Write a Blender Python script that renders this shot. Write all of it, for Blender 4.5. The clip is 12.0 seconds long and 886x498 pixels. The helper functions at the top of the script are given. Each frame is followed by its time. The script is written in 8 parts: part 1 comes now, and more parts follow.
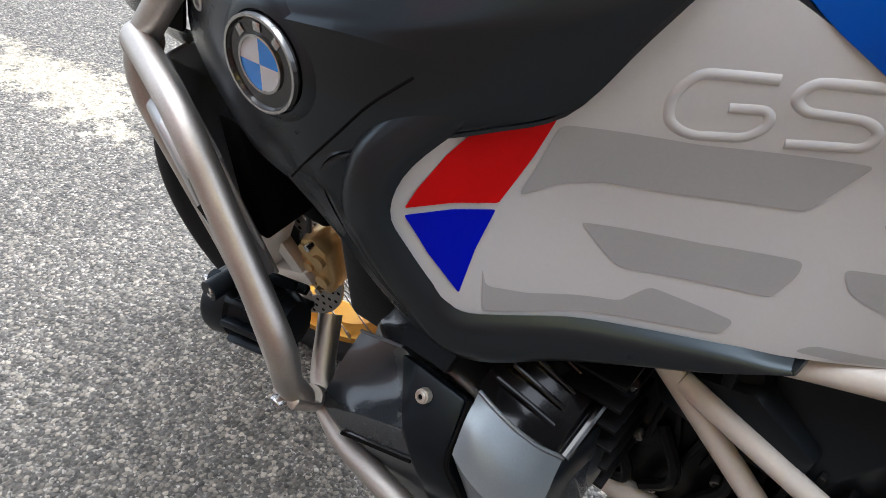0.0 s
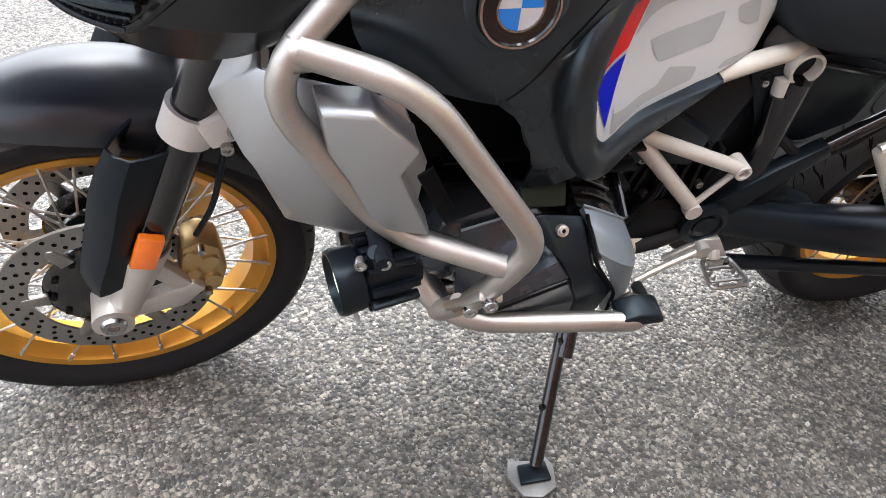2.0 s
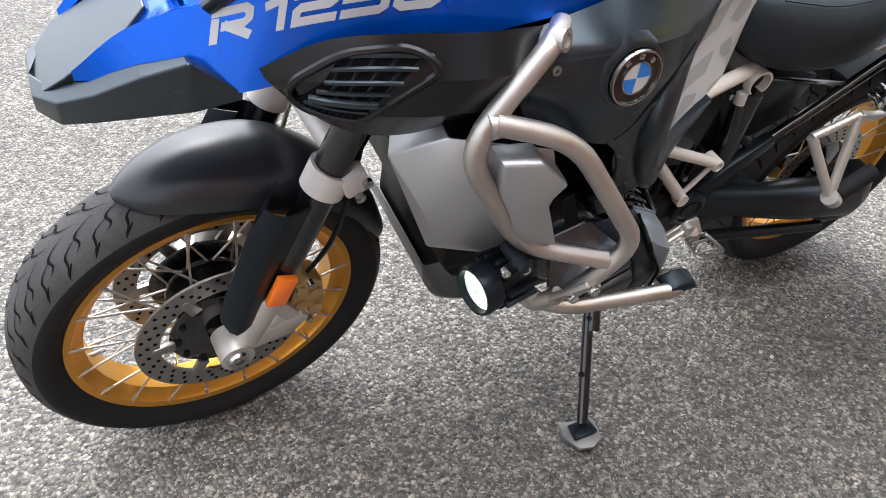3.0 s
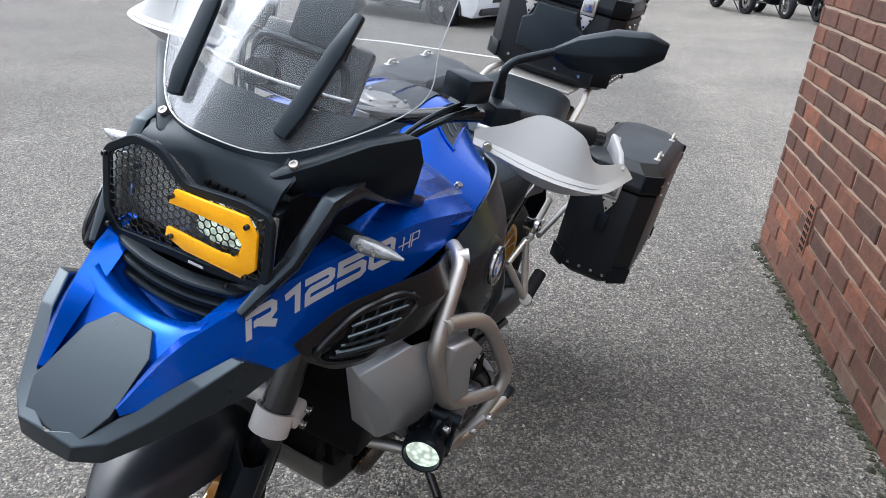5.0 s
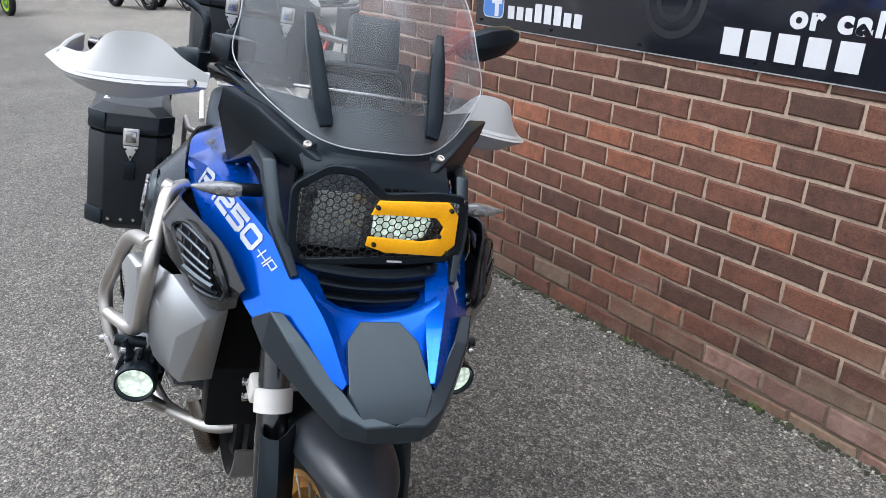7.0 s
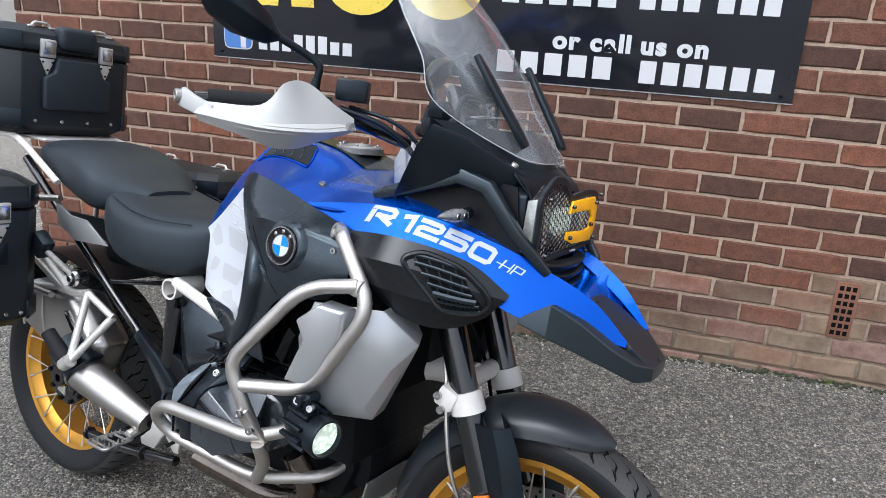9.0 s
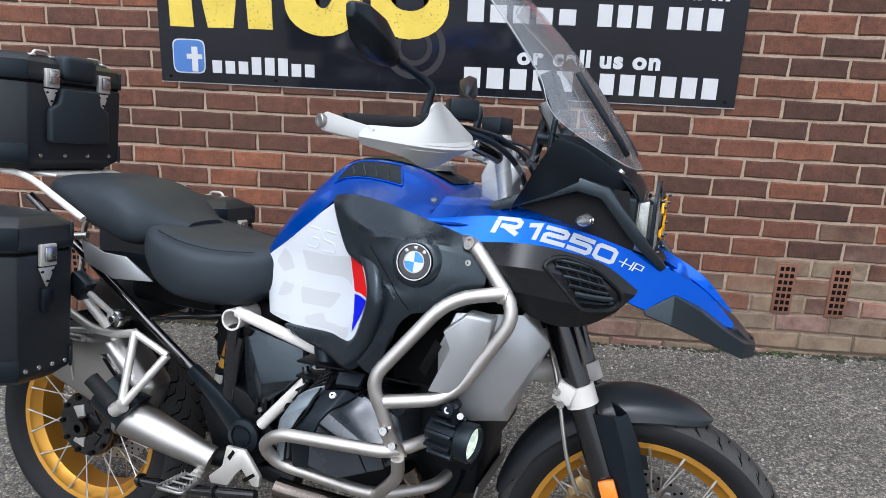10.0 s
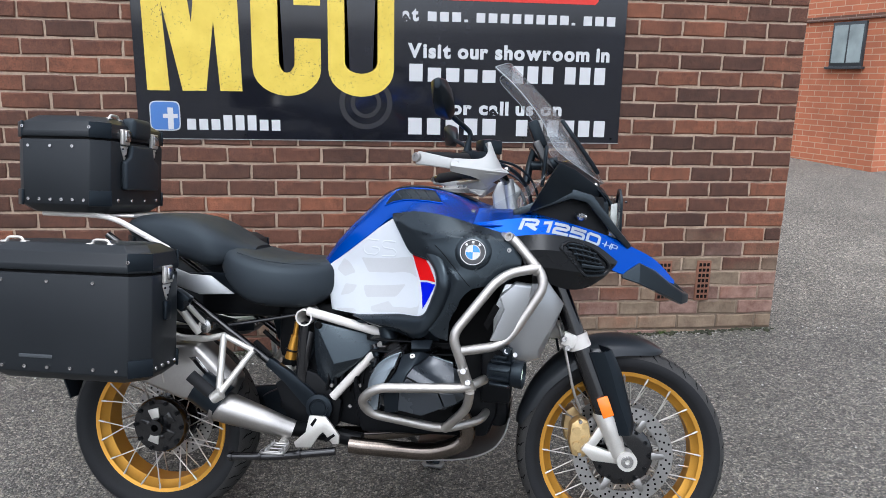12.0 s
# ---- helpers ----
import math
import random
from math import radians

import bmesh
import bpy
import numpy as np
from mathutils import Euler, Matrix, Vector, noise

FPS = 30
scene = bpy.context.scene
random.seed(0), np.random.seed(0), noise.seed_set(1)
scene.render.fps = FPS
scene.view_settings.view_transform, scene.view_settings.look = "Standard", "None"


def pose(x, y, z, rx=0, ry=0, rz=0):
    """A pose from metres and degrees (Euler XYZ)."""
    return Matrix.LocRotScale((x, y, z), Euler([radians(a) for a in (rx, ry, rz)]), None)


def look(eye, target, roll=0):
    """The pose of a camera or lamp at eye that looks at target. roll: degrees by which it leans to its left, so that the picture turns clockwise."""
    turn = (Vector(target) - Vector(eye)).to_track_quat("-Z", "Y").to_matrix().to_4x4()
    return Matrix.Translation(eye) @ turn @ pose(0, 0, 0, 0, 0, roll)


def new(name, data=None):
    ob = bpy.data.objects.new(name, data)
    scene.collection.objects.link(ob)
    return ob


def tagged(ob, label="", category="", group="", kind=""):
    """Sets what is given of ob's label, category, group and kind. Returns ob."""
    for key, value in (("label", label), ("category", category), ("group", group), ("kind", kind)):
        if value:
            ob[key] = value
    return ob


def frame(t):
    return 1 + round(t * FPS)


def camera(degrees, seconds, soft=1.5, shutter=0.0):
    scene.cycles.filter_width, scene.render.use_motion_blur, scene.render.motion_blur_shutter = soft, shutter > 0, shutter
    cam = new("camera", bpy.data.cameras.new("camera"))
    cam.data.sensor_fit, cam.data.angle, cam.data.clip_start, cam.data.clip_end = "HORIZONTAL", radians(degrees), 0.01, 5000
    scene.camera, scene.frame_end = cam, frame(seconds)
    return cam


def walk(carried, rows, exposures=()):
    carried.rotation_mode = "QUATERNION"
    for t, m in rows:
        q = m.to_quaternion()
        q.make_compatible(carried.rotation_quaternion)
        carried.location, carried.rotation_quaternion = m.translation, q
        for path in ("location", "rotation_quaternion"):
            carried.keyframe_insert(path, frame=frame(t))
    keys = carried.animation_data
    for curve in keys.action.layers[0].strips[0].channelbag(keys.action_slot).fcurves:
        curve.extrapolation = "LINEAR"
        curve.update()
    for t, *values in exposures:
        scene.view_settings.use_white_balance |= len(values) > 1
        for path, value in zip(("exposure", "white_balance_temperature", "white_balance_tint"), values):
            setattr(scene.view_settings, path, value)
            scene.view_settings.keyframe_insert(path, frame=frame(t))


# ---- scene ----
from mathutils.bvhtree import BVHTree

cam = camera(61.7, 12.0, soft=0.5)
PATH = [
    (0, (0.54, 0.489, 0.976), (1.14, -1.008, -0.206), 4.9),
    (0.5, (0.606, 0.546, 0.983), (0.924, -0.966, -0.287), 4.3),
    (0.8, (0.7, 0.591, 1.004), (0.742, -0.935, -0.289), 3.0),
    (1, (0.789, 0.621, 0.997), (0.608, -0.916, -0.27), 4.0),
    (1.5, (0.968, 0.593, 0.982), (0.442, -0.857, -0.292), 5.4),
    (2, (1.194, 0.567, 1.004), (0.394, -0.726, -0.294), 5.4),
    (2.5, (1.441, 0.574, 1.059), (0.457, -0.6, -0.228), 4.9),
    (3, (1.556, 0.536, 1.142), (0.485, -0.588, -0.119), 5.3),
    (3.5, (1.621, 0.464, 1.209), (0.401, -0.577, 0.014), 3.0),
    (3.7, (1.659, 0.443, 1.239), (0.338, -0.518, 0.084), 2.7),
    (5.3, (2.079, 0.066, 1.327), (0.231, -0.024, 0.566), 4.6),
    (5.5, (2.109, -0.019, 1.331), (0.257, 0.043, 0.578), 4.8),
    (6, (2.23, -0.308, 1.331), (0.445, 0.151, 0.554), 4.1),
    (6.5, (2.214, -0.574, 1.315), (0.532, 0.206, 0.563), 3.3),
    (6.7, (2.182, -0.691, 1.325), (0.56, 0.208, 0.577), 2.9),
    (8.3, (1.694, -1.441, 1.322), (0.812, 0.22, 0.643), 3.5),
    (8.5, (1.596, -1.513, 1.317), (0.816, 0.207, 0.66), 3.5),
    (9, (1.35, -1.7, 1.318), (0.794, 0.112, 0.679), 3.1),
    (9.5, (1.092, -1.776, 1.296), (0.683, 0.086, 0.693), 1.8),
    (10, (0.862, -1.881, 1.307), (0.685, 0.024, 0.725), 2.3),
    (10.5, (0.643, -2.015, 1.307), (0.711, -0.1, 0.732), 2.4),
    (11, (0.467, -2.091, 1.294), (0.642, -0.173, 0.752), 1.3),
    (11.5, (0.376, -2.285, 1.313), (0.626, -0.373, 0.782), 1.4),
    (12, (0.363, -2.512, 1.336), (0.598, -0.577, 0.887), 1.2),
]
walk(cam, [(t, look(eye, target, roll)) for t, eye, target, roll in PATH],
     [(0, 1.95, 6000, 10), (1.0, 2.32, 6000, 10), (2.0, 2.58, 6100, 11), (3.0, 2.22, 6150, 11), (3.7, 2.0, 6100, 11), (5.3, 1.3, 5900, 10), (6.5, 1.25, 5900, 10), (9.0, 1.15, 5900, 10), (10.5, 1.03, 5880, 10), (12, 0.98, 5850, 10)])

# ---- world, sun, exposure ----
world = bpy.data.worlds.new("overcast_sky")
scene.world = world
world.use_nodes = True
wn, wl = world.node_tree.nodes, world.node_tree.links
sky = wn.new("ShaderNodeTexSky")
sky.sky_type, sky.sun_disc = "NISHITA", False
sky.sun_elevation, sky.sun_rotation = radians(55), radians(200)
sky.air_density, sky.dust_density, sky.ozone_density = 1.0, 4.0, 1.0
grey = wn.new("ShaderNodeHueSaturation")
grey.inputs["Saturation"].default_value = 0.2
wl.new(sky.outputs[0], grey.inputs["Color"])
wl.new(grey.outputs[0], wn["Background"].inputs["Color"])
wn["Background"].inputs["Strength"].default_value = 0.15

sun = new("sun", bpy.data.lights.new("sun", "SUN"))
sun.data.energy, sun.data.angle, sun.data.color = 0.75, radians(50), (1.0, 0.97, 0.93)
sun.matrix_world = look((1.0, 1.1, 6), (0.6, 0, 0))


# ---- materials ----
class Nodes:
    """A small builder for node materials."""

    def __init__(self, name):
        self.mat = bpy.data.materials.new(name)
        self.mat.use_nodes = True
        self.tree = self.mat.node_tree
        self.bsdf = self.tree.nodes["Principled BSDF"]
        self.coord = self.tree.nodes.new("ShaderNodeTexCoord").outputs["Object"]

    def add(self, kind, **sets):
        node = self.tree.nodes.new("ShaderNode" + kind)
        for key, value in sets.items():
            node.inputs[key.replace("_", " ")].default_value = value
        return node

    def link(self, a, b):
        self.tree.links.new(a, b)

    def put(self, key, value):
        if isinstance(value, bpy.types.NodeSocket):
            self.link(value, self.bsdf.inputs[key])
        else:
            self.bsdf.inputs[key].default_value = value

    def noise(self, scale, detail=4.0, rough=0.6, vector=None):
        n = self.add("TexNoise", Scale=scale, Detail=detail, Roughness=rough)
        self.link(vector or self.coord, n.inputs["Vector"])
        return n.outputs["Fac"]

    def ramp(self, fac, stops):
        n = self.add("ValToRGB")
        el = n.color_ramp.elements
        while len(el) < len(stops):
            el.new(0.5)
        for e, (p, c) in zip(el, stops):
            e.position, e.color = p, (*c, 1) if isinstance(c, tuple) else (c, c, c, 1)
        self.link(fac, n.inputs["Fac"])
        return n.outputs["Color"]

    def mix(self, fac, a, b, mode="MIX"):
        n = self.tree.nodes.new("ShaderNodeMix")
        n.data_type, n.blend_type = "RGBA", mode
        for sock, v in ((n.inputs[0], fac), (n.inputs[6], a), (n.inputs[7], b)):
            if isinstance(v, bpy.types.NodeSocket):
                self.link(v, sock)
            elif isinstance(v, tuple):
                sock.default_value = (*v, 1)
            else:
                sock.default_value = v
        return n.outputs[2]

    def math(self, op, a, b=0.0):
        n = self.tree.nodes.new("ShaderNodeMath")
        n.operation = op
        for sock, v in zip(n.inputs, (a, b)):
            if isinstance(v, bpy.types.NodeSocket):
                self.link(v, sock)
            else:
                sock.default_value = v
        return n.outputs[0]

    def bump(self, height, strength=0.3, distance=0.002, under=None):
        n = self.add("Bump", Strength=strength, Distance=distance)
        self.link(height, n.inputs["Height"])
        if under:
            self.link(under, n.inputs["Normal"])
        self.put("Normal", n.outputs["Normal"])
        return n.outputs["Normal"]


def surface(name, colour, rough=0.5, metal=0.0, grain=400.0, relief=0.0, vary=0.12, stain=6.0, coat=0.0, spec=0.5):
    """A coloured surface with variation at two scales, uneven gloss and fine relief."""
    m = Nodes(name)
    fine, broad = m.noise(grain, 3.0), m.noise(stain, 5.0)
    dark = tuple(c * (1 - vary) for c in colour)
    light = tuple(min(1.0, c * (1 + vary)) for c in colour)
    both = m.math("ADD", m.math("MULTIPLY", fine, 0.4), m.math("MULTIPLY", broad, 0.6))
    m.put("Base Color", m.ramp(both, [(0.35, dark), (0.65, light)]))
    m.put("Roughness", m.ramp(broad, [(0.3, max(0.02, rough * 0.85)), (0.7, min(1.0, rough * 1.15))]))
    m.put("Metallic", metal)
    m.put("Specular IOR Level", spec)
    if coat:
        m.put("Coat Weight", coat)
        m.put("Coat Roughness", 0.06)
    if relief:
        m.bump(fine, relief, 0.001)
    return m.mat


def asphalt():
    m = Nodes("asphalt")
    cell = m.add("TexVoronoi", Scale=104.0, Randomness=1.0)
    m.link(m.coord, cell.inputs["Vector"])
    small = m.add("TexVoronoi", Scale=230.0, Randomness=1.0)
    m.link(m.coord, small.inputs["Vector"])
    tone = m.add("SeparateColor")
    m.link(cell.outputs["Color"], tone.inputs[0])
    tone2 = m.add("SeparateColor")
    m.link(small.outputs["Color"], tone2.inputs[0])
    stones = m.ramp(tone.outputs[0], [(0.0, (0.035, 0.034, 0.033)), (0.4, (0.08, 0.076, 0.07)), (0.68, (0.145, 0.136, 0.122)), (0.88, (0.215, 0.2, 0.176)), (1.0, (0.3, 0.28, 0.248))])
    chips = m.ramp(tone2.outputs[0], [(0.0, (0.035, 0.034, 0.033)), (0.7, (0.10, 0.097, 0.093)), (1.0, (0.3, 0.29, 0.275))])
    binder = m.ramp(cell.outputs["Distance"], [(0.42, 0.0), (0.62, 1.0)])
    col = m.mix(binder, stones, chips)
    pos = m.add("SeparateXYZ")
    m.link(m.coord, pos.inputs[0])
    away = m.math("MAXIMUM", m.math("DIVIDE", m.math("ABSOLUTE", m.math("SUBTRACT", pos.outputs["X"], 2.55)), 0.62), m.math("DIVIDE", m.math("ABSOLUTE", m.math("ADD", pos.outputs["Y"], 1.08)), 0.24))
    flaking = m.math("ADD", m.math("SUBTRACT", 1.0, away), m.math("MULTIPLY", m.math("SUBTRACT", m.noise(14.0, 6.0, 0.75), 0.5), 3.2))
    old_paint = m.math("MULTIPLY", m.ramp(flaking, [(0.3, 0.0), (0.5, 1.0)]), m.ramp(away, [(0.9, 1.0), (1.25, 0.0)]))
    col = m.mix(m.math("MULTIPLY", old_paint, 0.75), col, (0.4, 0.375, 0.3))
    broad = m.ramp(m.noise(0.55, 6.0, 0.65), [(0.3, 0.72), (0.7, 1.12)])
    patch_tone = m.ramp(m.noise(3.2, 5.0, 0.7), [(0.3, 0.86), (0.7, 1.1)])
    col = m.mix(1.0, m.mix(1.0, col, broad, "MULTIPLY"), patch_tone, "MULTIPLY")
    cluster = m.ramp(m.noise(46.0, 3.0, 0.75), [(0.34, 0.57), (0.5, 1.0), (0.66, 1.5)])
    col = m.mix(1.0, col, cluster, "MULTIPLY")
    # Asphalt past the wall line multiplied lighter, painting in the open alley's stronger light.
    lit_alley = m.ramp(m.math("MULTIPLY", m.math("ADD", pos.outputs["Y"], m.math("MULTIPLY", m.noise(1.4, 5.0, 0.7), 0.8)), 0.2), [(0.30, 0.0), (0.40, 1.0)])
    col = m.mix(lit_alley, col, m.mix(1.0, col, (1.55, 1.53, 1.5), "MULTIPLY"))
    col = m.mix(1.0, col, (1.03, 1.0, 0.93), "MULTIPLY")
    m.put("Base Color", col)
    m.put("Roughness", m.ramp(m.noise(40.0), [(0.3, 0.66), (0.7, 0.86)]))
    n1 = m.bump(cell.outputs["Distance"], 0.8, -0.008)
    m.bump(small.outputs["Distance"], 0.5, -0.003, n1)
    return m.mat


def brick_mat():
    m = Nodes("brick_clay")
    info = m.add("ObjectInfo").outputs["Random"]
    geo = m.add("NewGeometry").outputs["Random Per Island"]
    pick = m.math("FRACT", m.math("ADD", info, geo))
    tone = m.ramp(pick, [(0.0, (0.07, 0.031, 0.0198)), (0.25, (0.095, 0.0397, 0.024)), (0.6, (0.12, 0.0472, 0.0278)), (0.86, (0.154, 0.0582, 0.0318)), (1.0, (0.22, 0.079, 0.04))])
    place = m.add("NewGeometry").outputs["Position"]
    fired = m.math("MULTIPLY", m.ramp(m.noise(7.5, 4.0, 0.6, place), [(0.46, 0.0), (0.64, 1.0)]), 0.3)
    tone = m.mix(fired, tone, (0.066, 0.033, 0.023))
    grain = m.ramp(m.noise(26.0, 6.0, 0.7), [(0.3, 0.66), (0.7, 1.25)])
    speck = m.ramp(m.noise(170.0, 4.0, 0.75), [(0.34, 0.62), (0.5, 1.0), (0.72, 1.3)])
    col = m.mix(1.0, m.mix(1.0, tone, grain, "MULTIPLY"), speck, "MULTIPLY")
    col = m.mix(1.0, col, m.ramp(m.noise(1.3, 5.0, 0.65, place), [(0.3, 0.72), (0.7, 1.2)]), "MULTIPLY")
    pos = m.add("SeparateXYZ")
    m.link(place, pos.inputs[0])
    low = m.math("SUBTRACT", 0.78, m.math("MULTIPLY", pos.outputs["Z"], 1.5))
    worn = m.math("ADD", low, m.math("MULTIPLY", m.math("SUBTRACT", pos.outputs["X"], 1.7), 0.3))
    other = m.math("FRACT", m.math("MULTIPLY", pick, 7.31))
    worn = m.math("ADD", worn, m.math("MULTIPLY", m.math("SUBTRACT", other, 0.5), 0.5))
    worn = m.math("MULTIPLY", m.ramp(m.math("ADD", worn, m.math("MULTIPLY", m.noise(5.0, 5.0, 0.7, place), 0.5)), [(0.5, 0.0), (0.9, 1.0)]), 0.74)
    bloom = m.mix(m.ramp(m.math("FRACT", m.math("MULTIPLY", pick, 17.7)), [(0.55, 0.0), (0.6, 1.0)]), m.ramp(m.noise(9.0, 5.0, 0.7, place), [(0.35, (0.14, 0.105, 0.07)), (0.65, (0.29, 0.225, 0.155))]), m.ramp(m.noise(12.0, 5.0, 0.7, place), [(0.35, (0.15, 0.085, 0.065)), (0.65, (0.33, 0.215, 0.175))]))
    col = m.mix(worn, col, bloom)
    m.put("Base Color", col)
    m.put("Roughness", 0.85)
    n1 = m.bump(m.noise(70.0, 5.0, 0.7), 0.55, 0.006)
    m.bump(m.noise(420.0, 2.0), 0.3, 0.001, n1)
    return m.mat


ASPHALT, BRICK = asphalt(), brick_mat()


def mortar():
    """Sandy mortar, washed out and dirty in the lowest courses."""
    m = Nodes("mortar")
    place = m.add("NewGeometry").outputs["Position"]
    pos = m.add("SeparateXYZ")
    m.link(place, pos.inputs[0])
    sand = m.ramp(m.noise(60.0, 5.0, 0.7), [(0.3, (0.28, 0.205, 0.15)), (0.7, (0.44, 0.335, 0.25))])
    dirt = m.ramp(m.math("ADD", m.math("SUBTRACT", 0.5, pos.outputs["Z"]), m.math("MULTIPLY", m.noise(3.0, 5.0, 0.7, place), 0.6)), [(0.5, 0.0), (0.78, 1.0)])
    m.put("Base Color", m.mix(m.math("MULTIPLY", dirt, 0.85), sand, (0.06, 0.044, 0.03)))
    m.put("Roughness", 0.95)
    m.bump(m.noise(160.0, 4.0), 1.0, 0.002)
    return m.mat


MORTAR = mortar()
BLACK = surface("black_plastic", (0.0066, 0.0087, 0.0117), 0.33, 0, 1400, 0.02, 0.1, 5, spec=0.24)
MATT = surface("matt_dark_grey_paint", (0.0092, 0.0118, 0.0152), 0.28, 0, 1200, 0.04, 0.08, 4, spec=0.62)
GLOSSBLACK = surface("gloss_black_paint", (0.006, 0.006, 0.007), 0.16, 0, 600, 0, 0.1, 5, 0.4)
SATINBLACK = surface("satin_black_plastic", (0.0058, 0.0066, 0.008), 0.27, 0, 1200, 0.03, 0.08, 4, spec=0.36)
RUBBER = surface("tyre_rubber", (0.0125, 0.013, 0.0145), 0.66, 0, 300, 0.3, 0.18, 8, spec=0.2)
WORNRUBBER = surface("worn_dusty_rubber", (0.042, 0.041, 0.04), 0.72, 0, 260, 0.3, 0.3, 9, spec=0.24)
VINYL = surface("seat_vinyl", (0.0175, 0.0212, 0.0258), 0.5, 0, 1400, 0.03, 0.1, 6, spec=0.3)
# Bluish tint put into the specular for the blue of reflected sky.
for coated in (BLACK, MATT, VINYL):
    coated.node_tree.nodes["Principled BSDF"].inputs["Specular Tint"].default_value = (0.74, 0.9, 1.0, 1)
STEEL = surface("brushed_stainless_steel", (0.5, 0.475, 0.445), 0.46, 1.0, 500, 0.08, 0.1, 14)
SILVER = surface("silver_painted_metal", (0.42, 0.43, 0.44), 0.4, 0.75, 800, 0.05, 0.06, 5)
ALU = surface("cast_aluminium", (0.62, 0.6, 0.56), 0.42, 0.7, 300, 0.15, 0.08, 10)
WHITEFRAME = surface("off_white_painted_steel", (0.58, 0.555, 0.52), 0.38, 0, 300, 0.05, 0.06, 8, 0.2)
WHITE = surface("light_white_paint", (0.53, 0.555, 0.585), 0.38, 0, 300, 0, 0.03, 4, 0.15)
HANDWHITE = surface("white_plastic", (0.39, 0.392, 0.385), 0.45, 0, 500, 0.06, 0.04, 5)
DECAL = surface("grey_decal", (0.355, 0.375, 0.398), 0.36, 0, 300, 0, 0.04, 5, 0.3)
# Same grey film for the right side, paler as bright light washes it.
WASHEDDECAL = surface("light_washed_decal", (0.47, 0.48, 0.495), 0.36, 0, 300, 0, 0.04, 5, 0.3)
BLUE = surface("metallic_blue_paint", (0.0001, 0.072, 0.47), 0.25, 0.65, 2500, 0.0, 0.1, 3, 0.28, 0.12)
RED = surface("red_decal", (0.55, 0.004, 0.005), 0.33, 0, 300, 0, 0.04, 5, 0.0, 0.12)
DEEPBLUE = surface("deep_blue_decal", (0.001, 0.006, 0.5), 0.33, 0, 300, 0, 0.04, 5, 0.0, 0.12)
SKYBLUE = surface("light_blue_enamel", (0.01, 0.2, 0.68), 0.2, 0, 300, 0, 0.03, 5, 0.8)
GOLD = surface("gold_anodised_rim", (0.62, 0.31, 0.045), 0.36, 0.7, 500, 0.04, 0.08, 8)
CALIPER = surface("bronze_gold_caliper", (0.5, 0.36, 0.17), 0.4, 0.7, 300, 0.12, 0.12, 20)
DISC = surface("brake_disc_steel", (0.33, 0.32, 0.31), 0.38, 1.0, 300, 0.1, 0.1, 12)
CHROME = surface("polished_steel", (0.46, 0.455, 0.45), 0.24, 1.0, 300, 0, 0.06, 12)
TITAN = surface("satin_titanium", (0.4, 0.385, 0.37), 0.4, 1.0, 300, 0.05, 0.1, 9)
BURNT = surface("heat_tinted_steel", (0.17, 0.145, 0.125), 0.2, 1.0, 200, 0, 0.3, 9)
DARKMETAL = surface("dark_cast_metal", (0.0042, 0.0047, 0.0056), 0.4, 0.0, 200, 0.25, 0.2, 12, spec=0.12)
CASE = surface("black_powder_coated_aluminium", (0.0135, 0.016, 0.019), 0.4, 0.1, 1400, 0.03, 0.1, 5, spec=0.28)
CASELIT = surface("anthracite_powder_coat", (0.055, 0.062, 0.07), 0.4, 0.2, 900, 0.12, 0.1, 5)
SIGN = surface("gloss_black_sign_panel", (0.012, 0.013, 0.018), 0.12, 0, 20, 0, 0.3, 2, 0.3)
SIGNWHITE = surface("white_vinyl", (0.54, 0.54, 0.55), 0.35, 0, 300, 0, 0.03, 5)
def worn_vinyl():
    m = Nodes("worn_yellow_vinyl")
    flecks = m.math("MULTIPLY", m.ramp(m.noise(95.0, 4.0, 0.75), [(0.60, 0.0), (0.64, 1.0)]), m.ramp(m.noise(5.0, 3.0), [(0.42, 0.0), (0.6, 1.0)]))
    m.put("Base Color", m.mix(flecks, m.ramp(m.noise(7.0), [(0.3, (0.62, 0.45, 0.05)), (0.7, (0.74, 0.56, 0.08))]), (0.03, 0.027, 0.02)))
    m.put("Roughness", 0.42)
    return m.mat


SIGNYELLOW = worn_vinyl()
SIGNRED = surface("red_vinyl", (0.6, 0.03, 0.02), 0.35, 0, 300, 0, 0.03, 5)
SIGNBLUE = surface("blue_vinyl", (0.06, 0.16, 0.42), 0.35, 0, 300, 0, 0.1, 9)
# Near-black for openings, gaps and grooves; their shade is put into the colour.
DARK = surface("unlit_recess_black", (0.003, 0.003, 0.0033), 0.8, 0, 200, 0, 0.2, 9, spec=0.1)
LINE = surface("white_road_paint", (0.5, 0.5, 0.48), 0.7, 0, 120, 0.3, 0.25, 5)


def clear(name, colour, rough, alpha_ior=1.45):
    m = Nodes(name)
    m.put("Base Color", (*colour, 1))
    m.put("Transmission Weight", 1.0)
    m.put("Roughness", rough)
    m.put("IOR", alpha_ior)
    return m.mat


def lit(name, colour, strength):
    m = Nodes(name)
    m.put("Base Color", (*colour, 1))
    m.put("Emission Color", (*colour, 1))
    m.put("Emission Strength", strength)
    return m.mat


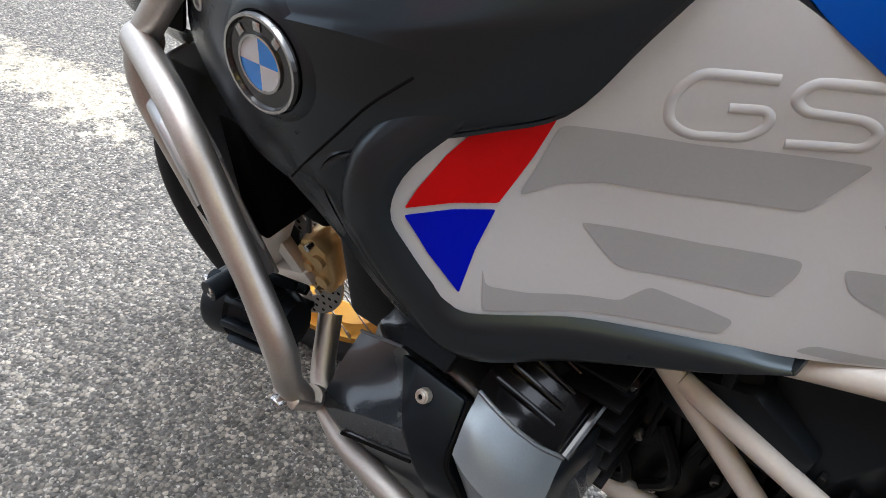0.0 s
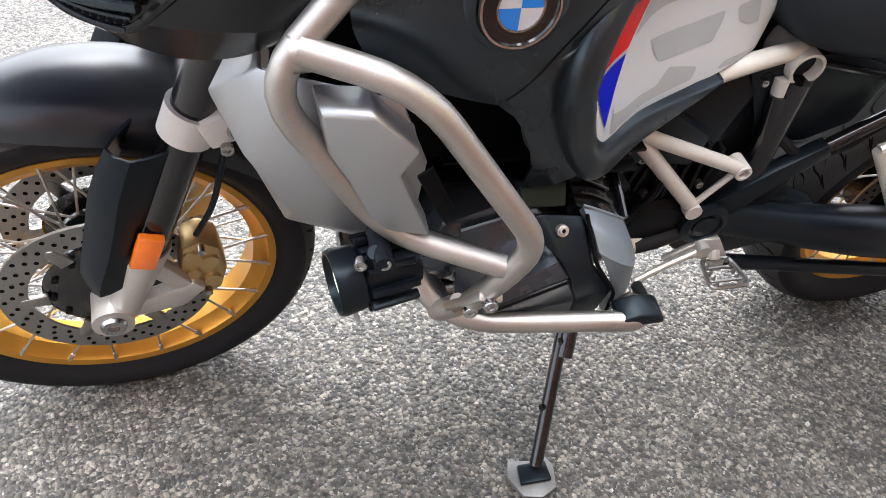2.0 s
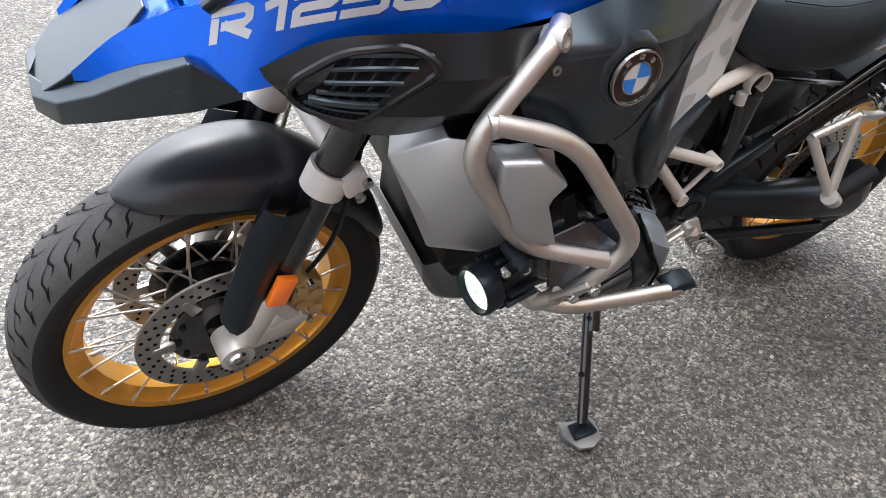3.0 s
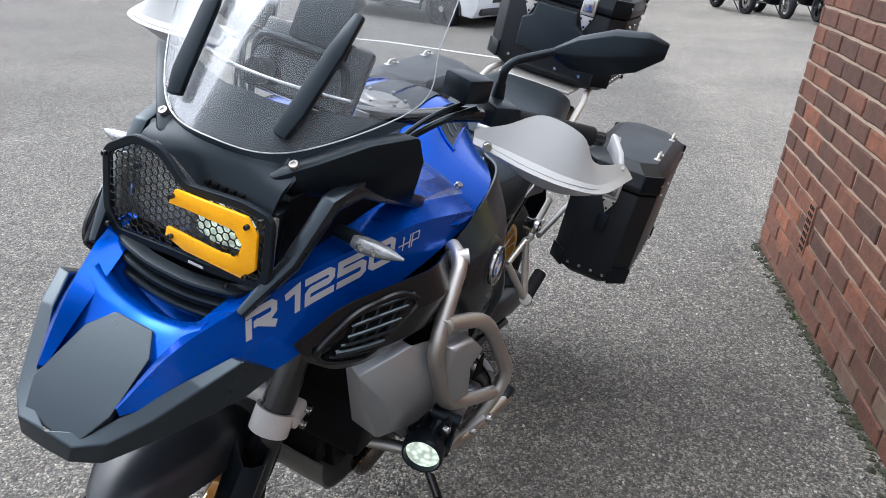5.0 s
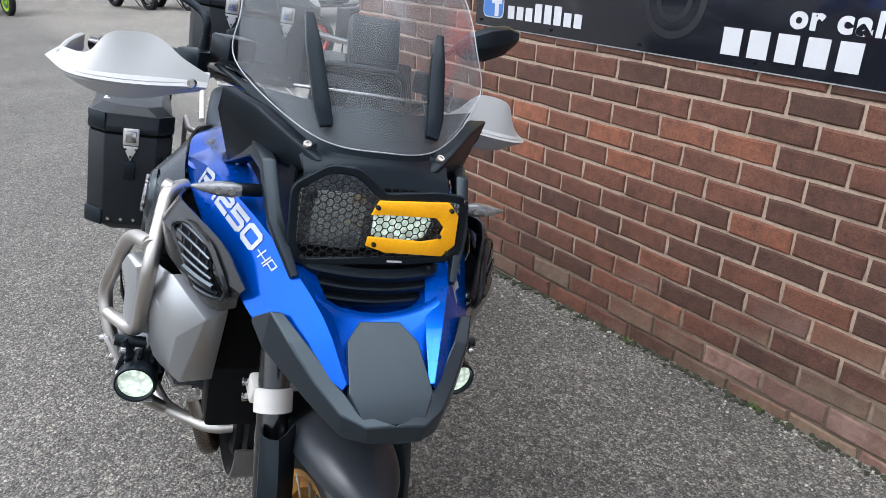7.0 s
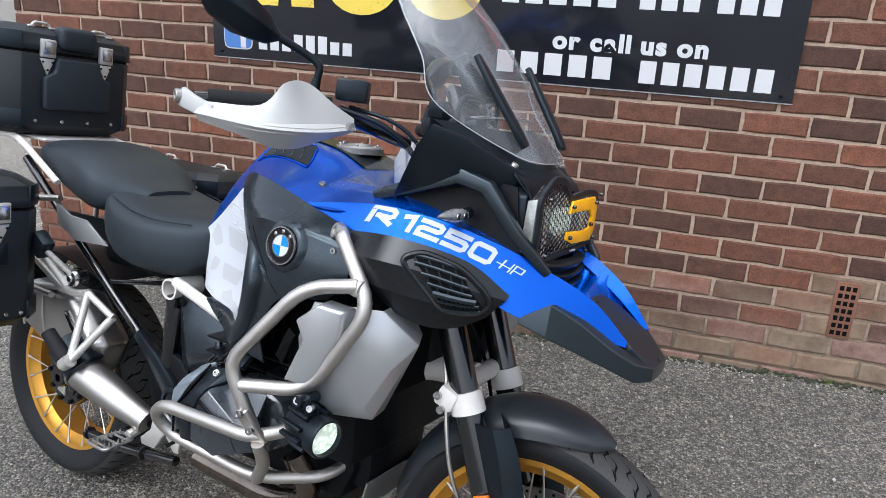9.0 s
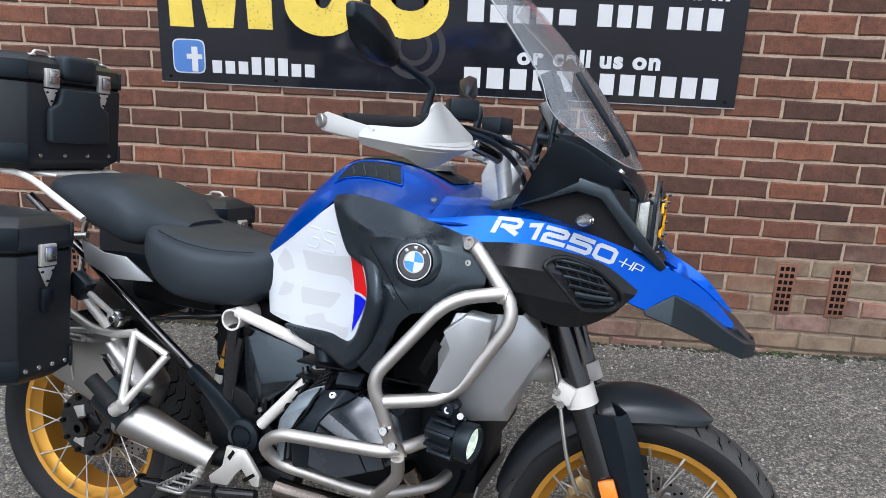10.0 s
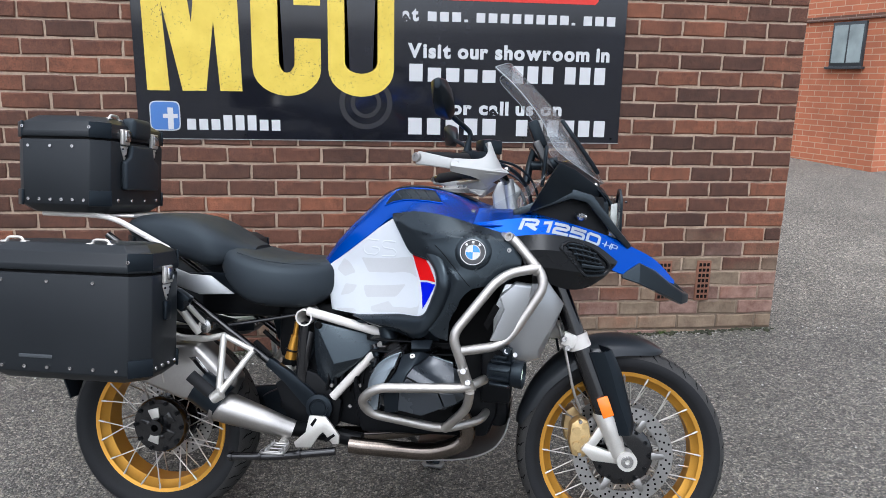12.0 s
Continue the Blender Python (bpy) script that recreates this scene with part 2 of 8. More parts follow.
def thin_pane(name):
    """Thin clear sheet: light passes straight on, with gloss by Fresnel; a pale diffuse share paints in sky haze."""
    m = Nodes(name)
    out = m.tree.nodes["Material Output"]
    clear_part, gloss, haze = m.add("BsdfTransparent", Color=(0.965, 0.975, 0.98, 1)), m.add("BsdfGlossy", Roughness=0.2, Color=(0.8, 0.8, 0.8, 1)), m.add("BsdfDiffuse", Color=(0.5, 0.52, 0.54, 1))
    sky_veil = m.add("MixShader")
    m.link(m.ramp(m.noise(5.0, 1.0, 0.4), [(0.3, 0.045), (0.7, 0.075)]), sky_veil.inputs[0])
    m.link(clear_part.outputs[0], sky_veil.inputs[1])
    m.link(haze.outputs[0], sky_veil.inputs[2])
    top = m.add("MixShader")
    m.link(m.math("MULTIPLY", m.add("Fresnel", IOR=1.35).outputs[0], 0.35), top.inputs[0])
    m.link(sky_veil.outputs[0], top.inputs[1])
    m.link(gloss.outputs[0], top.inputs[2])
    m.link(top.outputs[0], out.inputs["Surface"])
    return m.mat


SCREEN = thin_pane("clear_polycarbonate")
SCREENEDGE = surface("polished_clear_edge", (0.3, 0.32, 0.33), 0.15, 0, 300, 0, 0.1, 20, 0.6)
LENS = clear("clear_lens", (0.9, 0.93, 0.93), 0.03)
ORANGE = surface("orange_reflector", (0.9, 0.2, 0.012), 0.2, 0, 900, 0.3, 0.1, 30, 0.6)
LAMP = lit("lit_lamp", (0.62, 0.7, 0.56), 0.42)
lamp_nodes = LAMP.node_tree
glow = lamp_nodes.nodes.new("ShaderNodeTexVoronoi")
glow.inputs["Scale"].default_value = 95.0
spread = lamp_nodes.nodes.new("ShaderNodeMapRange")
spread.inputs["From Max"].default_value = 0.7
spread.inputs["To Min"].default_value, spread.inputs["To Max"].default_value = 0.75, 0.12
lamp_nodes.links.new(lamp_nodes.nodes["Texture Coordinate"].outputs["Object"], glow.inputs["Vector"])
lamp_nodes.links.new(glow.outputs["Distance"], spread.inputs["Value"])
lamp_nodes.links.new(spread.outputs[0], lamp_nodes.nodes["Principled BSDF"].inputs["Emission Strength"])
SMOKED = surface("smoked_reflector", (0.36, 0.375, 0.345), 0.22, 0.8, 90, 0.6, 0.4, 40)
SILVERLETTER = surface("silver_lettering", (0.38, 0.4, 0.42), 0.35, 0.2, 600, 0, 0.04, 8)
# Pale colour paints the lit look of a clear lens edge.
LITLENS = surface("lit_look_lens", (0.27, 0.28, 0.26), 0.14, 0.35, 160, 0.5, 0.3, 60, 0.8)
SMOKEDLENS = surface("smoked_indicator_lens", (0.17, 0.175, 0.18), 0.12, 0.2, 160, 0.4, 0.35, 60, 0.8)
MUDGREY = surface("satin_charcoal_plastic", (0.02, 0.0235, 0.028), 0.34, 0, 1200, 0.05, 0.08, 4, spec=0.42)
SUMPGREY = surface("dull_aluminium", (0.2, 0.197, 0.19), 0.45, 0.6, 300, 0.15, 0.2, 10)
COVERGREY = surface("blue_grey_cover_paint", (0.19, 0.222, 0.25), 0.38, 0.4, 500, 0.05, 0.08, 6)
HEADGREY = surface("dark_engine_cover", (0.036, 0.043, 0.052), 0.27, 0.3, 500, 0.03, 0.1, 6, 0.5)
YELLOWLAMP = surface("amber_yellow_acrylic", (0.98, 0.42, 0.001), 0.14, 0, 300, 0, 0.12, 20, 0.1, 0.3)


# ---- mesh helpers ----
def part(name, bm, material, parent=None, label="", smooth=35):
    """Links a bmesh as one mesh object, under a thing or a part."""
    bmesh.ops.recalc_face_normals(bm, faces=bm.faces)
    me = bpy.data.meshes.new(name)
    bm.to_mesh(me)
    bm.free()
    me.materials.append(material)
    if smooth:
        me.polygons.foreach_set("use_smooth", [True] * len(me.polygons))
        me.set_sharp_from_angle(angle=radians(smooth))
    ob = new(name, me)
    if parent:
        ob.parent = parent
    if label:
        ob["label"] = label
    return ob


def thing(name, label, category, m=None, group="", kind=""):
    ob = new(name)
    ob.empty_display_size = 0.1
    if m is not None:
        ob.matrix_world = m
    return tagged(ob, label, category, group, kind)


def bev(bm, width, angle=30, segments=2):
    bm.normal_update()
    edges = [e for e in bm.edges if len(e.link_faces) == 2 and e.calc_face_angle(0) > radians(angle)]
    if edges:
        bmesh.ops.bevel(bm, geom=edges, offset=width, segments=segments, affect="EDGES", profile=0.5, clamp_overlap=True)
    return bm


def block(x0, x1, y0, y1, z0, z1, r=0.0, seg=2):
    bm = bmesh.new()
    bmesh.ops.create_cube(bm, size=1)
    bmesh.ops.scale(bm, verts=bm.verts, vec=(x1 - x0, y1 - y0, z1 - z0))
    bmesh.ops.translate(bm, verts=bm.verts, vec=((x0 + x1) / 2, (y0 + y1) / 2, (z0 + z1) / 2))
    return bev(bm, r, segments=seg) if r else bm


def move(bm, m):
    bmesh.ops.transform(bm, matrix=m, verts=bm.verts)
    return bm


def flip(bm):
    """The same form on the other side of the middle plane."""
    bmesh.ops.scale(bm, verts=bm.verts, vec=(1, -1, 1))
    return bm


def join(*bms):
    out = bmesh.new()
    for b in bms:
        me = bpy.data.meshes.new("tmp")
        b.to_mesh(me)
        out.from_mesh(me)
        b.free()
        bpy.data.meshes.remove(me)
    return out


def rounded(path, fillet, closed=False):
    """A path of points whose corners are rounded."""
    pts = [Vector(p) for p in path]
    n, out = len(pts), []
    for i, p in enumerate(pts):
        if not closed and i in (0, n - 1):
            out.append(p)
            continue
        a, b = pts[i - 1] - p, pts[(i + 1) % n] - p
        d = min(fillet, a.length * 0.49, b.length * 0.49)
        s, e = p + a.normalized() * d, p + b.normalized() * d
        for k in range(6):
            t = k / 5
            out.append(s * (1 - t) ** 2 + p * 2 * t * (1 - t) + e * t * t)
    return out


def tube(path, r, fillet=0.05, seg=14, closed=False, r1=None):
    """A round bar along a path with rounded bends; r1: the radius at its far end."""
    pts = rounded(path, fillet, closed) if len(path) > 2 else [Vector(p) for p in path]
    n = len(pts)
    bm, rings, up = bmesh.new(), [], None
    for i, p in enumerate(pts):
        prev = pts[i - 1] if (i or closed) else p
        nxt = pts[(i + 1) % n] if (i < n - 1 or closed) else p
        d = (nxt - prev).normalized()
        if up is None:
            up = d.orthogonal().normalized()
        up = (up - d * up.dot(d)).normalized()
        side = d.cross(up)
        rr = r if r1 is None else r + (r1 - r) * i / (n - 1)
        rings.append([bm.verts.new(p + (up * math.cos(a) + side * math.sin(a)) * rr) for a in (2 * math.pi * k / seg for k in range(seg))])
    for i in range(n if closed else n - 1):
        a, b = rings[i], rings[(i + 1) % n]
        for k in range(seg):
            bm.faces.new((a[k], a[(k + 1) % seg], b[(k + 1) % seg], b[k]))
    if not closed:
        bm.faces.new(rings[0][::-1])
        bm.faces.new(rings[-1])
    return bm


def lathe(profile, m=None, seg=32, closed=False):
    """A turned form: (radius, height) pairs about z, then placed by m."""
    bm, rings = bmesh.new(), []
    for r, h in profile:
        rings.append([bm.verts.new((r * math.cos(a), r * math.sin(a), h)) for a in (2 * math.pi * k / seg for k in range(seg))])
    n = len(rings)
    for i in range(n if closed else n - 1):
        a, b = rings[i], rings[(i + 1) % n]
        for k in range(seg):
            bm.faces.new((a[k], a[(k + 1) % seg], b[(k + 1) % seg], b[k]))
    bmesh.ops.dissolve_degenerate(bm, dist=1e-6, edges=bm.edges)
    return move(bm, m) if m is not None else bm


def loft(sections, cap=True):
    """A skin over closed loops of equal count."""
    bm = bmesh.new()
    rings = [[bm.verts.new(p) for p in s] for s in sections]
    n = len(rings[0])
    for a, b in zip(rings, rings[1:]):
        for k in range(n):
            bm.faces.new((a[k], a[(k + 1) % n], b[(k + 1) % n], b[k]))
    if cap:
        bm.faces.new(rings[0][::-1])
        bm.faces.new(rings[-1])
    return bm


def prism(outline, y0, y1, r=0.0, axis="y", seg=2):
    """A flat outline, drawn in the plane across an axis, with thickness."""
    put = {"y": lambda a, b, c: (a, c, b), "x": lambda a, b, c: (c, a, b), "z": lambda a, b, c: (a, b, c)}[axis]
    bm = loft([[put(a, b, y0) for a, b in outline], [put(a, b, y1) for a, b in outline]])
    return bev(bm, r, segments=seg) if r else bm


def spline(pts, n):
    """n points on a smooth curve through the points."""
    pts = [Vector(p) for p in pts]
    out, k = [], len(pts) - 1
    for j in range(n):
        t = j * k / (n - 1)
        i = min(int(t), k - 1)
        f = t - i
        b, c = pts[i], pts[i + 1]
        a = pts[i - 1] if i else b * 2 - c
        d = pts[i + 2] if i + 2 <= k else c * 2 - b
        out.append(0.5 * (2 * b + (c - a) * f + (2 * a - 5 * b + 4 * c - d) * f * f + (3 * b - a - 3 * c + d) * f ** 3))
    return out


def spot(pts, f, fold=False):
    """The point at the share f of a curve (or folded line) through the points."""
    pts, k = [Vector(p) for p in pts], len(pts) - 1
    i = min(int(f * k), k - 1)
    f = f * k - i
    b, c = pts[i], pts[i + 1]
    if fold:
        return b.lerp(c, f)
    a = pts[i - 1] if i else b * 2 - c
    d = pts[i + 2] if i + 2 <= k else c * 2 - b
    return 0.5 * (2 * b + (c - a) * f + (2 * a - 5 * b + 4 * c - d) * f * f + (3 * b - a - 3 * c + d) * f ** 3)


def line_up(pts, n):
    """n points along a folded line through the points, its corners kept."""
    pts, k = [Vector(p) for p in pts], len(pts) - 1
    out = []
    for j in range(n):
        t = j * k / (n - 1)
        i = min(int(t), k - 1)
        out.append(pts[i].lerp(pts[i + 1], t - i))
    return out


def skin(net, u, v, fold=False):
    """The place on a panel at u (across its rows) and v (along them), and its outward normal."""
    def at_uv(a, b):
        a, b = min(max(a, 0.0), 1.0), min(max(b, 0.0), 1.0)
        col = [spot(r, b) for r in net]
        return spot(col, a, fold)
    p = at_uv(u, v)
    du = at_uv(u + 0.02, v) - at_uv(u - 0.02, v)
    dv = at_uv(u, v + 0.02) - at_uv(u, v - 0.02)
    n = du.cross(dv).normalized()
    return p, (n if n.y * p.y > 0 else -n)


def solid(bm, thick):
    bm.normal_update()
    if thick:
        bmesh.ops.solidify(bm, geom=bm.faces[:] + bm.edges[:] + bm.verts[:], thickness=thick)
    return bm


def patch(net, nu=12, nv=12, thick=0.004, fold=False):
    """A panel: a skin through rows of control points, with thickness inwards; fold keeps a crease at every row."""
    rows = [spline(r, nv) for r in net]
    cols = [(line_up if fold else spline)([r[j] for r in rows], nu) for j in range(nv)]
    at_ij = lambda i, j: cols[min(max(j, 0), nv - 1)][min(max(i, 0), nu - 1)]
    nors = [[(at_ij(i + 1, j) - at_ij(i - 1, j)).cross(at_ij(i, j + 1) - at_ij(i, j - 1)).normalized() for j in range(nv)] for i in range(nu)]
    mid = sum((c for col in cols for c in col), Vector()) / (nu * nv)
    mean = sum((n for row in nors for n in row), Vector())
    sign_out = 1 if (mean.y * mid.y if abs(mid.y) > 0.03 else mean.z) > 0 else -1
    bm = bmesh.new()
    front = [[bm.verts.new(cols[j][i]) for j in range(nv)] for i in range(nu)]
    back = [[bm.verts.new(cols[j][i] - nors[i][j] * thick * sign_out) for j in range(nv)] for i in range(nu)]
    for i in range(nu - 1):
        for j in range(nv - 1):
            for g in (front, back):
                bm.faces.new((g[i][j], g[i + 1][j], g[i + 1][j + 1], g[i][j + 1]))
    ring = [(i, 0) for i in range(nu)] + [(nu - 1, j) for j in range(1, nv)] + [(i, nv - 1) for i in range(nu - 2, -1, -1)] + [(0, j) for j in range(nv - 2, 0, -1)]
    for (a, b), (c, d) in zip(ring, ring[1:] + ring[:1]):
        bm.faces.new((front[a][b], front[c][d], back[c][d], back[a][b]))
    bmesh.ops.remove_doubles(bm, verts=bm.verts, dist=1e-5)
    return bm


def decal(net, corners, lift=0.0008, n=10, fold=False):
    """A film on a panel, between four corners in the panel's own u and v."""
    (a, b, c, d) = [Vector((*q, 0)) for q in corners]
    bm = bmesh.new()
    g = []
    for i in range(n + 1):
        l, r = a.lerp(d, i / n), b.lerp(c, i / n)
        row = []
        for j in range(n + 1):
            q = l.lerp(r, j / n)
            p, nor = skin(net, q.x, q.y, fold)
            row.append(bm.verts.new(p + nor * lift))
        g.append(row)
    for p, q in zip(g, g[1:]):
        for j in range(n):
            bm.faces.new((p[j], p[j + 1], q[j + 1], q[j]))
    bmesh.ops.remove_doubles(bm, verts=bm.verts, dist=1e-6)
    return bm


def band(path, wide, high, r=0.003):
    """A bar of oblong section along a path; wide is across the bike."""
    pts, rings = [Vector(p) for p in path], []
    for i, p in enumerate(pts):
        d = (pts[min(i + 1, len(pts) - 1)] - pts[max(i - 1, 0)]).normalized()
        side = Vector((0, 1, 0)) - d * d.y
        side.normalize()
        up = side.cross(d)
        w, h = (wide[i] if isinstance(wide, (list, tuple)) else wide) / 2, (high[i] if isinstance(high, (list, tuple)) else high) / 2
        rings.append([p + side * a * w + up * b * h for a, b in ((-1, -1), (1, -1), (1, 1), (-1, 1))])
    return bev(loft(rings), r, 25)


def bolt(p, n, r, material, parent, name="bolt", h=0.005):
    """A socket-head bolt at p that faces n."""
    m = Matrix.Translation(p) @ Vector(n).to_track_quat("Z", "Y").to_matrix().to_4x4()
    return part(name, lathe([(0.0, h * 0.6), (r * 0.45, h * 0.6), (r * 0.5, h), (r * 0.9, h), (r, h * 0.7), (r, -h)], m, 16), material, parent)


def sides(name, make, material, parent, label="", smooth=35):
    """A part on the left and its mirror image on the right."""
    return [part(name, make(), material, parent, label, smooth), part(name, flip(make()), material, parent, label, smooth)]


def sheet(points, faces, thick=0.004, r=0.0):
    """A folded panel from a few corners, with thickness."""
    bm = bmesh.new()
    vs = [bm.verts.new(p) for p in points]
    for f in faces:
        bm.faces.new([vs[i] for i in f])
    bm.normal_update()
    if thick:
        bmesh.ops.recalc_face_normals(bm, faces=bm.faces)
        bmesh.ops.solidify(bm, geom=bm.faces[:] + bm.edges[:] + bm.verts[:], thickness=thick)
    return bev(bm, r, 25) if r else bm


def letters(text, size, material, parent, m, bold=0.0, spread=1.0, depth=0.0008, shear=0.0, name="lettering", width=None, onto=None):
    """Applied lettering in the built-in font, one mesh a letter, baseline from m's origin along its x; onto: a bent surface that takes (x, y) to a place."""
    gap, x = 0.0, 0.0
    made = []
    for ch in text:
        if ch == " ":
            x += size * 0.30
            continue
        cu = bpy.data.curves.new(name, "FONT")
        cu.body, cu.size, cu.offset, cu.extrude, cu.shear = ch, size, bold, depth, shear
        ob = bpy.data.objects.new("tmp", cu)
        scene.collection.objects.link(ob)
        me = bpy.data.meshes.new_from_object(ob.evaluated_get(bpy.context.evaluated_depsgraph_get()))
        bpy.data.objects.remove(ob)
        xs = [v.co.x for v in me.vertices]
        lo, hi = min(xs), max(xs)
        for v in me.vertices:
            v.co.x += x - lo
        x += (hi - lo) + size * 0.085 * spread
        made.append(me)
    k = width / x if width else 1.0
    for me in made:
        for v in me.vertices:
            v.co.x *= k
            if onto:
                v.co = onto(v.co.x, v.co.y, v.co.z)
        me.materials.clear()
        me.materials.append(material)
        out = new(name, me)
        out.parent = parent
        if m is not None:
            out.matrix_basis = m

# ---- ground ----
def ground_z(x, y):
    """A yard that falls gently towards the open car park and away from the wall."""
    d = max(0.0, math.hypot(x - 0.5, y) - 14.0)
    k = 1.0 / (1.0 + d * 0.12)
    return -0.1322 + (0.0265 * x + 0.045 * y) * k


bm = bmesh.new()
steps = sorted({s * v for v in (0, 0.7, 1.5, 3, 5, 8, 11, 14, 18, 24, 32, 45, 70, 120, 250, 600, 1500) for s in (-1, 1)})
gv = [[bm.verts.new((x, y, ground_z(x, y))) for x in steps] for y in steps]
for a, b in zip(gv, gv[1:]):
    for i in range(len(steps) - 1):
        bm.faces.new((a[i], a[i + 1], b[i + 1], b[i]))
tagged(part("ground", bm, ASPHALT), "worn grey asphalt yard with pale stone chips", "asphalt", kind="structure")


def painted(name, x0, y0, x1, y1, w=0.09):
    """A road marking that lies on the asphalt."""
    n = max(2, int(math.hypot(x1 - x0, y1 - y0) / 0.5))
    dx, dy = (x1 - x0) / n, (y1 - y0) / n
    l = math.hypot(dx, dy)
    px, py = -dy / l * w / 2, dx / l * w / 2
    bm = bmesh.new()
    rows = []
    for i in range(n + 1):
        x, y = x0 + dx * i, y0 + dy * i
        rows.append([bm.verts.new((x + s * px, y + s * py, ground_z(x + s * px, y + s * py) + 0.004)) for s in (-1, 1)])
    for a, b in zip(rows, rows[1:]):
        bm.faces.new((a[0], a[1], b[1], b[0]))
    return tagged(part(name, bm, LINE), "faded white painted parking line on asphalt", "road marking", kind="structure")


for x0, y0, x1, y1 in ((-11.75, -7.19, -16.3, -6.6), (-11.75, -7.19, -10.9, -4.5), (-9.94, -6.85, -9.0, -2.6), (-9.0, -2.6, -7.7, -0.2), (-8.7, -3.75, -4.5, -1.6)):
    painted("road_line", x0, y0, x1, y1)

# ---- brick building ----
WALL_Y, WALL_X0, WALL_X1, WALL_TOP = 1.25, -1.79, 2.7, 2.52
COURSE, PITCH, LEVEL = 0.0825, 0.2286, 0.988
wall = tagged(part("wall_north", block(WALL_X0 + 0.004, WALL_X1 - 0.004, WALL_Y + 0.004, WALL_Y + 0.11, -0.5, WALL_TOP), MORTAR, smooth=0),
              "reddish brown brick wall with pale mortar joints", "wall", kind="structure")

# ---- sign ----
sign = thing("sign", "large black sign with yellow and white lettering on brick", "sign")
SX0, SX1, SZ0, SZ1 = -0.668, 1.722, 1.025, 2.24
part("sign_panel", move(block(SX0, SX1, WALL_Y - 0.012, WALL_Y - 0.004, SZ0, SZ1, 0.002), pose(0, 0, 0)), SIGN, sign)

# ---- motorcycle: frame, wheels, steering ----
BIKE = pose(-0.284, -0.1167, -0.141, -8.99, -0.70, -14.15)
bike = thing("motorcycle", "blue, white and black adventure touring motorcycle leaning on its side stand", "motorcycle", BIKE)
AXIS = Vector((-0.40, 0, 0.916)).normalized()
PIVOT = Vector((1.30, 0, 0.80))
STEER = Matrix.Translation(PIVOT) @ Matrix.Rotation(radians(5.5), 4, AXIS) @ Matrix.Translation(-PIVOT)
ACROSS = Matrix.Rotation(radians(-90), 4, "X")


def wheel(centre, tyre_r, tyre_w, rim_r, rim_w, hub_r, turned, spokes, wheel_name):
    base = turned @ Matrix.Translation(centre) @ ACROSS
    w, h = rim_w / 2, tyre_w / 2
    prof = [(rim_r - 0.03, -w * 0.55), (rim_r - 0.012, -w * 0.8), (rim_r - 0.008, -w * 0.95), (rim_r + 0.004, -w), (rim_r + 0.006, -w + 0.006), (rim_r - 0.004, -w + 0.01),
            (rim_r - 0.02, -w * 0.4), (rim_r - 0.02, w * 0.4), (rim_r - 0.004, w - 0.01), (rim_r + 0.006, w - 0.006), (rim_r + 0.004, w), (rim_r - 0.008, w * 0.95), (rim_r - 0.012, w * 0.8), (rim_r - 0.03, w * 0.55)]
    rim = part(wheel_name, lathe(prof, base, 72, True), GOLD, bike, "gold anodised wire-spoked rim")
    cap = tyre_r - rim_r
    tp = [(rim_r - 0.006, -w + 0.008), (rim_r + 0.012, -w - 0.004), (rim_r + cap * 0.35, -h * 0.96), (rim_r + cap * 0.62, -h), (rim_r + cap * 0.82, -h * 0.8), (rim_r + cap * 0.94, -h * 0.5), (tyre_r, 0)]
    tp += [(r, -y) for r, y in tp[-2::-1]]
    smooth_prof = [(p.x, p.y) for p in spline([(r, y, 0) for r, y in tp], 31)]
    tyre = part("tyre", lathe(smooth_prof, base, 96), RUBBER, rim, "black road tyre with swept tread grooves")
    # tread grooves: thin dark sipes pressed round the crown
    grooves = []
    crown = sorted((y, r) for r, y in smooth_prof if r > rim_r + cap * 0.6)

    def tread_r(y):
        for (y0, r0), (y1, r1) in zip(crown, crown[1:]):
            if y0 <= y <= y1:
                return r0 + (r1 - r0) * (y - y0) / max(1e-6, y1 - y0)
        return crown[0][1]

    band_prof = [(r + 0.0006, y) for r, y in smooth_prof if r > rim_r + cap * 0.66]
    part("tread_band", lathe(band_prof, base, 96), WORNRUBBER, tyre, "dusty worn tread band")
    count = 38
    for i in range(count):
        for s in (-1, 1):
            a0 = 2 * math.pi * (i + (0.5 if s > 0 else 0)) / count
            for y0, y1, turn, bend, steps, thick in ((0.03, 0.62, 0.0, 0.045, 17, 0.0085), (0.30, 0.86, 0.10, 0.03, 13, 0.0075), (0.72, 0.92, 0.02, 0.0, 5, 0.0085)):
                b = bmesh.new()
                vs = []
                for k in range(steps):
                    f = k / (steps - 1)
                    yy = s * h * (y0 + (y1 - y0) * f)
                    rr = tread_r(yy) + 0.0016
                    a = a0 + turn + 0.3 * (y1 - y0) * f + bend * math.sin(f * 5.2)
                    da = thick * (0.15 + 0.85 * math.sin(math.pi * min(1.0, 0.12 + 0.8 * f)))
                    vs.append([b.verts.new((rr * math.cos(a + q), rr * math.sin(a + q), yy)) for q in (-da, da)])
                for p, q in zip(vs, vs[1:]):
                    b.faces.new((p[0], p[1], q[1], q[0]))
                grooves.append(b)
    part("tread_groove", move(join(*grooves), base), DARK, tyre)
    hub = [(0.0, -0.06), (0.03, -0.06), (0.034, -0.05), (hub_r * 0.8, -0.042), (hub_r, -0.036), (hub_r, -0.026), (hub_r * 0.6, -0.02), (hub_r * 0.6, 0.02), (hub_r, 0.026), (hub_r, 0.036), (hub_r * 0.8, 0.042), (0.034, 0.05), (0.03, 0.06), (0.0, 0.06)]
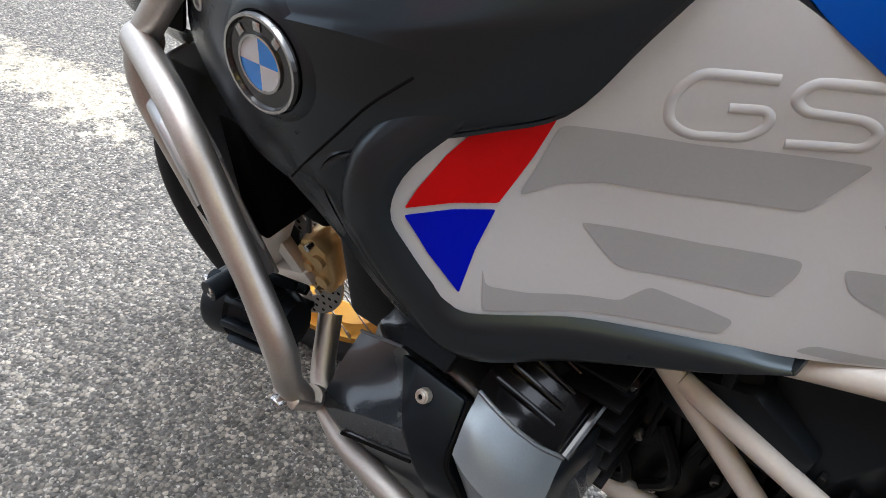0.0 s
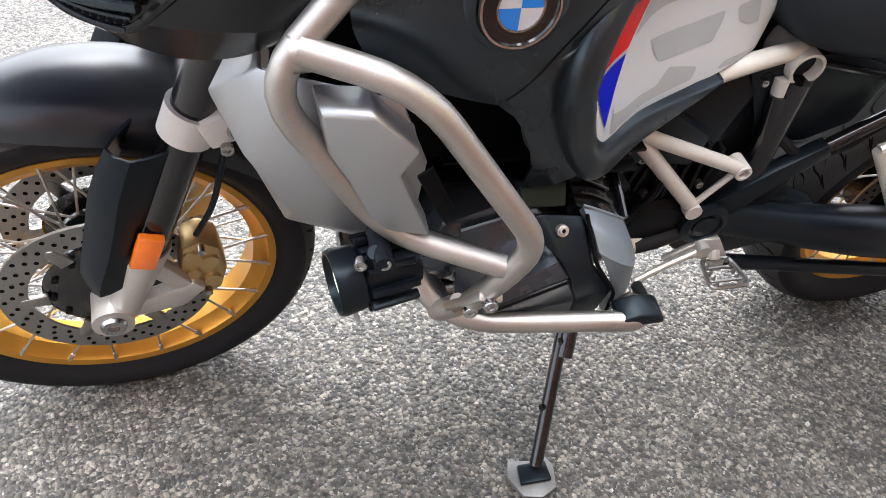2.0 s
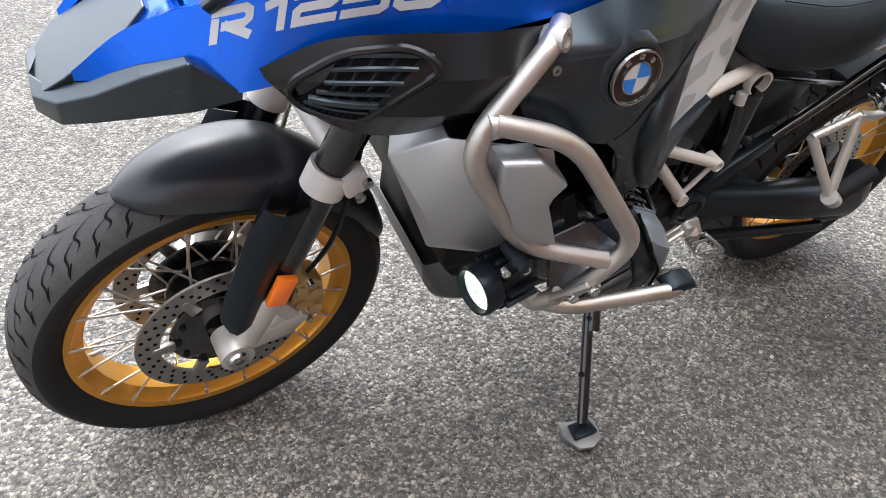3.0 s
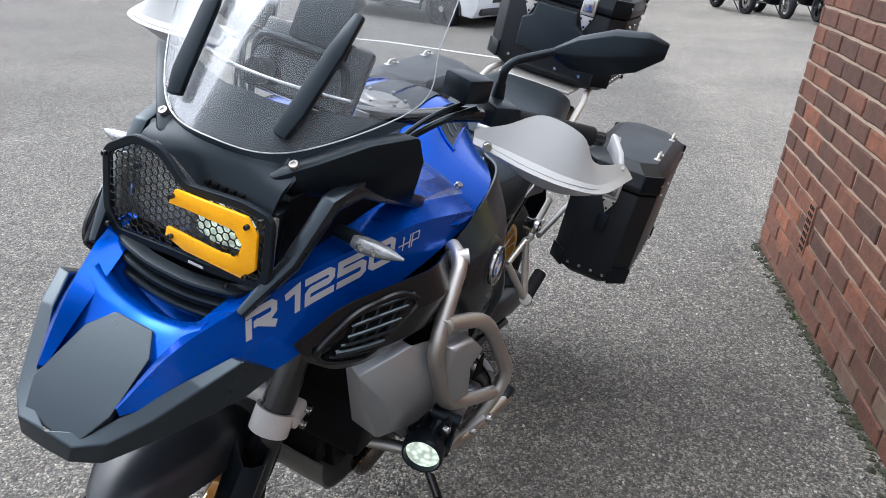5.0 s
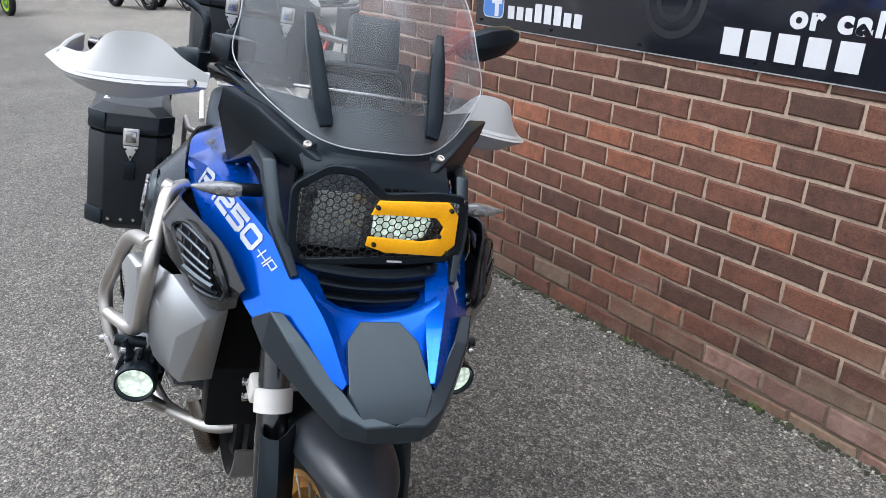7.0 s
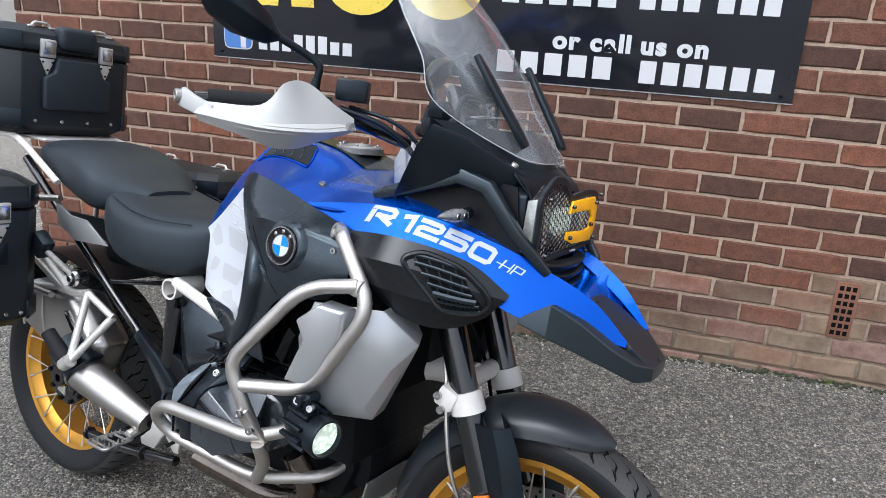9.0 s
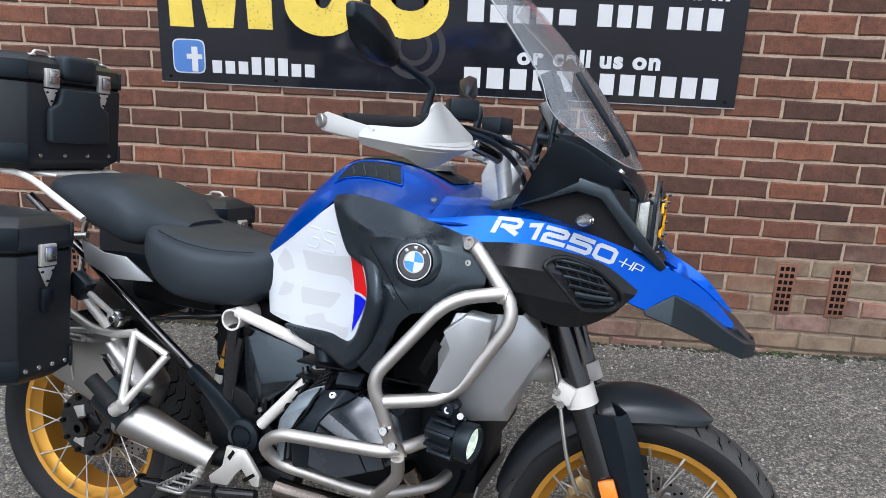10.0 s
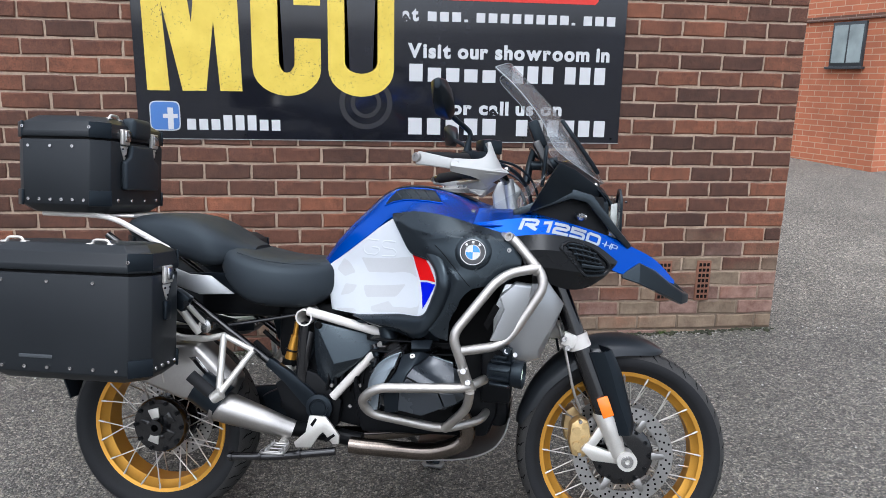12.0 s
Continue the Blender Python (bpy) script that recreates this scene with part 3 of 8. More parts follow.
    part("hub", lathe(hub, base, 40), GLOSSBLACK, rim, "black hub with spoke flanges")
    for i in range(spokes):
        s = 1 if i % 2 else -1
        a = 2 * math.pi * i / spokes
        lean = (0.42 if (i // 2) % 2 else -0.42)
        p0 = (hub_r * 0.96 * math.cos(a + lean), hub_r * 0.96 * math.sin(a + lean), s * 0.031)
        p1 = ((rim_r - 0.004) * math.cos(a), (rim_r - 0.004) * math.sin(a), s * (w - 0.004))
        part("spoke", move(tube([p0, p1], 0.0021, seg=6), base), STEEL, rim)
        part("nipple", move(tube([Vector(p1) - (Vector(p1) - Vector(p0)).normalized() * 0.018, p1], 0.0036, seg=6), base), STEEL, rim)
    return rim, base


def holed_disc(r0, r1, t, m, rows, count):
    """A brake disc with drilled holes, shown as dark sunk plugs."""
    ring = lathe([(r0, -t / 2), (r1, -t / 2), (r1, t / 2), (r0, t / 2)], m, 72, True)
    holes = []
    for i in range(count):
        for k in range(rows):
            a = 2 * math.pi * (i + k / rows) / count
            rr = r0 + (r1 - r0) * (k + 0.7) / (rows + 0.4)
            holes.append(lathe([(0.0, -t / 2 - 0.0006), (0.0036, -t / 2 - 0.0006), (0.0036, t / 2 + 0.0006), (0.0, t / 2 + 0.0006)], m @ Matrix.Translation((rr * math.cos(a), rr * math.sin(a), 0)), 8))
    return ring, join(*holes)


FRONT, REAR = (1.512, 0, 0.325), (0, 0, 0.318)
front_wheel, fbase = wheel(FRONT, 0.325, 0.122, 0.250, 0.088, 0.075, STEER, 40, "front_wheel")
rear_wheel, rbase = wheel(REAR, 0.318, 0.172, 0.226, 0.128, 0.09, Matrix(), 40, "rear_wheel")
part("valve", move(tube([(0.226, 0.05, 0), (0.19, 0.045, 0)], 0.004, seg=8), fbase), CHROME, front_wheel)
for s in (-1, 1):
    ring, holes = holed_disc(0.112, 0.1525, 0.005, fbase @ Matrix.Translation((0, 0, s * 0.068)), 3, 30)
    disc = part("brake_disc", ring, DISC, front_wheel, "drilled steel brake disc")
    part("disc_hole", holes, DARK, front_wheel)
    part("disc_carrier", lathe([(0.03, -0.004), (0.088, -0.004), (0.094, 0), (0.088, 0.004), (0.07, 0.006), (0.03, 0.006)], fbase @ Matrix.Translation((0, 0, s * 0.060)) @ Matrix.Rotation(0 if s > 0 else math.pi, 4, "X"), 48, True), GLOSSBLACK, front_wheel, "black disc carrier")
    for i in range(12):
        a = 2 * math.pi * i / 12
        part("carrier_bolt", lathe([(0.0, 0.004 * s), (0.005, 0.004 * s), (0.006, -0.004 * s)], fbase @ Matrix.Translation((0.08 * math.cos(a), 0.08 * math.sin(a), s * 0.066)), 10), DARKMETAL, front_wheel)
    for i in range(6):
        a = 2 * math.pi * i / 6
        part("disc_bobbin", move(bev(prism([(0.086, -0.012), (0.122, -0.009), (0.128, 0.0), (0.122, 0.009), (0.086, 0.012)], -0.004, 0.004, 0.0, "z"), 0.002), fbase @ Matrix.Translation((0, 0, s * 0.068)) @ Matrix.Rotation(a, 4, "Z")), DISC, front_wheel)
ring, holes = holed_disc(0.095, 0.138, 0.005, rbase @ Matrix.Translation((0, 0, 0.045)), 3, 28)
part("brake_disc", ring, DISC, rear_wheel)
part("disc_hole", holes, DARK, rear_wheel)
face = [lathe([(0.03, -0.07), (0.045, -0.075), (0.088, -0.07), (0.094, -0.06), (0.094, -0.045), (0.03, -0.045)], rbase, 40, True)]
part("hub_cover", join(*face), GLOSSBLACK, rear_wheel, "black drilled hub cover")
for i in range(10):
    a = 2 * math.pi * i / 10
    part("hub_bolt", lathe([(0.0, -0.078), (0.007, -0.078), (0.008, -0.07), (0.0, -0.07)], rbase @ Matrix.Translation((0.08 * math.cos(a), 0.08 * math.sin(a), 0)), 10), DARKMETAL, rear_wheel)
for i in range(5):
    a = 2 * math.pi * (i + 0.5) / 5
    part("hub_spoke", move(prism([(0.02, -0.012), (0.06, -0.02), (0.06, 0.02), (0.02, 0.012)], -0.078, -0.071, 0.002, "z"), rbase @ Matrix.Rotation(a, 4, "Z")), ALU if i % 2 else GLOSSBLACK, rear_wheel)
part("axle_cap", lathe([(0.012, -0.1), (0.026, -0.1), (0.03, -0.09), (0.03, -0.06), (0.012, -0.06)], rbase, 28, True), GLOSSBLACK, rear_wheel)


def st(bm):
    return move(bm, STEER)


# fork legs lean back; the axle sits a little ahead of them
FT, FB = Vector((1.235, 0, 0.985)), Vector((1.492, 0, 0.335))
leg = (FB - FT).normalized()
at = lambda z, dy, dx=0.0: FT + (FB - FT) * ((FT.z - z) / (FT.z - FB.z)) + Vector((dx, dy, 0))
for s in (-1, 1):
    y = 0.107 * s
    part("fork_tube", st(tube([at(0.98, y), at(0.455, y)], 0.0285, seg=24)), GLOSSBLACK, bike, "black fork leg")
    clamp = join(tube([at(0.70, y), at(0.66, y)], 0.0345, seg=28), move(block(-0.042, 0.0, -0.018, 0.018, -0.021, 0.021, 0.006), Matrix.Translation(at(0.678, y + 0.02 * s, -0.012)) @ Matrix.Rotation(radians(21), 4, "Y")))
    cl = part("fork_clamp", st(clamp), WHITEFRAME, bike, "silver-white fork bridge clamp")
    for dz in (0.012, -0.014):
        b = at(0.678 + dz, y + 0.042 * s, -0.042)
        part("clamp_bolt", st(lathe([(0.0, -0.004), (0.008, -0.004), (0.008, 0.004), (0.004, 0.004), (0.003, 0.001), (0.0, 0.001)], Matrix.Translation(b) @ Matrix.Rotation(radians(-90 * s), 4, "X"), 14)), CHROME, cl)
    lower = loft([[at(z, y + ry * math.sin(a) , rx * math.cos(a)) for a in (2 * math.pi * k / 20 for k in range(20))] for z, rx, ry in ((0.462, 0.033, 0.033), (0.455, 0.036, 0.035), (0.40, 0.031, 0.03), (0.355, 0.027, 0.026), (0.33, 0.026, 0.024))])
    foot = tube([(1.512, y - 0.028, 0.325), (1.512, y + 0.028, 0.325)], 0.03, seg=24)
    bracket = prism([(1.50, 0.34), (1.505, 0.31), (1.41, 0.318), (1.375, 0.352), (1.39, 0.372), (1.45, 0.352)], y - 0.012, y + 0.012, 0.004)
    up = prism([(1.465, 0.445), (1.448, 0.458), (1.388, 0.362), (1.395, 0.346), (1.412, 0.352), (1.460, 0.420)], y - 0.011, y + 0.011, 0.003)
    part("fork_bottom", st(join(lower, foot, bracket, up)), ALU, bike, "cast silver-white fork bottom with caliper bracket")
    part("axle_nut", st(lathe([(0.008, -0.004), (0.017, -0.004), (0.019, 0), (0.017, 0.006), (0.008, 0.006)], Matrix.Translation((1.512, y + 0.03 * s, 0.325)) @ Matrix.Rotation(radians(-90 * s), 4, "X"), 20, True)), CHROME, bike)
    r0 = at(0.49, y)
    part("reflector", st(move(block(-0.017, 0.017, -0.007, 0.007, -0.031, 0.031, 0.003), Matrix.Translation(r0 + Vector((0.008, 0.036 * s, 0))) @ Matrix.Rotation(radians(-21), 4, "Y"))), ORANGE, bike, "orange rectangular reflector")
    # caliper behind the leg
    cal = join(prism([(1.352, 0.326), (1.388, 0.322), (1.404, 0.345), (1.408, 0.385), (1.398, 0.435), (1.372, 0.446), (1.346, 0.425), (1.340, 0.37)], 0.05 * s, 0.105 * s, 0.008),
               *[tube([(1.362, 0.102 * s, z), (1.362, 0.112 * s, z)], 0.0125, seg=16) for z in (0.36, 0.405)],
               *[tube([(1.388, 0.1 * s, z), (1.388, 0.110 * s, z)], 0.010, seg=16) for z in (0.345, 0.38, 0.42)])
    ca = part("brake_caliper", st(cal), CALIPER, bike, "bronze-gold four-piston brake caliper")
    for z in (0.335, 0.435):
        part("caliper_bolt", st(tube([(1.372, 0.1 * s, z), (1.372, 0.116 * s, z)], 0.006, seg=12)), CHROME, ca)
    part("brake_hose", st(tube([(1.375, 0.1 * s, 0.46), (1.345, 0.115 * s, 0.53), (1.325, 0.12 * s, 0.62), (1.30, 0.1 * s, 0.72), (1.26, 0.06 * s, 0.8)], 0.0045, 0.06, 8)), BLACK if s > 0 else STEEL, bike)
    # fork shroud in front of the leg
    lx = lambda z: 1.235 + 0.257 * (0.985 - z) / 0.65
    sh = [[(lx(z) + f0, z + 0.01, 0.082), (lx(z) + f1, z, 0.118), (lx(z) + f2, z - 0.005, 0.143), (lx(z) + 0.024, z - 0.01, 0.130)] for z, f0, f1, f2 in ((0.66, 0.060, 0.092, 0.066), (0.60, 0.064, 0.098, 0.066), (0.54, 0.060, 0.092, 0.060), (0.48, 0.056, 0.086, 0.056), (0.435, 0.052, 0.080, 0.056), (0.412, 0.050, 0.066, 0.052))]
    part("fork_shroud", st(patch([[(x, yy * s, z) for x, z, yy in r] for r in sh], 10, 7, 0.004)), BLACK, bike, "black plastic fork shroud")

part("fork_bridge", st(join(tube([at(0.70, -0.1, -0.02), at(0.70, 0.1, -0.02)], 0.02, seg=16), tube([at(0.70, 0, -0.02), (1.2, 0, 0.69), (1.08, 0, 0.6)], 0.028, 0.04, 14))), WHITEFRAME, bike, "silver-white telelever bridge")
part("front_spring", tube([(1.22, 0, 0.68), (1.16, 0, 0.95)], 0.035, seg=16), DARKMETAL, bike)

# front mudguard: a shell over the wheel, pointed at the front and drawn down behind
rows = []
for ang, r, hw, lift in ((13, 0.336, 0.03, 0.0), (20, 0.34, 0.05, 0.0), (38, 0.345, 0.066, 0.004), (58, 0.352, 0.08, 0.008), (74, 0.358, 0.088, 0.012), (88, 0.357, 0.082, 0.010), (99, 0.353, 0.066, 0.007), (107, 0.347, 0.042, 0.004), (111.5, 0.342, 0.012, 0.002)):
    a = radians(180 - ang)
    cx, cz = math.cos(a), math.sin(a)
    row = []
    for f in (-1.0, -0.92, -0.6, 0.0, 0.6, 0.92, 1.0):
        drop = {1.0: 0.062, 0.92: 0.032, 0.6: 0.008, 0.0: -0.004}[abs(f)] * (hw / 0.09)
        rr = r + lift - drop
        row.append((1.512 + rr * cx, hw * f, 0.325 + rr * cz))
    rows.append(row)
part("front_mudguard", st(patch(rows, 40, 25, 0.004)), MUDGREY, bike, "matt dark grey front mudguard")

# engine, gearbox, swing arm
part("engine_block", join(prism([(0.70, 0.36), (1.10, 0.37), (1.13, 0.45), (1.12, 0.70), (1.0, 0.80), (0.72, 0.76), (0.66, 0.55)], -0.13, 0.13, 0.02),
     prism([(0.50, 0.40), (0.72, 0.36), (0.74, 0.70), (0.60, 0.72), (0.50, 0.60)], -0.1, 0.1, 0.02),
     block(1.10, 1.16, -0.11, 0.11, 0.40, 0.62, 0.02)), DARKMETAL, bike, "black boxer engine block and gearbox")
# Near-black blocks added behind the outlet, so its inside reads as shade.
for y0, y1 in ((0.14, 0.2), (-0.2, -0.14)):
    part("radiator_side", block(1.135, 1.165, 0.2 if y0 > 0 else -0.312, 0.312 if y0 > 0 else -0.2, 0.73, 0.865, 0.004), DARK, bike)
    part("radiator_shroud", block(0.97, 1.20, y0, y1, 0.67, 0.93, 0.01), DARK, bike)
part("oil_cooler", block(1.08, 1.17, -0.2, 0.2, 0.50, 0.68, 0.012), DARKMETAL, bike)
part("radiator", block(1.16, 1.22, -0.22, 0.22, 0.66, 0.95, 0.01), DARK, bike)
for i in range(9):
    part("engine_rib", block(0.72 + i * 0.03, 0.732 + i * 0.03, -0.145, 0.145, 0.66, 0.76, 0.003), DARKMETAL, bike)
part("sump_guard", join(patch([[(1.165, y, 0.44), (1.15, y, 0.385), (1.11, y, 0.335), (1.02, y, 0.302), (0.86, y, 0.288)] for y in (-0.13, -0.08, 0.08, 0.13)], 8, 16, 0.005)), SUMPGREY, bike, "dull aluminium sump guard")


def head(s, xc):
    """One cylinder head with its cover; the right one is the mirror image, set further back."""
    d = -1
    S = lambda pts, y: [(xc + x * d, y * s, z) for x, z in pts]
    base = [(-0.155, 0.50), (-0.10, 0.472), (0.10, 0.475), (0.128, 0.512), (0.122, 0.565), (0.065, 0.60), (-0.06, 0.65), (-0.14, 0.62)]
    mid = [(-0.16, 0.525), (-0.10, 0.485), (0.09, 0.487), (0.13, 0.525), (0.118, 0.565), (0.07, 0.60), (-0.05, 0.645), (-0.135, 0.61)]
    out = [(-0.125, 0.54), (-0.08, 0.508), (0.07, 0.508), (0.11, 0.54), (0.11, 0.57), (0.06, 0.60), (-0.03, 0.63), (-0.10, 0.60)]
    h = part("cylinder_head", bev(loft([S(base, 0.12), S(base, 0.18), S(mid, 0.21), S(mid, 0.252), S(out, 0.27)]), 0.006, 20), HEADGREY, bike, "dark grey boxer cylinder head with lighter grey cover panels", 20)

    N = lambda pts: [(xc + u * d, y * s, z) for u, y, z in pts]
    part("cover_flank", patch([N(r) for r in ([(-0.124, 0.285, 0.632), (-0.095, 0.284, 0.641), (-0.066, 0.284, 0.649), (-0.045, 0.293, 0.655)],
         [(-0.131, 0.309, 0.606), (-0.095, 0.302, 0.619), (-0.056, 0.298, 0.628), (-0.034, 0.307, 0.640)], [(-0.135, 0.328, 0.582), (-0.095, 0.322, 0.596), (-0.045, 0.316, 0.618), (-0.026, 0.325, 0.634)],
         [(-0.138, 0.342, 0.561), (-0.095, 0.343, 0.582), (-0.05, 0.3425, 0.607), (-0.018, 0.342, 0.627)])], 16, 16, 0.012), HEADGREY, h, "dark grey hollowed flank", 50)
    part("flank_edge", tube(N([(-0.124, 0.285, 0.634), (-0.066, 0.284, 0.651)]), 0.0018, seg=8), COVERGREY, h)
    part("cover_chevron", sheet(N([(-0.139, 0.342, 0.560), (-0.017, 0.343, 0.627), (0.0, 0.351, 0.604), (-0.095, 0.354, 0.562), (-0.146, 0.335, 0.532), (-0.112, 0.345, 0.520)]), [(0, 1, 2, 3), (0, 3, 5, 4)], 0.02, 0.003), HEADGREY, h, "", 20)
    part("cover_insert", sheet(N([(-0.092, 0.353, 0.560), (-0.001, 0.350, 0.600), (0.018, 0.352, 0.560), (0.026, 0.345, 0.505), (-0.045, 0.345, 0.492), (-0.108, 0.343, 0.518)]), [(0, 1, 2, 5), (2, 3, 4, 5)], 0.02, 0.003), HEADGREY, h, "", 20)
    part("cover_band", sheet(N([(-0.060, 0.293, 0.656), (-0.034, 0.300, 0.668), (0.022, 0.298, 0.656), (0.030, 0.340, 0.618), (0.068, 0.349, 0.565), (0.060, 0.340, 0.492), (0.020, 0.346, 0.500), (0.018, 0.356, 0.560), (-0.002, 0.354, 0.608), (-0.018, 0.345, 0.632)]),
         [(0, 1, 9), (1, 2, 3, 9), (9, 3, 8), (8, 3, 4, 7), (7, 4, 5, 6)], 0.022, 0.004), BLACK, h, "black cover band", 24)
    ridge = [(0.036, 0.336, 0.629), (0.052, 0.341, 0.620), (0.074, 0.342, 0.607), (0.094, 0.334, 0.592), (0.114, 0.31, 0.575)]
    crown = [[(0.026, 0.284, 0.656), (0.046, 0.287, 0.649), (0.068, 0.286, 0.637), (0.090, 0.279, 0.620), (0.108, 0.262, 0.598)],
             [(0.031, 0.312, 0.648), (0.049, 0.318, 0.640), (0.071, 0.318, 0.627), (0.093, 0.309, 0.610), (0.112, 0.288, 0.588)], ridge]
    part("cover_panel", patch([N(r) for r in crown], 14, 20, 0.008), COVERGREY, h, "blue-grey cover panel", 50)
    part("cover_panel", patch([N(r) for r in (ridge, [(0.055, 0.342, 0.597), (0.068, 0.344, 0.590), (0.086, 0.341, 0.574), (0.104, 0.33, 0.556), (0.119, 0.308, 0.546)],
         [(0.070, 0.345, 0.562), (0.08, 0.344, 0.556), (0.092, 0.338, 0.545), (0.107, 0.328, 0.53), (0.12, 0.304, 0.52)], [(0.076, 0.338, 0.505), (0.088, 0.335, 0.499), (0.098, 0.329, 0.495), (0.108, 0.318, 0.492), (0.117, 0.30, 0.49)])], 18, 20, 0.008), COVERGREY, h, "", 50)
    part("panel_edge", tube(N([(x, y - 0.001, z + 0.001) for x, y, z in crown[0]]), 0.0024, 0.01, 8), COVERGREY, h)
    part("end_wall", patch([N(r) for r in ([(0.108, 0.262, 0.598), (0.112, 0.288, 0.588), (0.113, 0.31, 0.56), (0.113, 0.305, 0.52)], [(0.118, 0.2, 0.60), (0.12, 0.22, 0.58), (0.12, 0.22, 0.55), (0.118, 0.22, 0.51)])], 8, 10, 0.006), BLACK, h, "", 50)
    part("fin_box", patch([N(r) for r in ([(0.02, 0.28, 0.654), (0.06, 0.282, 0.638), (0.106, 0.262, 0.602)], [(0.02, 0.25, 0.662), (0.06, 0.245, 0.642), (0.106, 0.235, 0.608)], [(0.02, 0.15, 0.692), (0.06, 0.15, 0.672), (0.112, 0.15, 0.63)])], 10, 14, 0.02), GLOSSBLACK, h, "gloss black finned box", 40)
    for k in range(6):
        f = k / 5
        part("fin_rib", tube(N([(0.03 + 0.006 * k, 0.262 - 0.092 * f, 0.660 + 0.026 * f), (0.062, 0.257 - 0.09 * f, 0.643 + 0.027 * f), (0.088, 0.25 - 0.088 * f, 0.622 + 0.028 * f)]), 0.0026, 0.01, 8), GLOSSBLACK, h)
    part("box_edge", tube(N([(0.108, 0.262, 0.602), (0.111, 0.22, 0.616), (0.114, 0.15, 0.634)]), 0.006, 0.02, 10), GLOSSBLACK, h)
    part("pipe_boss", tube(N([(0.116, 0.19, 0.622), (0.125, 0.185, 0.645)]), 0.013, seg=16), BLACK, h)
    part("boss_cap", tube(N([(0.1245, 0.186, 0.643), (0.129, 0.184, 0.656)]), 0.009, seg=14), GLOSSBLACK, h)
    part("cover_seam", tube(N([(0.026, 0.298, 0.658), (0.033, 0.344, 0.617), (0.071, 0.350, 0.563), (0.078, 0.343, 0.505)]), 0.0026, 0.01, 6), DARK, h)
    part("cover_seam", tube(N([(-0.094, 0.356, 0.561), (0.0, 0.354, 0.602)]), 0.0018, seg=6), DARK, h)
    part("plug_cover", sheet(N([(-0.058, 0.296, 0.676), (-0.004, 0.295, 0.672), (0.0, 0.272, 0.692), (-0.062, 0.272, 0.697), (-0.06, 0.285, 0.665), (-0.006, 0.284, 0.660)]), [(0, 1, 2, 3), (0, 1, 5, 4)], 0.012, 0.002), BLACK, h, "", 20)
    seat_m = Matrix.Translation((xc - 0.012 * d, 0.319 * s, 0.656)) @ Vector((0, s, 0.75)).to_track_quat("Z", "Y").to_matrix().to_4x4()
    screw = part("cover_bolt", lathe([(0.0026, 0.002), (0.0028, 0.0042), (0.0046, 0.0042), (0.0054, 0.0034), (0.0055, 0.0012), (0.0072, 0.001), (0.0074, -0.006)], seat_m, 24), ALU, h, "bright socket bolt")
    part("bolt_socket", lathe([(0.0, 0.0028), (0.0026, 0.0028), (0.0027, 0.001)], seat_m, 6), DARK, screw)
    bolt((xc + 0.106 * d, 0.326 * s, 0.530), (0.2 * d, s, -0.3), 0.008, CHROME, h, "cover_bolt", 0.006)
    for k in range(6):
        y0, y1 = (0.135, 0.215) if s > 0 else (-0.215, -0.135)
        part("cooling_fin", block(xc - 0.135, xc + 0.135, y0, y1, 0.503 + k * 0.034, 0.508 + k * 0.034, 0.001), DARKMETAL, h)
    part("intake_pipe", tube([(xc - 0.08, 0.17 * s, 0.66), (xc - 0.10, 0.15 * s, 0.72), (0.76, 0.10 * s, 0.76)], 0.028, 0.05, 16), BLACK, h)


head(1, 0.925)
head(-1, 0.881)

# main frame of pale painted tube
part("frame_tube", join(tube([(0.525, -0.125, 0.738), (0.798, -0.145, 0.678)], 0.0145, seg=14), tube([(0.795, -0.145, 0.677), (0.615, -0.14, 0.473)], 0.014, seg=14), tube([(0.794, -0.135, 0.679), (0.794, -0.16, 0.679)], 0.019, seg=18)), WHITEFRAME, bike, "off-white painted frame tube")
part("frame_tube", join(tube([(0.522, 0.098, 0.737), (0.60, 0.116, 0.733), (0.66, 0.126, 0.722), (0.72, 0.135, 0.708), (0.80, 0.145, 0.69), (0.86, 0.14, 0.74)], 0.0142, 0.05), tube([(0.537, 0.112, 0.70), (0.531, 0.114, 0.668)], 0.0125, seg=16), tube([(0.785, 0.148, 0.66), (0.612, 0.148, 0.482)], 0.0125, seg=14), tube([(0.765, 0.148, 0.645), (0.562, 0.148, 0.559)], 0.0115, seg=14), tube([(0.612, 0.148, 0.482), (0.562, 0.148, 0.555)], 0.0055, seg=10), tube([(0.612, 0.135, 0.478), (0.612, 0.162, 0.478)], 0.014, seg=16)), WHITEFRAME, bike, "off-white painted frame tube")
part("frame_boss", lathe([(0.0, 0.150), (0.008, 0.150), (0.0085, 0.160), (0.0128, 0.160), (0.0138, 0.157), (0.0138, 0.125)], Matrix.Translation((0.558, 0, 0.556)) @ Matrix.Rotation(radians(-90), 4, "X"), 24), WHITEFRAME, bike)
bolt((0.566, 0.112, 0.692), (0, 1, 0.1), 0.006, CHROME, bike, "panel_bolt")
part("side_panel", bev(prism([(0.60, 0.722), (0.44, 0.735), (0.33, 0.70), (0.355, 0.60), (0.43, 0.565), (0.52, 0.575)], 0.075, 0.108), 0.006), BLACK, bike, "black inner side panel")
part("shaft_cover", bev(prism([(0.58, 0.42), (0.40, 0.45), (0.30, 0.40), (0.33, 0.33), (0.45, 0.305), (0.53, 0.325)], 0.07, 0.118), 0.01), BLACK, bike, "black drive shaft cover")
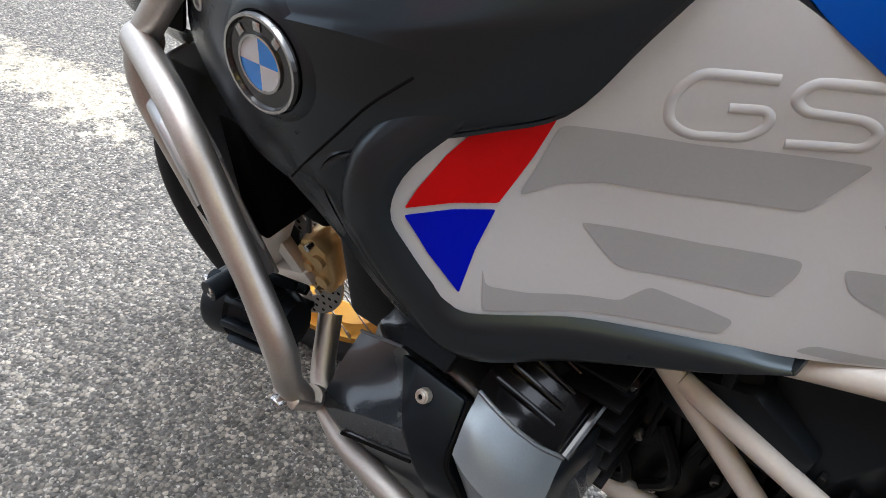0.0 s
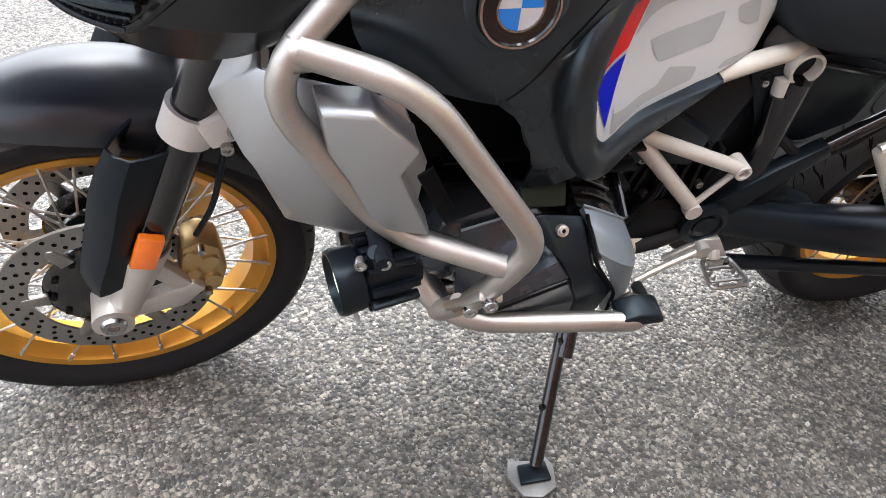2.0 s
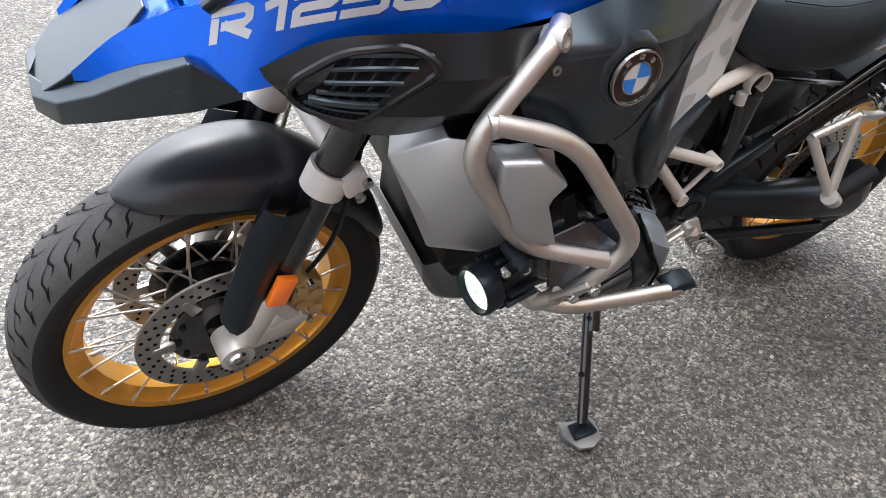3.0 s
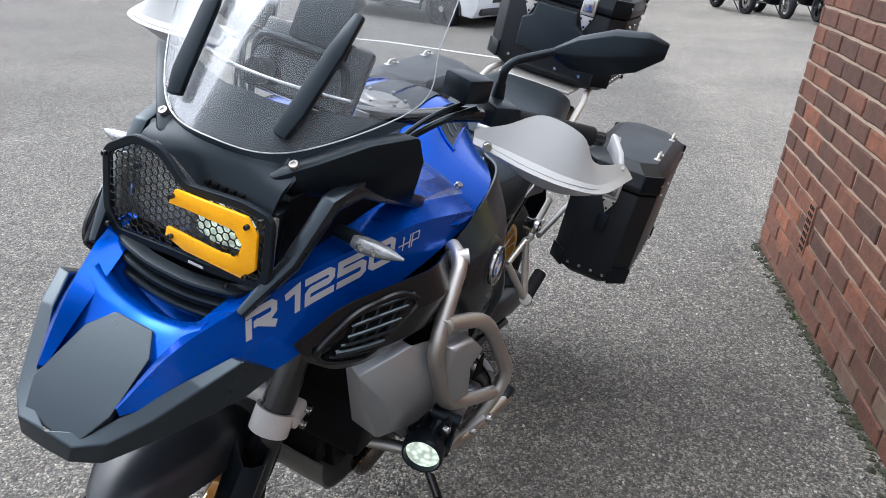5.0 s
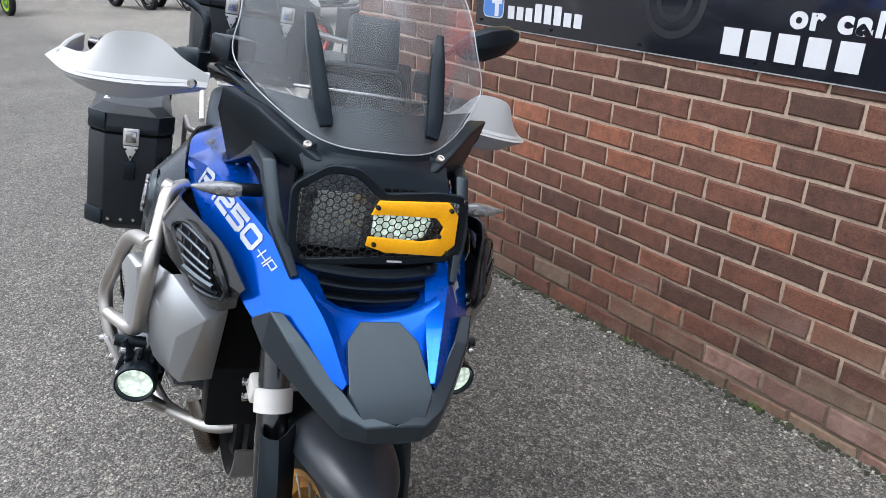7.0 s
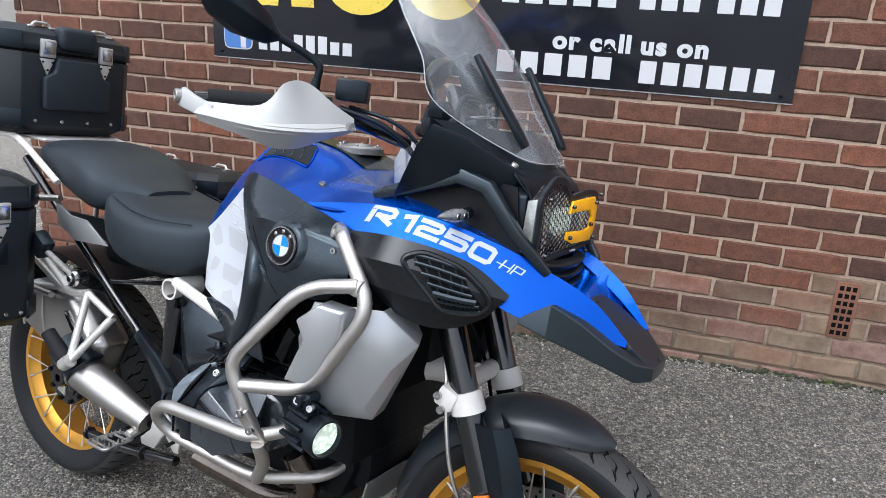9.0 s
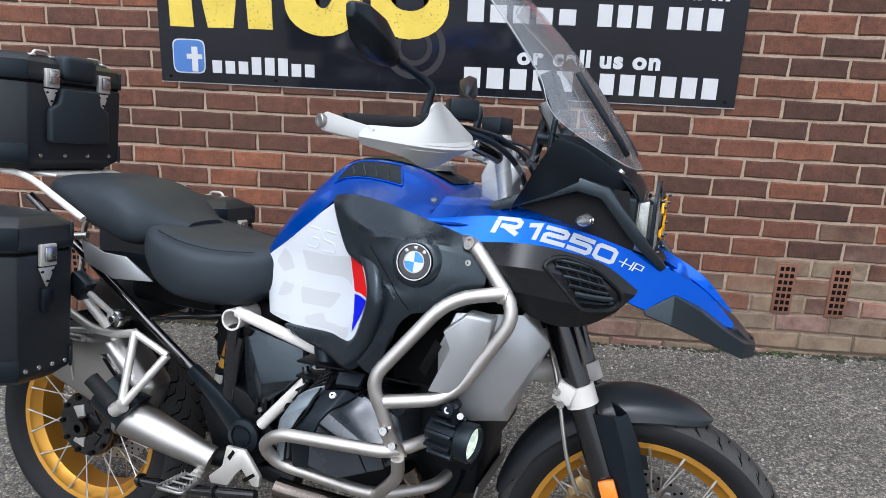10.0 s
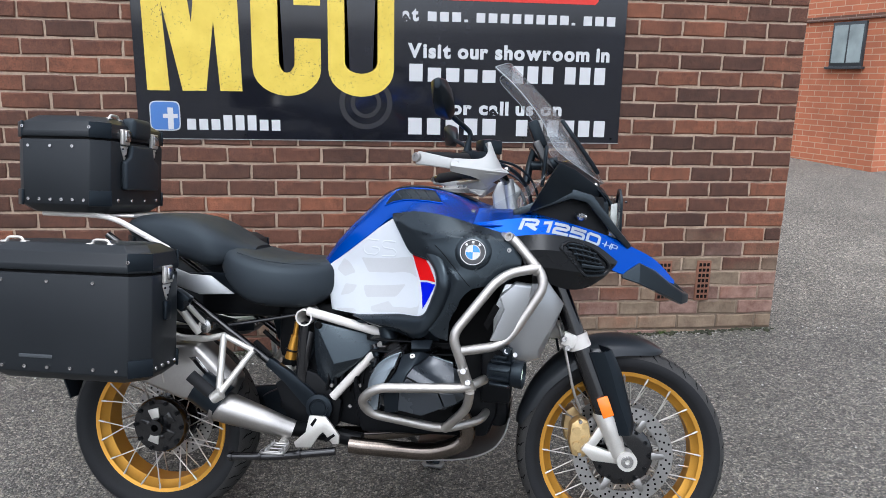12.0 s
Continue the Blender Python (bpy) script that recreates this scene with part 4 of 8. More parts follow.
part("shaft_hose", tube([(0.50, 0.12, 0.60), (0.44, 0.125, 0.55), (0.36, 0.125, 0.56), (0.29, 0.12, 0.62)], 0.008, 0.03, 8), RUBBER, bike)
part("coolant_pipe", tube([(0.80, 0.15, 0.37), (0.674, 0.15, 0.399)], 0.011, seg=14), ALU, bike)
part("coolant_hose", tube([(0.684, 0.15, 0.397), (0.655, 0.152, 0.405), (0.60, 0.145, 0.42)], 0.0135, 0.02, 14), RUBBER, bike, "black rubber hose")
part("frame_cross_tube", lathe([(0.022, -0.14), (0.027, -0.14), (0.0265, 0.125), (0.022, 0.125)], Matrix.Translation((0.516, 0, 0.719)) @ ACROSS, 28, True), WHITEFRAME, bike, "open-ended pale frame tube")
part("tube_web", lathe([(0.0, 0.100), (0.0225, 0.100), (0.0225, 0.09)], Matrix.Translation((0.516, 0, 0.719)) @ ACROSS, 28), WHITEFRAME, bike)
for s in (-1, 1):
    part("subframe_tube", join(tube([(-0.15, 0.12 * s, 0.955), (0.133, 0.13 * s, 0.763), (0.257, 0.13 * s, 0.674), (0.429, 0.13 * s, 0.555), (0.56, 0.125 * s, 0.45)], 0.012, 0.05), tube([(0.533, 0.115 * s, 0.673), (0.522, 0.12 * s, 0.61), (0.505, 0.12 * s, 0.48)], 0.015, 0.05, 14), tube([(0.25, 0.125 * s, 0.676), (0.49, 0.115 * s, 0.724)], 0.006, seg=10)), GLOSSBLACK, bike, "black tubular subframe")
    part("frame_plate", prism([(0.42, 0.50), (0.50, 0.56), (0.56, 0.54), (0.64, 0.46), (0.63, 0.38), (0.56, 0.33), (0.47, 0.37)], 0.10 * s, 0.128 * s, 0.008), DARKMETAL, bike, "black cast frame plate")
    part("cast_arm", band([(0.40, 0.13 * s, 0.575), (0.47, 0.132 * s, 0.525), (0.565, 0.13 * s, 0.435)], 0.026, [0.03, 0.042, 0.06], 0.006), BLACK, bike, "black cast frame arm")
    part("pivot_cap", lathe([(0.0, 0), (0.040, 0), (0.043, 0.004), (0.042, 0.012), (0.030, 0.016), (0.028, 0.011), (0.022, 0.011), (0.021, 0.015), (0.0, 0.016)], Matrix.Translation((0.575, 0.146 * s, 0.440)) @ Matrix.Rotation(radians(-90 * s), 4, "X"), 36), BLACK, bike, "round black pivot cover")
    inset = 0.028 if s > 0 else 0.0
    part("side_cover", sheet([(x, (y - inset) * s, z) for x, y, z in ((0.545, 0.125, 0.71), (0.77, 0.135, 0.668), (0.60, 0.122, 0.503), (0.562, 0.12, 0.513), (0.622, 0.162, 0.582), (0.712, 0.160, 0.607), (0.548, 0.122, 0.60))], [(0, 1, 5, 4), (0, 4, 6), (6, 4, 2, 3), (4, 5, 2), (5, 1, 2)], 0.006, 0.003), BLACK if s > 0 else MATT, bike, "black faceted side cover")
    part("cover_hole", lathe([(0.0, 0.004), (0.008, 0.004), (0.009, 0.006), (0.012, 0.003)], Matrix.Translation((0.562, (0.131 - inset) * s, 0.697)) @ Matrix.Rotation(radians(-90 * s), 4, "X"), 20), DARK, bike)
shock = part("shock_absorber", join(tube([(0.446, -0.055, 0.565), (0.463, -0.055, 0.645)], 0.019, seg=20, r1=0.014), tube([(0.462, -0.055, 0.640), (0.470, -0.055, 0.69)], 0.010, seg=14)), GOLD, bike, "gold rear shock absorber body")
part("shock_collar", tube([(0.442, -0.055, 0.548), (0.446, -0.055, 0.568)], 0.024, seg=20), DARKMETAL, shock)
part("shock_reservoir", tube([(0.440, -0.06, 0.505), (0.443, -0.06, 0.55)], 0.022, seg=20, r1=0.02), ALU, shock, "silver lower shock body")
part("shock_ring", lathe([(0.021, 0), (0.023, 0.003), (0.021, 0.006)], Matrix.Translation((0.452, -0.055, 0.594)) @ Matrix.Rotation(radians(12), 4, "Y"), 20), DARKMETAL, shock)
part("shock_spring", tube([(0.43, -0.03, 0.40), (0.44, -0.04, 0.50)], 0.024, seg=16), DARKMETAL, bike)
part("swing_arm", join(tube([(0.57, 0.115, 0.43), (0.30, 0.142, 0.38), (0.0, 0.14, 0.318)], 0.034, 0.1, 18, r1=0.052), lathe([(0.0, 0.09), (0.075, 0.09), (0.09, 0.11), (0.085, 0.15), (0.05, 0.175), (0.0, 0.178)], Matrix.Translation((0, 0, 0.318)) @ Matrix.Rotation(radians(-90), 4, "X"), 36)), BLACK, bike, "black single-sided swing arm with final drive")
part("torque_arm", tube([(0.06, 0.165, 0.25), (0.50, 0.15, 0.33)], 0.014, seg=12), BLACK, bike)
part("airbox", block(0.40, 0.64, -0.05, 0.05, 0.56, 0.76, 0.03), DARKMETAL, bike)
part("battery_tray", block(0.14, 0.42, -0.07, 0.07, 0.70, 0.82, 0.03), DARKMETAL, bike)
part("rear_mudguard", patch([[(-0.30, y, 0.40), (-0.33, y, 0.52), (-0.24, y, 0.64), (-0.05, y, 0.70), (0.2, y, 0.66)] for y in (-0.1, -0.05, 0.05, 0.1)], 8, 16, 0.005), BLACK, bike, "black rear mudguard")

# exhaust on the right
CAN = [(-0.12, 0.585), (-0.01, 0.632), (0.12, 0.628), (0.195, 0.632), (0.252, 0.582), (0.318, 0.518), (0.275, 0.425), (0.14, 0.44), (0.0, 0.49), (-0.11, 0.53)]
muffler = part("muffler", bev(loft([[(0.10 + (x - 0.10) * k, y, 0.54 + (z - 0.54) * k) for x, z in CAN] for y, k in ((-0.08, 0.9), (-0.105, 1.0), (-0.165, 1.0), (-0.192, 0.86))]), 0.009, 18, 3), TITAN, bike, "brushed silver exhaust muffler", 25)
part("muffler_slot", prism([(0.165, 0.585), (0.19, 0.59), (0.245, 0.53), (0.24, 0.512), (0.20, 0.55)], -0.196, -0.190, 0.002), CHROME, muffler)
part("muffler_slot", prism([(0.178, 0.578), (0.19, 0.578), (0.234, 0.53), (0.232, 0.522), (0.202, 0.55)], -0.1975, -0.1955, 0.0), DARK, muffler)
for x in (0.06, -0.04):
    part("muffler_strap", tube([(x, -0.19, 0.62), (x + 0.012, -0.196, 0.56), (x + 0.02, -0.19, 0.50)], 0.004, 0.02, 8), STEEL, muffler)
part("exhaust_collar", tube([(0.20, -0.195, 0.50), (0.278, -0.19, 0.448)], 0.056, seg=24), BLACK, bike)
part("exhaust_pipe", join(tube([(0.262, -0.19, 0.440), (0.34, -0.187, 0.418), (0.43, -0.178, 0.390), (0.496, -0.165, 0.366)], 0.05, 0.06, 24, r1=0.032), tube([(0.255, -0.19, 0.442), (0.266, -0.19, 0.439)], 0.053, seg=28)), TITAN, bike, "satin steel exhaust pipe")
part("link_pipe", tube([(0.47, -0.15, 0.37), (0.58, -0.09, 0.34), (0.70, -0.10, 0.327)], 0.025, 0.04, 18), DARKMETAL, bike)
part("header_pipe", join(tube([(0.675, -0.15, 0.328), (0.72, -0.15, 0.325), (0.95, -0.16, 0.325), (1.06, -0.17, 0.38), (1.02, -0.2, 0.48)], 0.026, 0.08, 18), tube([(0.60, -0.06, 0.33), (0.74, 0.0, 0.32), (1.0, 0.15, 0.33), (1.07, 0.17, 0.39), (1.04, 0.2, 0.48)], 0.024, 0.08, 18)), BURNT, bike, "heat-tinted exhaust header pipes")

# side stand with enlarged foot
stand = part("side_stand", join(tube([(0.72, 0.10, 0.40), (0.78, 0.17, 0.30), (0.862, 0.372, 0.105)], 0.0115, 0.04, 12), tube([(0.76, 0.15, 0.33), (0.80, 0.245, 0.235)], 0.015, seg=12)), GLOSSBLACK, bike, "black side stand with silver foot plate")

# castings, ribs and bolts on the crankcase and gearbox
rnd = random.Random(3)
for s in (1, -1):
    for k in range(9):
        x, z = 0.60 + 0.022 * k, 0.46 + 0.012 * (k % 3)
        part("case_rib", move(block(-0.004, 0.004, -0.012, 0.012, -0.05, 0.05, 0.002), Matrix.Translation((x, 0.125 * s, z + 0.08)) @ Matrix.Rotation(radians(rnd.uniform(-12, 12)), 4, "Y")), DARKMETAL, bike)
    for k in range(8):
        bolt((0.58 + 0.03 * k, 0.137 * s, 0.44 + 0.07 * (k % 3) + rnd.uniform(-0.01, 0.01)), (0, s, 0), 0.0065, DISC if k % 3 else CHROME, bike, "case_bolt")
    part("starter_cover", bev(prism([(0.64, 0.56), (0.78, 0.58), (0.80, 0.64), (0.70, 0.665), (0.63, 0.62)], min(0.10 * s, 0.142 * s), max(0.10 * s, 0.142 * s)), 0.012), BLACK, bike)
    if s > 0:
        part("clutch_bulge", lathe([(0.0, 0.15), (0.05, 0.148), (0.062, 0.138), (0.066, 0.10)], Matrix.Translation((0.66, 0, 0.43)) @ Matrix.Rotation(radians(-90 * s), 4, "X"), 28), DARKMETAL, bike)
    part("breather_hose", tube([(0.60, 0.09 * s, 0.66), (0.66, 0.112 * s, 0.60), (0.74, 0.11 * s, 0.66), (0.84, 0.10 * s, 0.68)], 0.009, 0.04, 10), RUBBER, bike)


# ---- motorcycle: bodywork ----
def mirrored(net):
    return [[(x, -y, z) for x, y, z in r] for r in net]


TANK = [[(0.545, 0.0, 0.892), (0.548, 0.035, 0.889), (0.556, 0.06, 0.882), (0.567, 0.08, 0.873)],
        [(0.606, 0.0, 0.978), (0.609, 0.05, 0.970), (0.617, 0.082, 0.950), (0.635, 0.106, 0.923)],
        [(0.697, 0.0, 1.068), (0.701, 0.07, 1.060), (0.712, 0.108, 1.036), (0.735, 0.144, 0.998)],
        [(0.787, 0.0, 1.134), (0.79, 0.078, 1.124), (0.798, 0.118, 1.092), (0.808, 0.170, 1.048)],
        [(0.93, 0.0, 1.134), (0.932, 0.09, 1.124), (0.936, 0.152, 1.092), (0.942, 0.246, 1.056)],
        [(1.05, 0.0, 1.096), (1.05, 0.10, 1.088), (1.05, 0.19, 1.064), (1.055, 0.264, 1.03)]]
WHITE_NET = [[(0.552, 0.05, 0.868), (0.567, 0.08, 0.873), (0.63, 0.102, 0.92), (0.69, 0.124, 0.966), (0.75, 0.148, 1.008), (0.812, 0.18, 1.047)],
             [(0.556, 0.052, 0.848), (0.573, 0.084, 0.85), (0.66, 0.112, 0.885), (0.75, 0.155, 0.915), (0.84, 0.21, 0.942), (0.917, 0.270, 0.955)],
             [(0.57, 0.055, 0.815), (0.588, 0.089, 0.816), (0.68, 0.131, 0.826), (0.77, 0.174, 0.84), (0.865, 0.232, 0.857), (0.964, 0.319, 0.871)],
             [(0.588, 0.07, 0.744), (0.602, 0.102, 0.744), (0.68, 0.148, 0.742), (0.76, 0.188, 0.746), (0.84, 0.236, 0.755), (0.915, 0.298, 0.76)]]
SIDE_TOP = [[(0.800, 0.176, 1.054), (0.88, 0.232, 1.064), (0.97, 0.258, 1.054), (1.07, 0.269, 1.029), (1.165, 0.272, 1.003)],
            [(0.808, 0.196, 1.036), (0.862, 0.242, 1.022), (0.945, 0.288, 1.012), (1.07, 0.314, 1.003), (1.178, 0.290, 0.985)],
            [(0.831, 0.218, 1.0), (0.915, 0.280, 0.986), (0.995, 0.316, 0.996), (1.09, 0.321, 0.988), (1.185, 0.296, 0.968)]]
SIDE_NET = [[(0.831, 0.218, 1.0), (0.915, 0.280, 0.986), (0.995, 0.316, 0.996), (1.09, 0.321, 0.988), (1.185, 0.296, 0.968)],
            [(0.866, 0.240, 0.947), (0.95, 0.304, 0.945), (1.03, 0.327, 0.955), (1.11, 0.326, 0.945), (1.19, 0.30, 0.93)],
            [(0.955, 0.304, 0.922), (1.0, 0.323, 0.91), (1.05, 0.331, 0.915), (1.11, 0.327, 0.90), (1.175, 0.303, 0.895)],
            [(1.014, 0.330, 0.885), (1.035, 0.332, 0.875), (1.06, 0.33, 0.868), (1.10, 0.325, 0.865), (1.15, 0.305, 0.87)],
            [(0.992, 0.316, 0.79), (1.005, 0.315, 0.788), (1.02, 0.314, 0.786), (1.06, 0.312, 0.79), (1.10, 0.29, 0.81)],
            [(0.94, 0.302, 0.725), (0.957, 0.296, 0.71), (0.98, 0.286, 0.70), (1.01, 0.28, 0.69), (1.035, 0.27, 0.70)]]
CHAMFER_NET = [[(0.874, 0.224, 0.944), (0.874, 0.226, 0.945), (0.874, 0.228, 0.947)],
               [(0.93, 0.272, 0.94), (0.938, 0.282, 0.936), (0.955, 0.302, 0.922)],
               [(0.97, 0.305, 0.905), (0.985, 0.315, 0.90), (1.012, 0.329, 0.888)],
               [(0.985, 0.318, 0.868), (0.995, 0.322, 0.866), (1.012, 0.328, 0.86)],
               [(0.966, 0.312, 0.81), (0.975, 0.313, 0.80), (0.992, 0.316, 0.79)],
               [(0.915, 0.296, 0.75), (0.926, 0.299, 0.737), (0.94, 0.302, 0.725)]]
RIM = [(0.888, 0.250, 0.95, 0.3, 0.3), (0.907, 0.266, 0.948, 0.6, 0.5), (0.930, 0.289, 0.93, 0.75, 0.6), (0.952, 0.314, 0.902, 0.9, 0.45), (0.9595, 0.325, 0.868, 1.0, 0.0), (0.951, 0.319, 0.834, 0.92, -0.4), (0.931, 0.306, 0.785, 0.85, -0.5), (0.912, 0.298, 0.763, 0.35, -1.15),
       (0.885, 0.278, 0.757, 0.1, -1.42), (0.84, 0.243, 0.756, 0.0, -1.2), (0.79, 0.212, 0.75, 0.0, -0.95), (0.735, 0.18, 0.743, 0.0, -0.65), (0.685, 0.152, 0.741, -0.2, -0.12)]
LOWER_NET = [[(0.685, 0.135, 0.733), (0.72, 0.15, 0.725), (0.78, 0.185, 0.72), (0.85, 0.232, 0.718), (0.925, 0.285, 0.728)],
             [(0.71, 0.12, 0.715), (0.75, 0.14, 0.70), (0.81, 0.165, 0.695), (0.88, 0.205, 0.69), (0.96, 0.26, 0.69)]]
SCOOP_NET = [[(1.16, 0.272, 1.003), (1.25, 0.284, 1.012), (1.33, 0.258, 1.004), (1.40, 0.222, 0.982), (1.463, 0.192, 0.937)],
             [(1.183, 0.302, 0.966), (1.26, 0.308, 0.97), (1.34, 0.276, 0.96), (1.40, 0.240, 0.942), (1.459, 0.198, 0.928)],
             [(1.20, 0.302, 0.925), (1.27, 0.30, 0.92), (1.34, 0.274, 0.91), (1.40, 0.240, 0.905), (1.447, 0.20, 0.914)],
             [(1.235, 0.27, 0.895), (1.28, 0.258, 0.868), (1.33, 0.24, 0.855), (1.38, 0.22, 0.862), (1.425, 0.198, 0.888)]]
BEAK_NET = [[(1.06, 0.19, 1.078), (1.19, 0.165, 1.075), (1.30, 0.135, 1.05), (1.40, 0.112, 1.015), (1.49, 0.088, 0.968), (1.57, 0.070, 0.925), (1.642, 0.06, 0.872)],
            [(1.05, 0.262, 1.036), (1.19, 0.236, 1.054), (1.30, 0.206, 1.046), (1.40, 0.166, 1.02), (1.49, 0.128, 0.985), (1.58, 0.092, 0.94), (1.646, 0.067, 0.876)],
            [(1.06, 0.266, 1.02), (1.19, 0.256, 0.995), (1.30, 0.236, 0.965), (1.40, 0.206, 0.93), (1.49, 0.176, 0.897), (1.58, 0.124, 0.887), (1.645, 0.071, 0.866)]]

GLYPHS = {"R": [[(0.0, 0.0), (0.0, 0.62)], [(0.0, 1.0), (0.86, 1.0), (1.0, 0.86), (1.0, 0.58), (0.86, 0.44), (0.3, 0.44)], [(0.36, 0.44), (0.98, 0.0)]],
          "1": [[(0.02, 0.86), (0.42, 1.0), (0.42, 0.0)]],
          "2": [[(0.0, 1.0), (0.86, 1.0), (1.0, 0.88), (1.0, 0.64), (0.88, 0.52), (0.12, 0.52), (0.0, 0.40), (0.0, 0.0), (1.0, 0.0)]],
          "5": [[(1.0, 1.0), (0.0, 1.0), (0.0, 0.56), (0.88, 0.56), (1.0, 0.44), (1.0, 0.12), (0.88, 0.0), (0.0, 0.0)]],
          "0": [[(0.5, 0.0), (0.14, 0.0), (0.0, 0.14), (0.0, 0.86), (0.14, 1.0), (0.86, 1.0), (1.0, 0.86), (1.0, 0.14), (0.86, 0.0), (0.5, 0.0)]],
          "H": [[(0.0, 0.0), (0.0, 1.0)], [(-0.6, 0.42), (1.0, 0.42)], [(1.0, 0.0), (1.0, 1.0)]],
          "P": [[(0.0, 0.0), (0.0, 1.0), (1.0, 1.0), (1.0, 0.42), (0.0, 0.42)]]}


def model_number(text, high, width, stroke, parent, onto, slant=0.3):
    """Square slanted characters of even strokes, one mesh each, laid on a bent panel."""
    widths = [0.5 if c == "1" else 1.0 for c in text]
    gap = 0.34
    unit = width / (sum(widths) + gap * (len(text) - 1) + 0.25 + 0.2 * text.count("R"))
    x = 0.0
    for c, w in zip(text, widths):
        b = bmesh.new()
        for stroke_path in GLYPHS[c]:
            pts = [Vector((q[0] * unit + x, stroke / 2 + q[1] * (high - stroke))) for q in stroke_path]
            rails = []
            for i, p in enumerate(pts):
                d0 = (p - pts[i - 1]).normalized() if i else (pts[1] - p).normalized()
                d1 = (pts[i + 1] - p).normalized() if i < len(pts) - 1 else d0
                m = (d0 + d1).normalized()
                n = Vector((-m.y, m.x)) * (stroke / 2) / max(0.5, m.dot(d0))
                e = (d0 * stroke / 2 if i == len(pts) - 1 else d0 * -stroke / 2 if i == 0 else Vector((0, 0)))
                rails.append((p + n + e, p - n + e))
            for (a0, a1), (b0, b1) in zip(rails, rails[1:]):
                k = max(1, int((b0 - a0).length / 0.006))
                for j in range(k):
                    quad = (a0.lerp(b0, j / k), a1.lerp(b1, j / k), a1.lerp(b1, (j + 1) / k), a0.lerp(b0, (j + 1) / k))
                    b.faces.new([b.verts.new(onto(q.x + q.y * slant, q.y, 0.0)) for q in quad])
        bmesh.ops.remove_doubles(b, verts=b.verts, dist=1e-5)
        part("lettering", b, SILVERLETTER, parent, smooth=0)
        x += (w + gap + (0.2 if c == "R" else 0.0)) * unit


def inside(y, z, poly):
    hit = False
    for (y0, z0), (y1, z1) in zip(poly, poly[1:] + poly[:1]):
        if (z0 > z) != (z1 > z) and y < (y1 - y0) * (z - z0) / (z1 - z0) + y0:
            hit = not hit
    return hit


OUTLET = [(1.17, 0.872), (1.10, 0.866), (1.056, 0.855), (1.036, 0.838), (1.02, 0.815), (1.005, 0.786), (0.992, 0.75), (0.986, 0.68), (1.17, 0.68)]


def cut_away(bm, outline):
    """Opens a panel along a convex outline in x and z."""
    n = len(outline)
    for k in range(n):
        (x0, z0), (x1, z1) = outline[k], outline[(k + 1) % n]
        near = [f for f in bm.faces if min(abs(f.calc_center_median().x - 1.07), 1) < 0.12 and f.calc_center_median().z < 0.9]
        geom = near + list({e for f in near for e in f.edges}) + list({v for f in near for v in f.verts})
        bmesh.ops.bisect_plane(bm, geom=geom, dist=1e-6, plane_co=(x0, 0, z0), plane_no=(z1 - z0, 0, x0 - x1))
    gone = [f for f in bm.faces if inside(f.calc_center_median().x, f.calc_center_median().z, outline)]
    bmesh.ops.delete(bm, geom=gone, context="FACES")
    return bm


